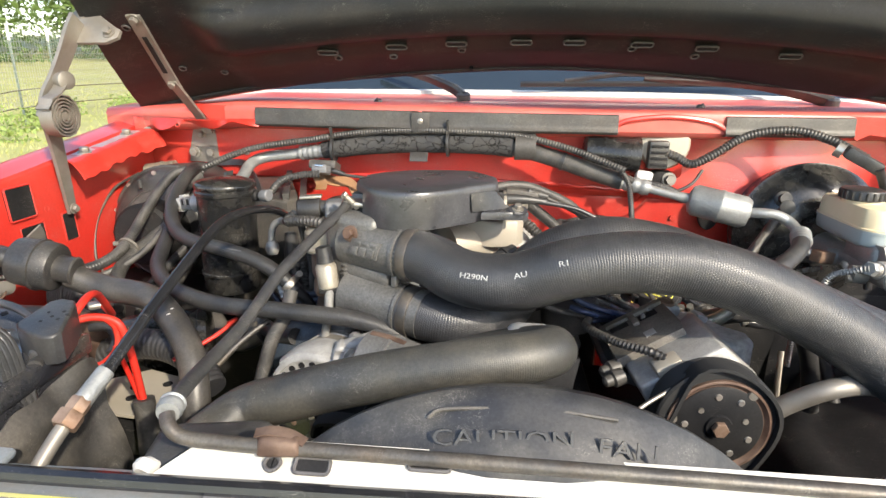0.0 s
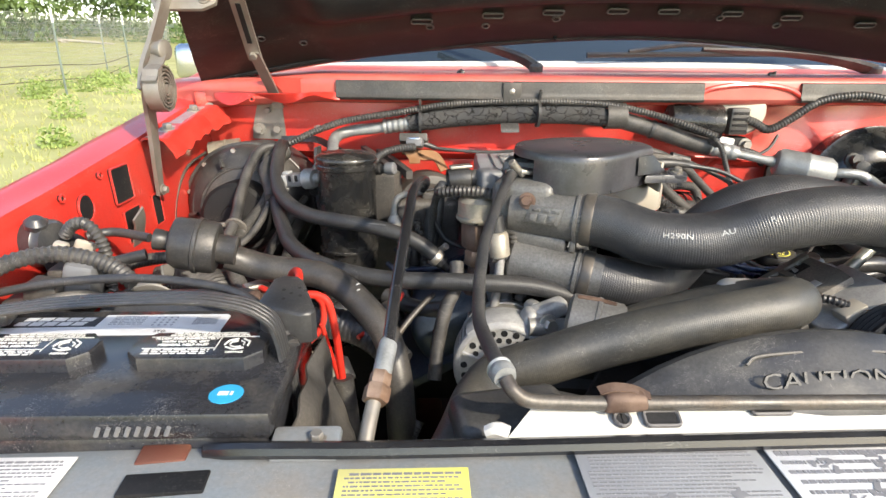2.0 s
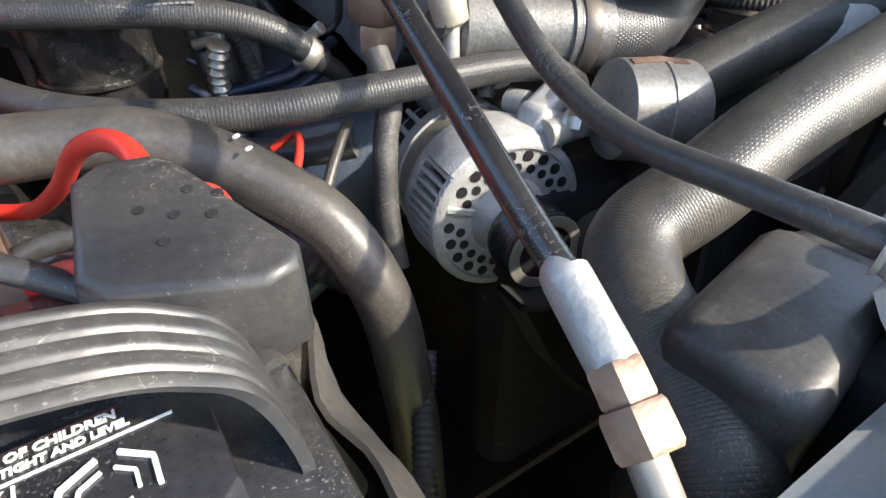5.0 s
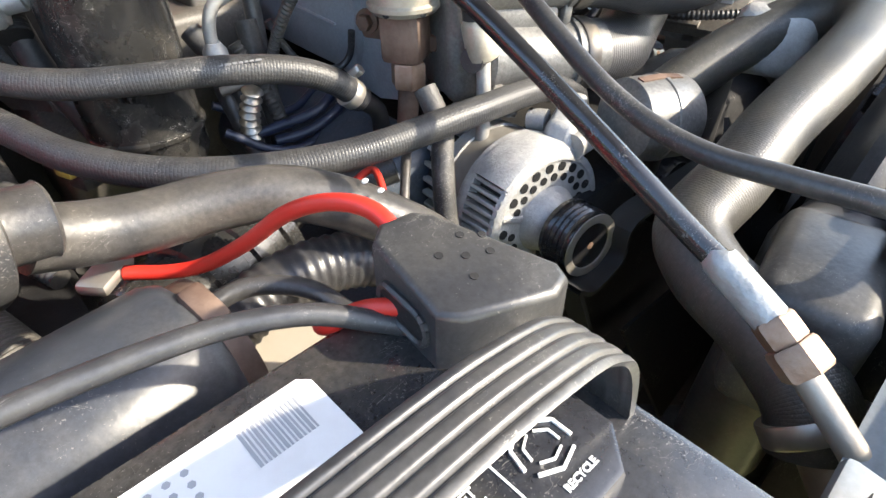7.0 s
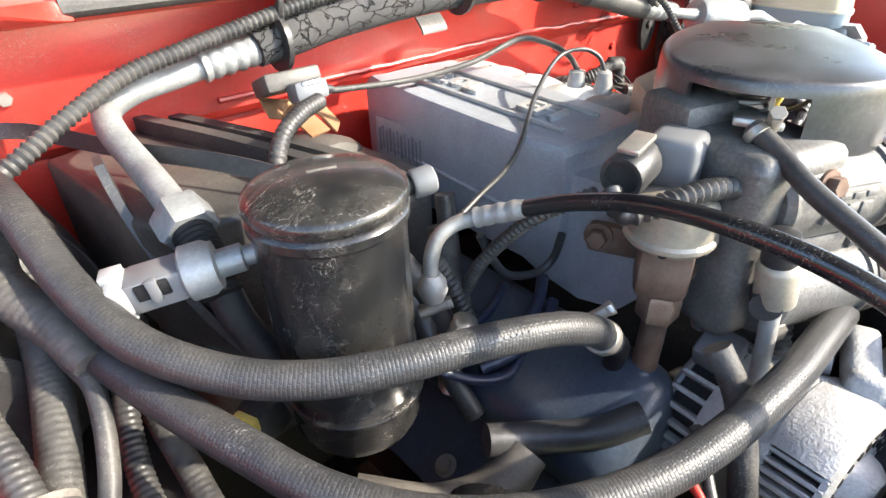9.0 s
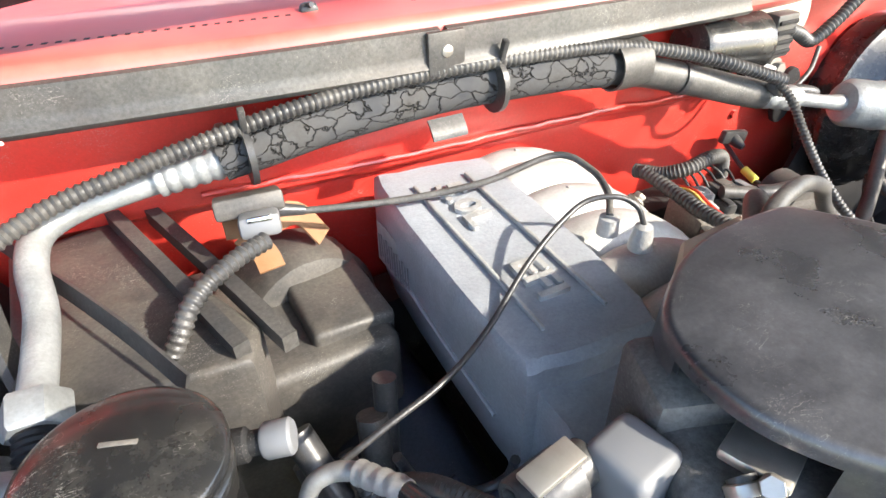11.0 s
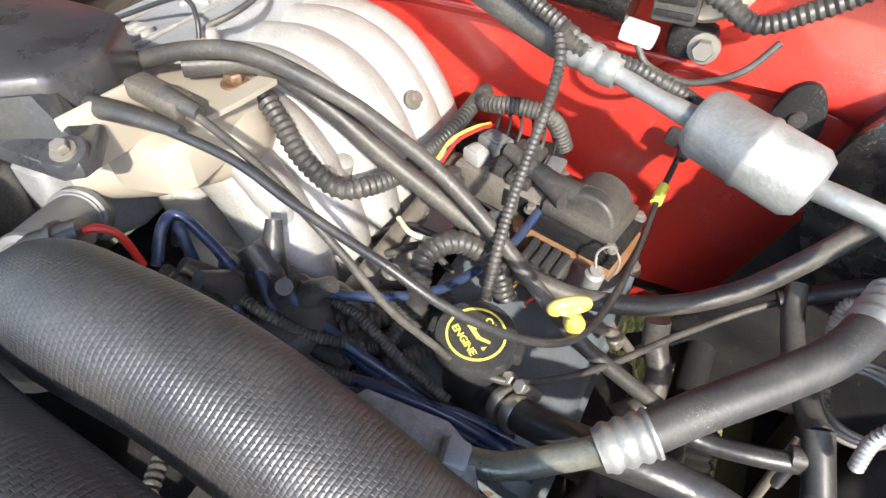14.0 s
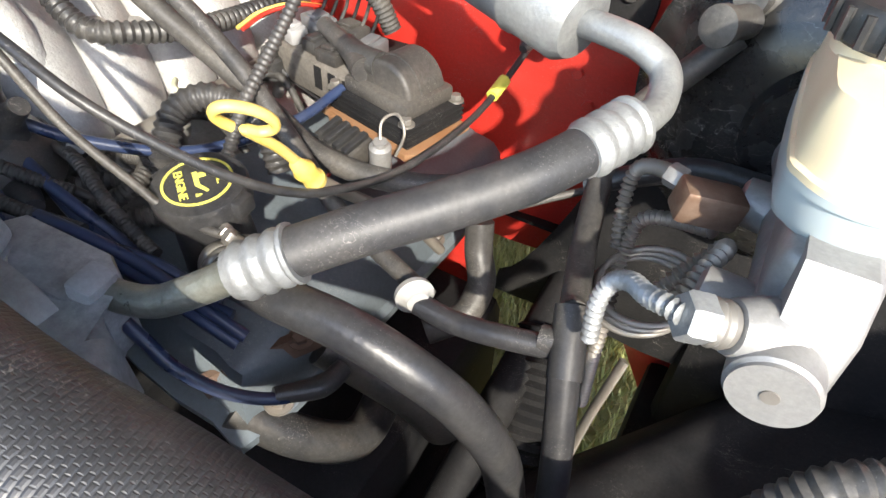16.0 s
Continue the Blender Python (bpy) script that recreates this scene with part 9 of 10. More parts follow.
part("rear_block", prism(bmesh.new(), [(-0.045, -0.012), (-0.03, 0.014), (0.028, 0.016), (0.046, 0.006), (0.048, -0.012), (0.03, -0.02), (-0.03, -0.02)], -0.05, 0.0, Matrix.Translation((0.13, 0.752, 0.962)) @ Matrix.Rotation(radians(8), 4, "Y") @ Matrix.Rotation(radians(6), 4, "Z"), 0.004), BLOCKCAST, cp, "blotchy cast manifold block")
part("front_block", prism(bmesh.new(), [(-0.05, -0.016), (-0.044, 0.02), (-0.018, 0.022), (-0.01, 0.014), (0.004, 0.012), (0.012, 0.004), (0.03, 0.002), (0.04, -0.012), (0.05, -0.02), (0.05, -0.032), (-0.03, -0.034)], -0.06, 0.0, Matrix.Translation((0.13, 0.722, 0.966)) @ Matrix.Rotation(radians(14), 4, "Y") @ Matrix.Rotation(radians(4), 4, "Z"), 0.007, 4), BLOCKCAST, cp, "stepped cast bracket")
part("side_bracket", prism(bmesh.new(), [(0.1, 0.69), (0.118, 0.738), (0.136, 0.756), (0.164, 0.756), (0.176, 0.742), (0.2, 0.737), (0.222, 0.72), (0.222, 0.7), (0.2, 0.68), (0.15, 0.675)], 0.0, 0.05, Matrix.Translation((0, 0, 0.905)), 0.011, 5), BLOCKCAST, cp, "blotchy cast side bracket")
part("pipe_block", rbox(bmesh.new(), (0.168, 0.75, 0.955), (0.016, 0.02, 0.02), (0, 20, 10), 0.003), CAST_GREY, cp)
part("bolt_lug", rbox(bmesh.new(), (0.116, 0.727, 0.978), (0.03, 0.03, 0.018), (8, 3, 28), 0.006, 4), BLOCKCAST, cp)
part("lug_ear", rbox(bmesh.new(), (0.1, 0.718, 0.974), (0.016, 0.012, 0.014), (8, 3, 28), 0.003), BLOCKCAST, cp)
part("rusty_bolt", lathe(bmesh.new(), (0.117, 0.726, 0.9865), (0.05, -0.15, 1), [(0, 0.0105), (0.0025, 0.0105), (0.004, 0.0095), (0.0045, 0.006), (0.0035, 0.005)], 28), RUST, cp, "rusty flat bolt head")
bolt("bolt", (0.14, 0.617, 0.974), (0.3, -0.3, 0.9), 0.007, cp)
part("pulley", lathe(bmesh.new(), k0 - CX * 0.005, CX, [(0, 0.03), (0, 0.062)] + [(0.003 + 0.003 * k, 0.063 - 0.0022 * (k % 2)) for k in range(9)] + [(0.03, 0.063), (0.032, 0.061), (0.032, 0.053), (0.02, 0.052)], 48), TYRE, cp, "black grooved pulley")
part("pulley_rim", lathe(bmesh.new(), k0 + CX * 0.018, CX, [(0, 0.0525), (0.012, 0.0525), (0.0125, 0.05), (0.009, 0.046), (0.009, 0.04)], 48), RUST, cp, "rusty pulley rim")
part("clutch_plate", lathe(bmesh.new(), k0 + CX * 0.018, CX, [(0, 0.045), (0.01, 0.045), (0.0115, 0.043), (0.0115, 0.014), (0.014, 0.013), (0.014, 0.008)], 40), DARK, cp, "black clutch plate")
part("hub_bolt", hexnut(bmesh.new(), k0 + CX * 0.03, CX, 0.0085, 0.008), BRASS, cp, "rusty hub bolt")
for k in range(9):
    a = 2 * math.pi * k / 9 + 0.3
    e, u_, v_ = axes(CX)
    q = k0 + CX * 0.029 + (u_ * math.cos(a) + v_ * math.sin(a)) * (0.034 if k % 3 else 0.027)
    part("rivet", lathe(bmesh.new(), q, CX, [(0, 0.0042 if k % 3 else 0.003), (0.002, 0.003)], 12), STEEL if k % 2 else DULLSTEEL, cp)
for k in range(3):
    a = 2 * math.pi * k / 3 + 0.9
    e, u_, v_ = axes(CX)
    part("rim_pin", lathe(bmesh.new(), k0 + CX * 0.026 + (u_ * math.cos(a) + v_ * math.sin(a)) * 0.0475, CX, [(0, 0.0055), (0.004, 0.005)], 12), STEEL, cp)
tube("wire_loom", [(0.085, 0.604, 0.97), (0.068, 0.61, 0.975), (0.045, 0.63, 0.972), (0.025, 0.66, 0.968), (0.012, 0.69, 0.965), (0.02, 0.72, 0.96)], 0.005, LOOM, None, "ribbed loom to the compressor plug", "wire loom", rib=(0.005, 0.0007))
tube("dipstick_tube", [(0.02, 0.53, 0.925), (0.05, 0.545, 0.945), (0.09, 0.56, 0.965)], 0.0022, STEEL, None, "thin bright steel rod beside the compressor", "rod")
tube("coolant_hose", [(0.19, 0.6, 0.9), (0.215, 0.59, 0.93), (0.245, 0.58, 0.955), (0.28, 0.585, 0.96), (0.32, 0.6, 0.95)], 0.0105, DULLSTEEL, None, "bent dull metal pipe beside the compressor", "pipe")
tube("lower_hose", [(0.19, 0.5, 0.86), (0.25, 0.5, 0.885), (0.32, 0.5, 0.905), (0.4, 0.49, 0.92)], 0.016, RUBBER, None, "black ribbed hose beside the compressor", "hose", rib=(0.006, 0.0009))

# ---- oil filler, valve cover and dipstick ----
vc = thing("valve_cover", (0.14, 0.95, 0.8), "blue-grey painted valve cover", "valve cover")
VO = [(0.065, 0.8), (0.098, 0.775), (0.186, 0.775), (0.218, 0.806), (0.222, 1.12), (0.195, 1.15), (0.1, 1.15), (0.065, 1.12)]
bm = bmesh.new()
lv = []
vcx = Vector((0.147, 0.94))
for f, z in ((1.04, 0.825), (1.04, 0.832), (0.97, 0.836), (0.95, 0.862), (0.9, 0.878), (0.8, 0.884), (0.6, 0.886)):
    lv.append([bm.verts.new((*(vcx + (Vector(q) - vcx) * f), z - 0.32 * ((vcx + (Vector(q) - vcx) * f).x - 0.147))) for q in ring_smooth(VO, 3)])
n = len(lv[0])
for a, b in zip(lv, lv[1:]):
    for k in range(n):
        bm.faces.new((a[k], a[(k + 1) % n], b[(k + 1) % n], b[k]))
bm.faces.new(lv[-1])
bm.faces.new(lv[0][::-1])
part("cover", bm, ENGINE, vc)
part("filler_neck", lathe(bmesh.new(), (0.141, 0.846, 0.875), (0.02, -0.06, 1), [(0, 0.03), (0.02, 0.026), (0.05, 0.0245), (0.062, 0.026), (0.066, 0.026)], 30), RUBBER, vc, "black filler neck")
part("neck_spout", sweep(bmesh.new(), [(0.15, 0.838, 0.905), (0.165, 0.826, 0.913), (0.178, 0.818, 0.92)], [0.014, 0.0125, 0.0125], 18, 5), RUBBER, vc)
for y in (0.8, 1.0, 1.1):
    bolt("bolt", (0.22, y, 0.828), (0.3, 0, 1), 0.007, vc)
oc = thing("oil_filler_cap", (0.14, 0.844, 0.94), "black oil filler cap with a yellow printed ring", "cap")
NZ = Vector((0.05, -0.12, 1)).normalized()
cz = Vector((0.14, 0.8435, 0.944))
bm = bmesh.new()
lathe(bm, cz - NZ * 0.006, NZ, [(0, 0.027), (0.002, 0.0312), (0.0135, 0.0312), (0.0165, 0.0297), (0.0175, 0.0255)], 48)
part("cap_body", bm, RUBBER, oc)
for s in (-1, 1):
    part("grip", rbox(bmesh.new(), cz + Vector((s * 0.03, 0.004 * s, 0.002)), (0.012, 0.016, 0.013), (0, 0, 8), 0.003), RUBBER, oc)
mm = Matrix.Translation(cz + NZ * 0.0117) @ axes(NZ)[0].to_track_quat("Z", "Y").to_matrix().to_4x4() @ Matrix.Rotation(radians(-56), 4, "Z")
bm = bmesh.new()
for k in range(40):
    a0, a1 = 2 * math.pi * k / 40, 2 * math.pi * (k + 1) / 40
    prism(bm, [(0.0205 * math.cos(a0), 0.0205 * math.sin(a0)), (0.0222 * math.cos(a0), 0.0222 * math.sin(a0)), (0.0222 * math.cos(a1), 0.0222 * math.sin(a1)), (0.0205 * math.cos(a1), 0.0205 * math.sin(a1))], 0, 0.0006, mm)
prism(bm, [(-0.009, -0.002), (0.004, -0.002), (0.012, 0.004), (0.011, 0.0055), (0.004, 0.0012), (-0.003, 0.0012), (-0.003, 0.006), (-0.007, 0.006), (-0.007, 0.0012), (-0.009, 0.0012)], 0, 0.0006, mm)
prism(bm, [(0.013, 0.001), (0.0145, -0.003), (0.0115, -0.003)], 0, 0.0006, mm)
part("yellow_print", bm, YELLOWINK, oc, "yellow ring and oil-can symbol")
lettering("ENGINE", mm @ Matrix.Translation((0, -0.0105, 0.0004)), 0.0075, 0.0006, YELLOWINK, oc, "lettering", "", 0.0001, 1.05)
lettering("OIL", mm @ Matrix.Translation((0, 0.0135, 0.0004)), 0.0075, 0.0006, YELLOWINK, oc, "lettering", "", 0.0001, 1.2)
band("hose_clamp", (0.186, 0.8155, 0.9225), (0.85, -0.35, 0.25), 0.0137, None, 0.009)
ds = thing("dipstick", (0.206, 0.882, 0.9), "yellow plastic dipstick handle on a steel tube", "dipstick")
part("tube", sweep(bmesh.new(), [(0.2, 0.884, 0.957), (0.206, 0.902, 0.937), (0.2123, 0.9195, 0.9194), (0.2306, 0.9475, 0.8885), (0.245, 0.97, 0.85)], 0.0045, 12, 5), TUBETAN, ds)
part("tube_clip", rbox(bmesh.new(), (0.231, 0.946, 0.883), (0.012, 0.014, 0.022), (30, 0, -20), 0.004), TUBETAN, ds)
part("collar", lathe(bmesh.new(), (0.201, 0.883, 0.957), (-0.05, -0.55, 0.83), [(-0.006, 0.005), (-0.004, 0.0072), (0.0, 0.0078), (0.002, 0.0066), (0.009, 0.0066), (0.01, 0.0074), (0.013, 0.0074), (0.015, 0.006), (0.022, 0.0045), (0.024, 0.003)], 18), YELLOW, ds)
lc, le1, le2 = Vector((0.2005, 0.8415, 1.019)), Vector((0.65, 0.74, -0.15)), Vector((-0.05, -0.56, 0.82))
loop = [Vector((0.2, 0.877, 0.968)), Vector((0.1985, 0.862, 0.99))] + [lc + le1 * 0.0135 * math.sin(a) - le2 * 0.013 * math.cos(a) for a in (-0.5 + 2 * math.pi * k / 14 for k in range(14))]
part("handle_loop", sweep(bmesh.new(), loop, 0.0029, 12, 6, flat=1.2), YELLOW, ds)
band("hose_clamp", (0.176, 0.82, 0.919), (0.8, -0.4, 0.3), 0.0135, None, 0.009)
tube("breather_hose", [(0.172, 0.822, 0.917), (0.2, 0.81, 0.93), (0.241, 0.802, 0.944), (0.285, 0.804, 0.945), (0.322, 0.81, 0.93), (0.35, 0.82, 0.9), (0.372, 0.83, 0.85), (0.385, 0.83, 0.78)], 0.0125, RUBBER, None, "thick black breather hose curving down the bay", "hose", seg=18)
# ---- vacuum hoses ----
tube("vacuum_hose", [(-0.12, 0.87, 1.088), (-0.075, 0.905, 1.084), (-0.034, 0.922, 1.052), (0.015, 0.931, 1.012), (0.068, 0.939, 0.976), (0.12, 0.938, 0.946), (0.153, 0.936, 0.931), (0.199, 0.945, 0.921), (0.255, 0.966, 0.922), (0.307, 0.992, 0.941), (0.346, 1.017, 0.975), (0.374, 1.035, 1.008), (0.4, 1.05, 1.04)], 0.0088, RUBBER_OLD, None, "dusty black brake booster vacuum hose", "hose", seg=16)
tube("vacuum_hose", [(-0.16, 0.84, 1.09), (-0.11, 0.87, 1.102), (-0.06, 0.885, 1.103), (0.0, 0.9, 1.078), (0.031, 0.911, 1.054), (0.067, 0.921, 1.024), (0.112, 0.921, 0.988), (0.146, 0.914, 0.962), (0.202, 0.898, 0.926), (0.232, 0.892, 0.914), (0.268, 0.884, 0.906), (0.29, 0.88, 0.9)], 0.0066, RUBBER_OLD, None, "slim black vacuum hose beside the dipstick", "hose", seg=14)
tube("vacuum_hose", [(0.288, 0.87, 0.903), (0.313, 0.871, 0.9), (0.342, 0.874, 0.903), (0.378, 0.882, 0.906)], 0.0075, RUBBER, None, "short black hose from the white disc to the tee", "hose", seg=14)
wd = lathe(bmesh.new(), (0.281, 0.874, 0.907), (0.75, -0.6, 0.1), [(0, 0.006), (0.002, 0.0125), (0.006, 0.013), (0.008, 0.009), (0.012, 0.007)], 24)
tagged(part("check_valve", wd, LABELGREY), "white plastic check valve disc in a vacuum hose", "valve")
te = thing("hose_tee", (0.384, 0.875, 0.915), "black plastic tee joining the vacuum hoses", "tee")
part("body", sweep(bmesh.new(), [(0.376, 0.9, 0.925), (0.388, 0.868, 0.9)], 0.0105, 14, 2), PLASTIC, te)
part("branch", sweep(bmesh.new(), [(0.384, 0.884, 0.91), (0.366, 0.882, 0.908)], 0.009, 14, 2), PLASTIC, te)
tube("vacuum_hose", [(0.349, 1.02, 0.945), (0.352, 1.0, 0.93), (0.361, 0.96, 0.917), (0.374, 0.912, 0.918), (0.378, 0.898, 0.922)], 0.009, RUBBER_OLD, None, "grey-black hose behind the tee", "hose", seg=14)
tube("vacuum_hose", [(0.386, 0.872, 0.902), (0.394, 0.858, 0.875), (0.404, 0.838, 0.838), (0.41, 0.82, 0.8)], 0.0095, RUBBER, None, "black hose dropping from the tee", "hose", seg=14)
tube("vacuum_hose", [(0.34, 1.01, 0.93), (0.4, 1.03, 0.955), (0.45, 1.02, 0.965)], 0.008, RUBBER, None, "black hose behind the brake lines", "hose", seg=14)
tube("coolant_hose", [(0.26, 1.01, 0.86), (0.266, 1.0, 0.835), (0.278, 0.985, 0.815), (0.276, 0.96, 0.797), (0.253, 0.935, 0.787)], 0.0125, RUBBER_OLD, None, "grey-black hose bending down by the firewall", "hose", seg=16)
ex = thing("exhaust_manifold", (0.24, 0.86, 0.75), "dull grey exhaust manifold pipes with rusty flange", "manifold")
part("runner", sweep(bmesh.new(), [(0.222, 0.846, 0.846), (0.25, 0.861, 0.822), (0.285, 0.877, 0.79), (0.3, 0.89, 0.75)], [0.017, 0.02, 0.022, 0.022], 20, 6), DIVERT, ex)
part("runner", sweep(bmesh.new(), [(0.19, 0.784, 0.82), (0.227, 0.803, 0.785), (0.252, 0.832, 0.76), (0.25, 0.868, 0.755), (0.235, 0.9, 0.76)], 0.016, 18, 6), DIVERT, ex)
part("flange", flatbar([(0.228, 0.85, 0.858), (0.2, 0.81, 0.85), (0.178, 0.775, 0.842)], 0.02, 0.006, (0, 0, 1)), RUST, ex, "rusty manifold flange")
for q in ((0.216, 0.833, 0.859), (0.19, 0.792, 0.85)):
    bolt("bolt", q, (0.3, -0.2, 1), 0.006, ex, RUST)
tube("corrugated_hose", [(0.33, 1.05, 0.72), (0.338, 1.01, 0.69), (0.346, 0.965, 0.65), (0.352, 0.92, 0.6)], 0.03, DARK, None, "black corrugated boot deep in the bay", "boot", rib=(0.011, 0.003), seg=20)
tube("shift_rod", [(0.41, 0.985, 0.80), (0.4, 0.955, 0.74), (0.395, 0.93, 0.68)], 0.005, TUBETAN, None, "tan steel column rod below the brake lines", "rod", flat=0.5)

# ---- ignition: distributor, leads, coil ----
di = thing("distributor", (0.0, 0.76, 0.9), "black distributor cap with rubber boots", "distributor")
part("cap", lathe(bmesh.new(), (0.005, 0.79, 0.93), (-0.05, -0.2, 1), [(0, 0.04), (0.03, 0.041), (0.04, 0.036), (0.046, 0.02)], 28), PLASTIC_DUSTY, di)
for k, (q, e_) in enumerate((((-0.03, 0.775, 0.985), (-0.5, -0.4, 0.8)), ((-0.012, 0.77, 0.998), (-0.1, -0.6, 0.7)), ((0.012, 0.79, 0.985), (0.5, -0.3, 0.7)), ((0.028, 0.8, 0.98), (0.7, 0.1, 0.6)), ((-0.01, 0.81, 0.99), (-0.2, 0.5, 0.8)))):
    part("boot", sweep(bmesh.new(), [Vector(q) - Vector((0, 0, 0.03)), Vector(q), Vector(q) + Vector(e_) * 0.03], [0.011, 0.0095, 0.006], 12, 5), RUBBER, di, "rubber lead boot")
for pts in (
    [(-0.015, 0.77, 0.998), (-0.008, 0.765, 0.985), (0.009, 0.757, 0.973), (0.045, 0.75, 0.962), (0.08, 0.758, 0.953), (0.117, 0.778, 0.94), (0.15, 0.793, 0.928), (0.19, 0.802, 0.91)],
    [(0.015, 0.79, 0.99), (0.038, 0.797, 0.955), (0.077, 0.792, 0.935), (0.112, 0.79, 0.925), (0.15, 0.79, 0.918)],
    [(0.006, 0.799, 0.97), (0.035, 0.795, 0.962), (0.07, 0.793, 0.947), (0.103, 0.798, 0.925), (0.14, 0.8, 0.905), (0.17, 0.8, 0.89)],
    [(0.02, 0.772, 0.936), (0.06, 0.77, 0.948), (0.106, 0.774, 0.95), (0.147, 0.785, 0.934), (0.19, 0.79, 0.915), (0.215, 0.795, 0.9)],
    [(0.01, 0.762, 0.935), (0.055, 0.764, 0.944), (0.1, 0.769, 0.946), (0.143, 0.78, 0.93), (0.186, 0.785, 0.912), (0.212, 0.79, 0.896)],
    [(-0.06, 0.81, 0.975), (-0.03, 0.8, 0.99), (-0.01, 0.795, 0.992), (0.012, 0.778, 0.975), (0.03, 0.77, 0.955), (0.07, 0.772, 0.94)],
    [(-0.085, 0.79, 0.99), (-0.07, 0.785, 1.01), (-0.062, 0.782, 1.02), (-0.058, 0.78, 1.0), (-0.055, 0.78, 0.97)],
    [(0.0, 0.75, 0.965), (0.02, 0.74, 0.962), (0.05, 0.755, 0.95), (0.09, 0.77, 0.94), (0.13, 0.782, 0.928), (0.168, 0.79, 0.915), (0.2, 0.8, 0.905)],
    [(-0.068, 0.759, 1.0), (-0.073, 0.777, 1.02), (-0.07, 0.79, 1.022), (-0.045, 0.79, 1.006), (-0.02, 0.785, 0.99)],
    [(0.17, 0.755, 0.925), (0.178, 0.757, 0.912), (0.193, 0.76, 0.892), (0.215, 0.772, 0.87), (0.236, 0.792, 0.856), (0.248, 0.818, 0.85)],
    [(0.02, 0.8, 0.985), (0.05, 0.83, 0.96), (0.09, 0.88, 0.94), (0.12, 0.95, 0.94), (0.13, 1.0, 0.95)],
    [(-0.03, 0.78, 0.99), (-0.06, 0.75, 0.985), (-0.09, 0.74, 0.975), (-0.13, 0.75, 0.96)],
):
    tube("ignition_lead", pts, 0.0042, WIRE_BLUE, None, "dark blue ignition lead across the engine", "ignition lead", "ignition leads", seg=10)
for q, e_ in (((-0.05, 0.8, 0.95), (0.5, -0.5, 0.6)), ((-0.006, 0.8, 0.984), (0.55, -0.1, -0.65)), ((-0.03, 0.79, 0.985), (0.5, -0.4, 0.3)), ((0.02, 0.775, 0.95), (0.7, -0.1, -0.3)), ((-0.02, 0.83, 0.945), (0.7, -0.2, 0.5)), ((0.03, 0.83, 0.95), (0.8, -0.3, 0.4)), ((-0.07, 0.775, 0.965), (0.2, -0.7, 0.6)), ((0.05, 0.78, 0.945), (0.9, -0.2, 0.1))):
    tagged(part("lead_boot", sweep(bmesh.new(), [Vector(q) - Vector(e_) * 0.03, Vector(q), Vector(q) + Vector(e_) * 0.022], [0.011, 0.0105, 0.0062], 12, 5), RUBBER), "black rubber boot on an ignition lead", "boot", "lead boots")
for pts in (
    [(-0.05, 0.79, 0.965), (-0.02, 0.775, 0.985), (0.01, 0.77, 0.985), (0.04, 0.78, 0.965), (0.07, 0.8, 0.945)],
    [(-0.075, 0.77, 0.975), (-0.06, 0.76, 0.998), (-0.035, 0.755, 1.0), (-0.01, 0.76, 0.985), (0.02, 0.765, 0.965), (0.06, 0.765, 0.955), (0.11, 0.78, 0.945)],
    [(0.03, 0.82, 0.955), (0.06, 0.815, 0.955), (0.1, 0.805, 0.94), (0.14, 0.8, 0.925)],
    [(-0.1, 0.755, 0.95), (-0.075, 0.745, 0.97), (-0.045, 0.74, 0.972), (-0.015, 0.745, 0.96), (0.02, 0.75, 0.95)],
):
    tube("wire_loom", pts, 0.0045, TAPE, None, "taped black engine wires under the ignition leads", "wire loom", seg=10, rib=(0.003, 0.0004))
rl_ = thing("fuel_rail", (0.03, 0.92, 0.9), "dull metal fuel rail beside the intake runners", "pipe")
part("rail", sweep(bmesh.new(), [(0.02, 0.84, 0.925), (0.02, 0.95, 0.93), (0.02, 1.06, 0.935)], 0.009, 12, 4), DULLSTEEL, rl_)
for y in (0.86, 0.92, 0.98, 1.04):
    part("injector_cup", lathe(bmesh.new(), (0.018, y, 0.92), (-0.3, 0, -0.9), [(0, 0.009), (0.012, 0.0085), (0.014, 0.006), (0.03, 0.006)], 12), ALU_DULL, rl_)
tube("plug_boot", [(0.232, 0.79, 0.858), (0.248, 0.815, 0.85), (0.25, 0.835, 0.848)], [0.0055, 0.008, 0.007], RUBBER, None, "black spark plug boot", "boot")
pv = thing("water_pipe", (-0.15, 0.764, 0.98), "grey elbow hose standing beside the throttle body", "pipe")
part("elbow", sweep(bmesh.new(), [(-0.155, 0.776, 1.0), (-0.146, 0.76, 1.011), (-0.127, 0.73, 1.023), (-0.1135, 0.709, 1.03)], [0.0185, 0.018, 0.0168, 0.0165], 26, 5), GREYPLASTIC, pv)
part("end_cap", lathe(bmesh.new(), (-0.1135, 0.709, 1.03), (0.52, -0.8, 0.28), [(-0.006, 0.0168), (-0.001, 0.0178), (0.003, 0.017), (0.0045, 0.013), (0.003, 0.0095), (0.0045, 0.008), (0.0045, 0.003)], 26), GREYPLASTIC, pv)
part("collar", lathe(bmesh.new(), (-0.149, 0.765, 1.009), (0.5, -0.8, 0.3), [(-0.006, 0.018), (-0.004, 0.0215), (0.003, 0.0215), (0.004, 0.0195), (0.006, 0.0195), (0.007, 0.0165)], 26), GREYPLASTIC, pv)
tpc = thing("connector", (-0.11, 0.765, 0.99), "black wired sensor plug beside the grey elbow", "connector")
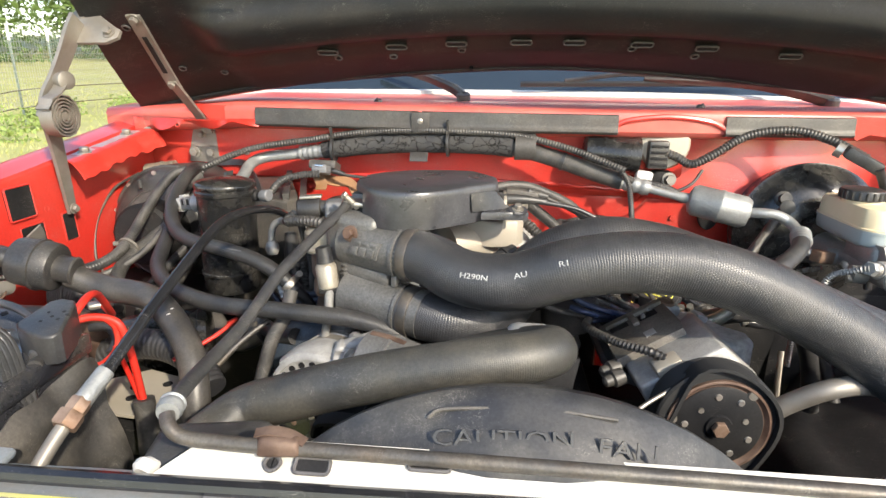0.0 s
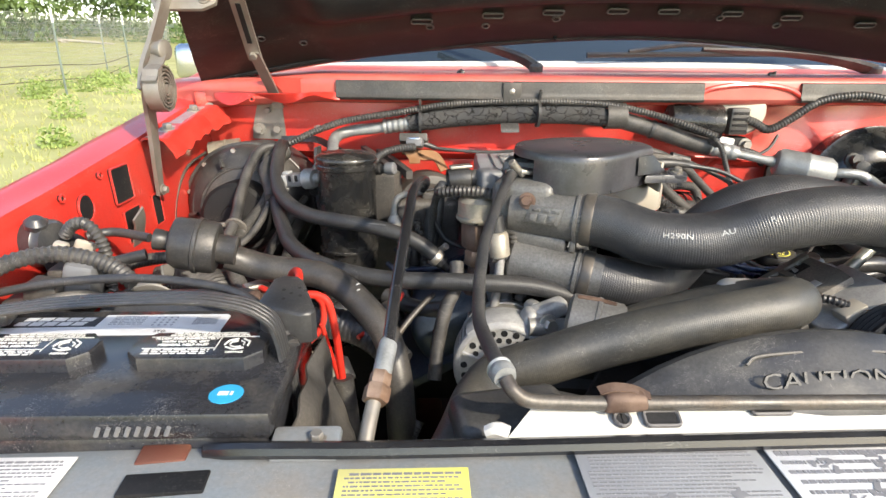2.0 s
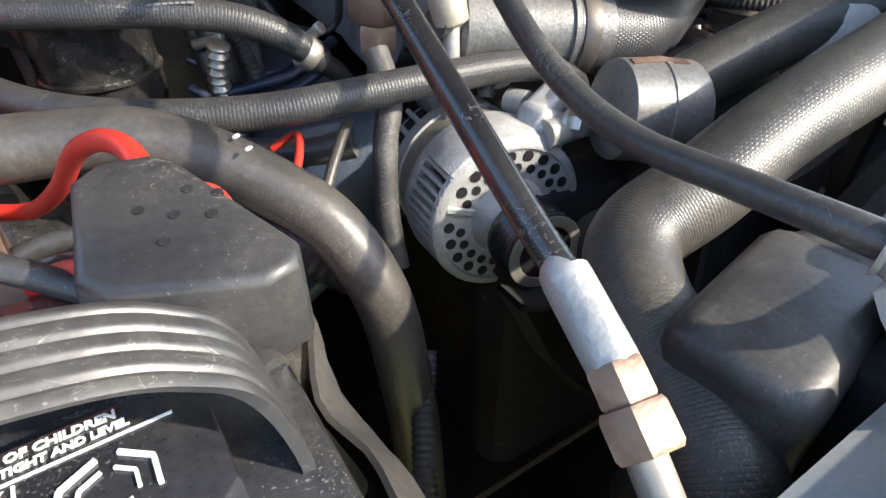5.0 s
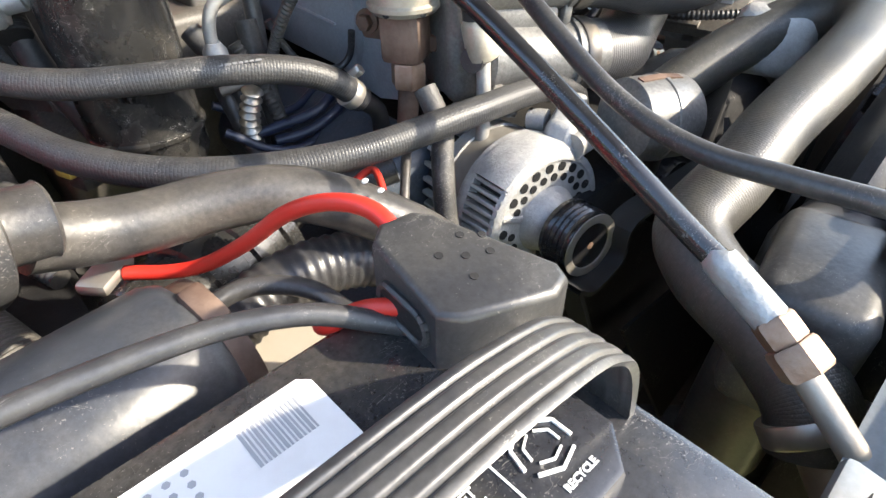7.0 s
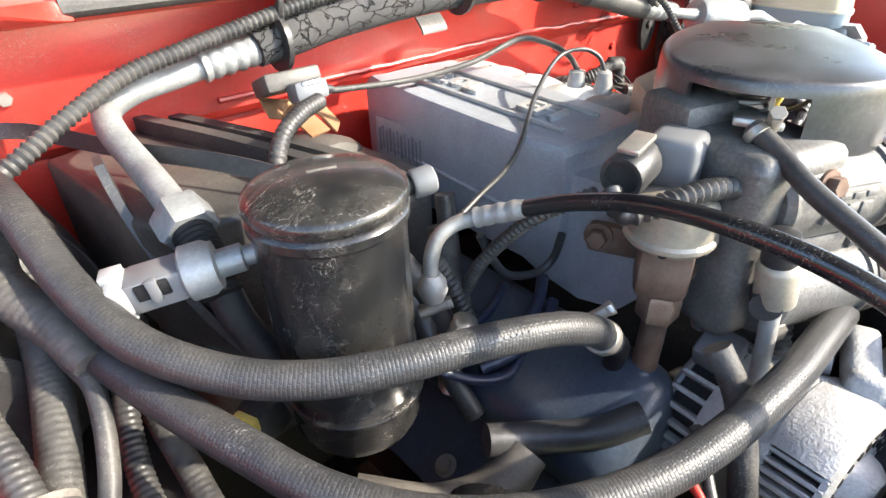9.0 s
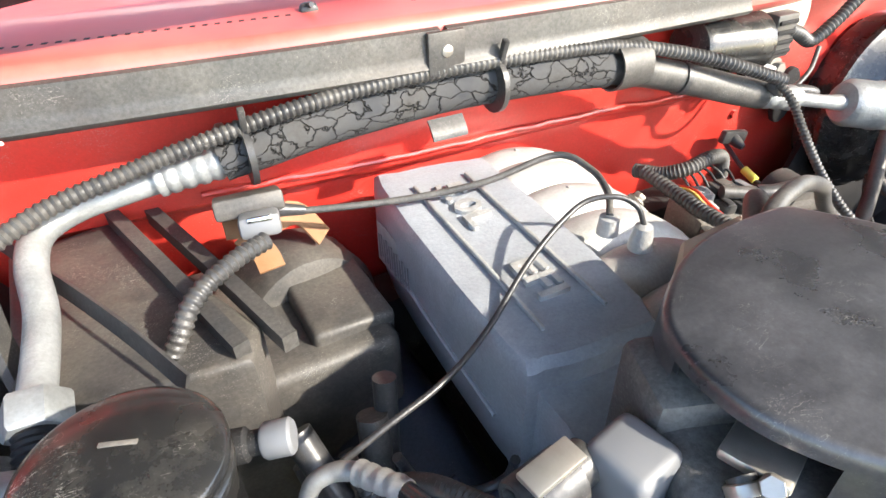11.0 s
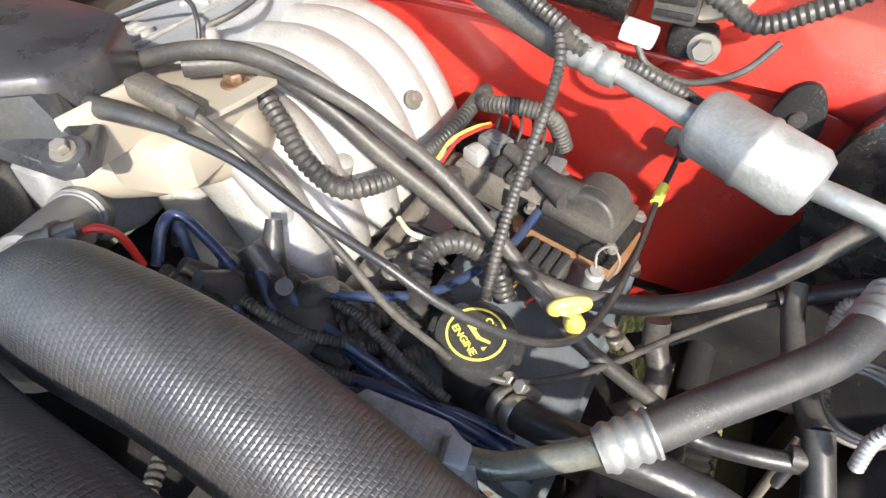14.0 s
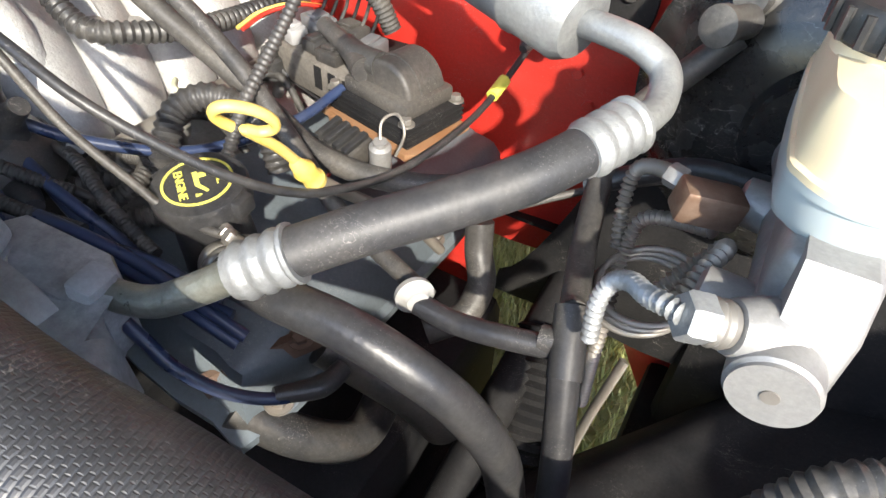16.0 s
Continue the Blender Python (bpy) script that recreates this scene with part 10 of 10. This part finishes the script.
part("plug", sweep(bmesh.new(), [(-0.112, 0.708, 1.034), (-0.104, 0.7145, 1.038), (-0.09, 0.726, 1.043), (-0.08, 0.734, 1.047)], [0.0085, 0.0105, 0.0105, 0.0095], 12, 5), PLASTIC, tpc)
part("plug_collar", lathe(bmesh.new(), (-0.0935, 0.7225, 1.042), (0.75, 0.62, 0.3), [(0, 0.0105), (0, 0.0122), (0.004, 0.0122), (0.004, 0.0105)], 20), PLASTIC, tpc)
part("wire", sweep(bmesh.new(), [(-0.081, 0.733, 1.047), (-0.074, 0.739, 1.048), (-0.068, 0.746, 1.038), (-0.066, 0.75, 1.01)], 0.0028, 8, 4), WIRE_RED, tpc)
co = thing("ignition_coil", (0.166, 1.022, 0.9), "black ignition coil with a dusty dome on a rusty tan bracket", "coil")
CM = Matrix.Translation((0.166, 1.022, 0.928)) @ Matrix.Rotation(radians(-10), 4, "Z") @ Matrix.Rotation(radians(3), 4, "Y")


def placed(m, bm):
    """The mesh, moved from its own axes by the pose m."""
    bmesh.ops.transform(bm, matrix=m, verts=bm.verts)
    return bm


part("bracket", placed(CM, prism(bmesh.new(), [(-0.056, -0.03), (-0.05, -0.038), (0.048, -0.038), (0.054, -0.03), (0.054, 0.034), (-0.05, 0.034)], -0.006, 0.0, None, 0.002)), ORANGE_RUST, co, "rusty tan steel bracket")
part("bracket_leg", placed(CM, rbox(bmesh.new(), (-0.03, -0.03, -0.03), (0.03, 0.004, 0.055), (10, 0, 0), 0.001)), ORANGE_RUST, co)
part("core", placed(CM, rbox(bmesh.new(), (0.002, 0.0, 0.01), (0.088, 0.066, 0.02), (0, 0, 0), 0.002)), DARK, co, "greasy black laminated core")
for k in range(4):
    part("lamination", placed(CM, rbox(bmesh.new(), (0.002, 0.0, 0.003 + 0.0045 * k), (0.0895, 0.0675, 0.0018), (0, 0, 0), 0)), DARK, co)
part("case", placed(CM, rbox(bmesh.new(), (0.004, 0.0, 0.026), (0.072, 0.056, 0.014), (0, 0, 0), 0.004)), PLASTIC_DUSTY, co)
arc = [(0.027 * math.cos(radians(a)), 0.026 * math.sin(radians(a))) for a in range(0, 181, 15)]
part("dome", placed(CM @ Matrix.Translation((0.008, 0.02, 0.03)) @ Matrix.Rotation(radians(90), 4, "X"), prism(bmesh.new(), arc, 0.0, 0.04, None, 0.004, 3)), PLASTIC_DUSTY, co, "dusty domed cap")
part("dome_rib", placed(CM @ Matrix.Translation((0.008, -0.004, 0.03)) @ Matrix.Rotation(radians(90), 4, "X"), prism(bmesh.new(), [(x * 1.05, z * 1.05) for x, z in arc], 0.0, 0.003, None, 0.0005)), PLASTIC_DUSTY, co)
part("tower", placed(CM, sweep(bmesh.new(), [(-0.004, -0.012, 0.046), (-0.03, -0.012, 0.045), (-0.05, -0.006, 0.044)], [0.0105, 0.01, 0.0095], 16, 4)), PLASTIC, co)
part("lead_boot", placed(CM, sweep(bmesh.new(), [(-0.012, -0.022, 0.042), (-0.045, -0.008, 0.043), (-0.09, 0.004, 0.045)], [0.0105, 0.009, 0.0075], 16, 4)), RUBBER_OLD, co, "dusty rubber lead boot")
for x, y in ((0.042, 0.028), (0.04, -0.028), (-0.04, -0.029)):
    bolt("screw", CM @ Vector((x, y, 0.019)), (0, 0, 1), 0.0045, co, DULLSTEEL)
part("lower_plug", placed(CM, rbox(bmesh.new(), (-0.006, -0.052, -0.012), (0.044, 0.03, 0.02), (14, 0, 0), 0.003)), PLASTIC_DUSTY, co)
for k in range(4):
    part("plug_rib", placed(CM, rbox(bmesh.new(), (-0.022 + 0.0105 * k, -0.054, -0.001), (0.006, 0.026, 0.006), (14, 0, 0), 0.001)), PLASTIC, co)
for k, col in enumerate((YELLOW, WIRE_RED)):
    part("wire", placed(CM, sweep(bmesh.new(), [(-0.018 + 0.022 * k, -0.062, -0.012), (-0.016 + 0.022 * k, -0.076, -0.018), (-0.02 + 0.02 * k, -0.09, -0.03)], 0.0017, 6, 4)), col, co)
part("suppressor", placed(CM, lathe(bmesh.new(), (0.04, -0.056, 0.0), (0.1, -0.1, 1), [(-0.014, 0.0085), (0.014, 0.0085), (0.016, 0.0055), (0.019, 0.0055)], 18)), ALU_DULL, co, "small metal suppressor can")
part("wire_loop", placed(CM, sweep(bmesh.new(), [(0.041, -0.057, 0.016), (0.036, -0.05, 0.03), (0.044, -0.042, 0.036), (0.055, -0.046, 0.026), (0.052, -0.052, 0.008)], 0.0012, 6, 5)), DULLSTEEL, co)
fs = thing("relay_block", (0.083, 1.042, 0.93), "dusty grey plug block with wired connectors on the engine", "connector block")
RM = Matrix.Translation((0.083, 1.044, 0.958)) @ Matrix.Rotation(radians(-10), 4, "Z") @ Matrix.Rotation(radians(3), 4, "Y")
part("base", placed(RM, rbox(bmesh.new(), (0.005, 0.0, -0.016), (0.1, 0.062, 0.032), (0, 0, 0), 0.003)), BLOCKGREY, fs)
# Black insets put the sockets' inner shade on the block's front.
for k in range(3):
    part("socket_slot", placed(RM, rbox(bmesh.new(), (0.018 + 0.018 * k, -0.031, -0.012), (0.009, 0.002, 0.02), (0, 0, 0), 0.0005)), DARK, fs, "black inset painted as a shaded socket slot")
for x, y, w, d_, h, mt in ((-0.024, 0.008, 0.03, 0.022, 0.018, GREYPLASTIC), (-0.03, -0.016, 0.022, 0.018, 0.014, LIGHTPLUG), (-0.002, -0.014, 0.018, 0.02, 0.012, PLASTIC), (0.022, -0.014, 0.024, 0.026, 0.012, PLASTIC_DUSTY), (0.012, 0.014, 0.03, 0.02, 0.02, PLASTIC_DUSTY), (0.04, 0.01, 0.02, 0.03, 0.016, GREYPLASTIC)):
    pg = part("plug", placed(RM, rbox(bmesh.new(), (x, y, h / 2), (w, d_, h), (0, 0, 3 * x * 100), 0.0025)), mt, fs)
    part("plug_latch", placed(RM, rbox(bmesh.new(), (x, y - 0.001, h + 0.0015), (w * 0.5, d_ * 0.7, 0.003), (0, 0, 3 * x * 100), 0.0007)), mt, pg)
part("boss", placed(RM, lathe(bmesh.new(), (-0.04, -0.038, -0.03), (0, 0, 1), [(0, 0.012), (0.016, 0.011), (0.018, 0.008), (0.026, 0.007), (0.027, 0.004)], 18)), PLASTIC, fs)
for k in range(6):
    rr_ = random.Random(30 + k)
    x = -0.03 + 0.013 * k
    tube("wire", [RM @ Vector((x, 0.014, 0.014)), RM @ Vector((x - 0.006, 0.03, 0.028)), RM @ Vector((x - 0.02, 0.045 + rr_.uniform(-0.006, 0.006), 0.032)), RM @ Vector((x - 0.045, 0.055, 0.026))], 0.0016, DARK if k % 2 else TAPE, None, "thin dark wire leaving the plug block", "wire", seg=8)
tube("wire_loom", [(0.035, 0.832, 0.925), (0.045, 0.852, 0.934), (0.065, 0.856, 0.936), (0.078, 0.842, 0.934), (0.075, 0.822, 0.928), (0.055, 0.812, 0.918)], 0.0065, TAPE, None, "loop of braided loom beside the oil cap", "wire loom", rib=(0.003, 0.0005))
tube("wire_loom", [(0.06, 0.79, 0.905), (0.08, 0.812, 0.914), (0.1, 0.835, 0.916), (0.12, 0.86, 0.91)], 0.0075, LOOM, None, "ribbed loom beside the filler neck", "wire loom", rib=(0.005, 0.0009))
tube("wire_loom", [(0.02, 1.12, 0.985), (0.03, 1.09, 0.992), (0.05, 1.07, 1.003), (0.08, 1.07, 1.008), (0.11, 1.075, 1.0), (0.125, 1.08, 0.97)], 0.0085, TAPE, None, "braided loom over the plug block", "wire loom", rib=(0.004, 0.0006))
tube("wire_loom", [(-0.085, 0.905, 1.06), (-0.06, 0.895, 1.045), (-0.035, 0.885, 1.025), (-0.005, 0.885, 1.006), (0.012, 0.905, 1.0), (0.02, 0.95, 0.99), (0.02, 1.005, 0.984), (0.022, 1.055, 0.985), (0.022, 1.11, 0.99)], 0.008, LOOM, None, "thick ribbed loom along the intake runners", "wire loom", rib=(0.0058, 0.0009))
tube("wire", [(0.03, 0.92, 0.962), (0.05, 0.905, 0.966), (0.07, 0.905, 0.966), (0.09, 0.92, 0.96), (0.105, 0.94, 0.955)], 0.0024, WIRE_WHITE, None, "pair of pale wires by the runners", "wire")
for dx, col, w_ in ((0, YELLOW, "yellow"), (0.006, WIRE_RED, "red")):
    tube("wire", [(0.045 + dx, 1.08, 0.975), (0.04 + dx, 1.05, 0.985), (0.03 + dx, 1.02, 0.985), (0.03 + dx, 0.99, 0.98)], 0.0018, col, None, f"thin {w_} wire by the plug block", "wire")
tube("wire_loom", [(0.085, 0.85, 0.925), (0.079, 0.867, 0.95), (0.075, 0.884, 0.966), (0.087, 0.904, 0.972), (0.106, 0.916, 0.963), (0.125, 0.918, 0.945), (0.135, 0.915, 0.92)], 0.0095, LOOM, None, "ribbed loom curving under the hoses", "wire loom", rib=(0.0058, 0.0009))
tube("wire_loom", [(0.02, 0.81, 0.92), (0.045, 0.83, 0.925), (0.07, 0.86, 0.92), (0.09, 0.9, 0.91)], 0.0065, LOOM, None, "ribbed loom beside the leads", "wire loom", rib=(0.0058, 0.0009))
for k in range(7):
    rr_ = random.Random(k)
    y = 0.8 + 0.035 * k
    tube("wire", [(-0.02 + rr_.uniform(0, 0.02), y, 0.9), (0.02 + rr_.uniform(0, 0.02), y + rr_.uniform(-0.02, 0.03), 0.935), (0.05, y + rr_.uniform(0, 0.04), 0.93), (0.08, y + 0.03, 0.9)], 0.0035, TAPE if k % 2 else RUBBER, None, "black engine wire below the leads", "wire")
iv = thing("injector", (0.03, 0.885, 0.9), "grey fuel injector plug on the manifold", "injector")
part("body", lathe(bmesh.new(), (0.03, 0.885, 0.89), (0.3, 0, 1), [(0, 0.008), (0.03, 0.008), (0.032, 0.006), (0.05, 0.006)], 14), GREYPLASTIC, iv)
part("clip", lathe(bmesh.new(), (0.04, 0.885, 0.925), (0.3, 0, 1), [(0, 0.009), (0.008, 0.009)], 14), STEEL, iv)

# ---- wiper motor ----
wm = thing("wiper_motor", (0.15, 1.13, 1.08), "black cylindrical wiper motor with a pale gearbox", "motor")
a, b = Vector((0.055, 1.115, 1.127)), Vector((0.155, 1.112, 1.12))
part("can", lathe(bmesh.new(), a, b - a, [(0, 0.022), (0.003, 0.029), (0.01, 0.032), (0.085, 0.0325), (0.09, 0.034), (0.1, 0.034)], 32), CANM, wm)
part("gearbox", lathe(bmesh.new(), (0.205, 1.15, 1.14), (-0.1, -1, 0.1), [(0, 0.046), (0.03, 0.046), (0.036, 0.042), (0.037, 0.02)], 32), BEIGE, wm, "pale zinc gearbox cover")
part("connector", rbox(bmesh.new(), (0.188, 1.105, 1.125), (0.036, 0.02, 0.05), (0, 0, 0), 0.003), PLASTIC, wm)
for k in range(4):
    part("contact", rbox(bmesh.new(), (0.188, 1.094, 1.108 + 0.011 * k), (0.03, 0.003, 0.005), (0, 0, 0), 0.001), DARK, wm)
part("plug", rbox(bmesh.new(), (0.165, 1.095, 1.088), (0.03, 0.018, 0.016), (0, 8, 0), 0.003), LABEL, wm, "white wire plug")
part("mount", rbox(bmesh.new(), (0.205, 1.13, 1.078), (0.04, 0.03, 0.03), (0, 0, 0), 0.008), DARK, wm)
bolt("bolt", (0.217, 1.116, 1.078), (0, -1, 0.1), 0.009, wm)
part("base_plate", rbox(bmesh.new(), (0.17, 1.158, 1.125), (0.16, 0.02, 0.1), (0, 0, 0), 0.006), RED, wm)
tube("wire_loom", [(0.2, 1.1, 1.13), (0.222, 1.1, 1.122), (0.25, 1.1, 1.11), (0.285, 1.1, 1.128), (0.34, 1.1, 1.163), (0.407, 1.085, 1.175), (0.461, 1.06, 1.162), (0.5, 1.02, 1.138)], 0.0075, LOOM, None, "ribbed loom arching from the wiper motor", "wire loom", rib=(0.0058, 0.0008))
tube("cable", [(0.165, 1.09, 1.083), (0.18, 1.085, 1.067), (0.215, 1.085, 1.06), (0.25, 1.09, 1.075), (0.27, 1.1, 1.1)], 0.003, RUBBER_OLD, None, "thin grey cable below the wiper motor", "cable")
hc = thing("connector", (0.49, 1.03, 1.13), "black harness connector with silver clips", "connector")
part("body", rbox(bmesh.new(), (0.495, 1.02, 1.135), (0.06, 0.026, 0.02), (0, 28, -25), 0.004), PLASTIC, hc)
part("ring", lathe(bmesh.new(), (0.465, 1.05, 1.15), (0.8, -0.5, -0.4), [(0, 0.011), (0, 0.0125), (0.012, 0.0125), (0.012, 0.011)], 18), STEEL, hc)
tube("cable", [(0.51, 1.0, 1.125), (0.54, 1.02, 1.08), (0.56, 1.05, 1.0), (0.57, 1.05, 0.9)], 0.007, RUBBER, None, "black cable beside the brake booster", "cable")

# ---- brake booster and master cylinder ----
bo = thing("brake_booster", (0.47, 1.06, 0.86), "large round black brake booster on the firewall", "brake booster")
part("drum", lathe(bmesh.new(), (0.47, 1.155, 0.985), (0, -1, 0.03), [(0, 0.1), (0.01, 0.122), (0.045, 0.126), (0.048, 0.131), (0.056, 0.131), (0.059, 0.125), (0.08, 0.112), (0.1, 0.085), (0.105, 0.05), (0.12, 0.045)], 56), CANM, bo)
part("valve", lathe(bmesh.new(), (0.405, 1.075, 1.055), (-0.2, -1, 0.25), [(0, 0.014), (0.012, 0.014), (0.014, 0.0095), (0.03, 0.0095)], 18), RUBBER_OLD, bo, "grey check valve")
part("hose_end", lathe(bmesh.new(), (0.402, 1.045, 1.05), (-0.4, -0.9, 0.1), [(0, 0.01), (0.02, 0.0095), (0.024, 0.0118), (0.03, 0.0118), (0.032, 0.007)], 18), RUBBER_OLD, bo)
mc = thing("master_cylinder", (0.465, 0.9, 0.96), "bright aluminium brake master cylinder", "master cylinder")
part("bore", lathe(bmesh.new(), (0.468, 1.03, 0.985), (0, -1, 0.02), [(0, 0.024), (0.02, 0.021), (0.15, 0.0175), (0.152, 0.0178), (0.19, 0.0175), (0.1915, 0.016), (0.1935, 0.016)], 36), MCAST, mc)
part("end_plug", lathe(bmesh.new(), (0.468, 0.838, 0.989), (0, -1, 0.02), [(0, 0.014), (0.0015, 0.014), (0.0015, 0.004)], 28), MCAST, mc)
part("end_hole", lathe(bmesh.new(), (0.468, 0.8366, 0.989), (0, -1, 0.02), [(0, 0.0035), (0.0008, 0.0035)], 16), DULLSTEEL, mc)
part("neck", rbox(bmesh.new(), (0.47, 0.915, 1.008), (0.036, 0.08, 0.036), (0, 0, 0), 0.008, 3, 0.92), MCAST, mc)
part("port_boss", lathe(bmesh.new(), (0.452, 0.885, 0.982), (-1, 0.05, 0.05), [(0, 0.014), (0.02, 0.013), (0.022, 0.009)], 20), MCAST, mc)
part("port_boss", lathe(bmesh.new(), (0.452, 0.965, 0.985), (-1, 0.05, 0.05), [(0, 0.014), (0.016, 0.013), (0.018, 0.009)], 20), MCAST, mc)
part("port_boss", lathe(bmesh.new(), (0.466, 0.862, 0.996), (-0.85, -0.45, 0.22), [(0, 0.0155), (0.016, 0.014), (0.02, 0.0125), (0.023, 0.0115), (0.0235, 0.008)], 22), MCAST, mc)
part("port_thread", lathe(bmesh.new(), (0.4455, 0.8512, 1.0015), (-0.85, -0.45, 0.22), [(0, 0.0095), (0.003, 0.0105), (0.005, 0.0095), (0.007, 0.0105), (0.009, 0.0095)], 18), DULLSTEEL, mc)
part("tube_nut", hexnut(bmesh.new(), (0.4385, 0.8475, 1.0035), (-0.85, -0.45, 0.22), 0.0108, 0.012), ALU, mc)
part("web", prism(bmesh.new(), [(-0.05, -0.02), (0.045, -0.012), (0.05, 0.025), (-0.03, 0.03), (-0.046, 0.012)], -0.014, 0.014, Matrix.Translation((0.474, 0.9, 1.0)) @ Matrix.Rotation(radians(90), 4, "Z") @ Matrix.Rotation(radians(90), 4, "X"), 0.004, 3), MCAST, mc, "flat cast web under the reservoir")
part("brass_block", rbox(bmesh.new(), (0.421, 0.945, 0.99), (0.034, 0.02, 0.02), (0, 10, 25), 0.003), BRASS, mc, "stained brass block")
part("tube_nut", hexnut(bmesh.new(), (0.406, 0.952, 0.994), (-1, 0.3, 0.1), 0.007, 0.01), ALU_DULL, mc)
rv = thing("fluid_reservoir", (0.466, 0.92, 1.03), "yellowed brake fluid reservoir with a black cap", "reservoir")
RO = [(0.442, 0.915), (0.448, 0.896), (0.462, 0.886), (0.482, 0.886), (0.498, 0.896), (0.506, 0.915), (0.508, 1.01), (0.498, 1.03), (0.475, 1.037), (0.45, 1.03), (0.44, 1.01)]
rc = Vector((0.474, 0.962))


def shell(levels, mat_, nm):
    bm_ = bmesh.new()
    lv_ = [[bm_.verts.new((*(rc + (Vector(q) - rc) * f), z)) for q in ring_smooth(RO, 3)] for f, z in levels]
    k_ = len(lv_[0])
    for a_, b_ in zip(lv_, lv_[1:]):
        for j_ in range(k_):
            bm_.faces.new((a_[j_], a_[(j_ + 1) % k_], b_[(j_ + 1) % k_], b_[j_]))
    bm_.faces.new(lv_[-1])
    bm_.faces.new(lv_[0][::-1])
    return part(nm, bm_, mat_, rv)


shell(((0.8, 1.02), (0.95, 1.024), (1.0, 1.03), (1.0, 1.043), (1.03, 1.0435), (1.03, 1.047)), FLUID, "lower_shell")
shell(((1.03, 1.047), (1.03, 1.05), (0.99, 1.051), (0.96, 1.072), (0.9, 1.079), (0.7, 1.081)), AMBER, "upper_shell")
part("cap_neck", lathe(bmesh.new(), (0.466, 0.955, 1.078), (0, 0, 1), [(0, 0.026), (0.01, 0.026)], 30), AMBER, rv)
capb = lathe(bmesh.new(), (0.466, 0.955, 1.084), (0, 0, 1), [(0, 0.028), (0.002, 0.03), (0.014, 0.03), (0.016, 0.0285), (0.017, 0.02)], 48)
cp_ = part("cap", capb, PLASTIC, rv, "black knurled cap")
bm = bmesh.new()
for k in range(20):
    a = 2 * math.pi * k / 20
    sweep(bm, [(0.466 + 0.0302 * math.cos(a), 0.955 + 0.0302 * math.sin(a), 1.0855), (0.466 + 0.0302 * math.cos(a), 0.955 + 0.0302 * math.sin(a), 1.098)], 0.002, 6, 1)
part("knurls", bm, PLASTIC, cp_)
# brake lines in spring guards
for pts, ribbed, lb_ in (
    ([(0.404, 0.952, 0.994), (0.39, 0.972, 0.985), (0.376, 0.985, 0.972), (0.374, 0.982, 0.95), (0.38, 0.97, 0.92)], True, "brake line in a spring guard bending down"),
    ([(0.43, 0.955, 0.968), (0.405, 0.97, 0.955), (0.388, 0.975, 0.942), (0.386, 0.962, 0.915), (0.39, 0.94, 0.89), (0.392, 0.93, 0.85), (0.394, 0.93, 0.8)], True, "second brake line in a spring guard"),
    ([(0.4295, 0.8425, 1.006), (0.4215, 0.8475, 1.003), (0.4135, 0.856, 0.996), (0.4045, 0.869, 0.988), (0.396, 0.876, 0.977), (0.392, 0.876, 0.96), (0.394, 0.872, 0.935)], True, "bright brake line in a coiled guard"),
    ([(0.424, 0.872, 0.975), (0.43, 0.893, 0.985), (0.4365, 0.912, 0.99), (0.434, 0.917, 0.984), (0.426, 0.914, 0.972), (0.414, 0.906, 0.952)], True, "brake line beside the master cylinder"),
):
    tube("brake_line", pts, 0.0042, ALU if "bright" in lb_ else DULLSTEEL, None, lb_, "brake line", "brake lines", rib=(0.0042, 0.001), seg=10)
for k in range(3):
    lp_ = [(0.405 + 0.03 * math.cos(a) + 0.002 * k, 0.945 + 0.033 * math.sin(a), 0.912 + 0.006 * math.sin(a + 1) + 0.005 * k) for a in (2 * math.pi * j / 12 for j in range(12 + (1 if k < 2 else 0)))]
    tube("brake_line", lp_, 0.0024, DULLSTEEL, None, "coiled loop of thin steel brake line", "brake line", "brake lines", seg=8)
tube("wire_loom", [(0.52, 0.84, 0.97), (0.5, 0.83, 0.96), (0.485, 0.82, 0.93), (0.48, 0.82, 0.88)], 0.009, LOOM, None, "ribbed loom below the master cylinder", "wire loom", rib=(0.0058, 0.0009))
tube("wire_loom", [(0.49, 0.8, 0.93), (0.47, 0.81, 0.9), (0.46, 0.82, 0.86)], 0.011, TAPE, None, "taped bundle below the master cylinder", "wire bundle", rib=(0.0058, 0.0009))
tagged(part("connector", rbox(bmesh.new(), (0.462, 0.79, 0.885), (0.06, 0.04, 0.03), (10, 0, 20), 0.006), PLASTIC), "black harness plug deep beside the apron", "connector")
bp_ = thing("firewall_plate", (0.31, 1.148, 1.02), "black oval plate bolted to the firewall", "plate")
part("plate", prism(bmesh.new(), [(0.022 * math.cos(a), 0.04 * math.sin(a)) for a in (2 * math.pi * k / 24 for k in range(24))], 0, 0.008, Matrix.Translation((0.31, 1.152, 1.015)) @ Matrix.Rotation(radians(90), 4, "X"), 0.002), DARK, bp_)
part("stud", lathe(bmesh.new(), (0.31, 1.144, 1.022), (0, -1, 0), [(0, 0.008), (0.004, 0.007)], 14), PLASTIC, bp_)
for x, z in ((0.27, 0.93), (0.285, 0.9), (0.25, 0.99), (0.26, 0.955), (-0.43, 1.12), (-0.623, 1.1), (-0.2, 1.0)):
    bolt("bolt", (x, fire_y(x, z) - 0.001, z), (0, -1, 0), 0.006, truck, RED if x > 0 else STEEL)
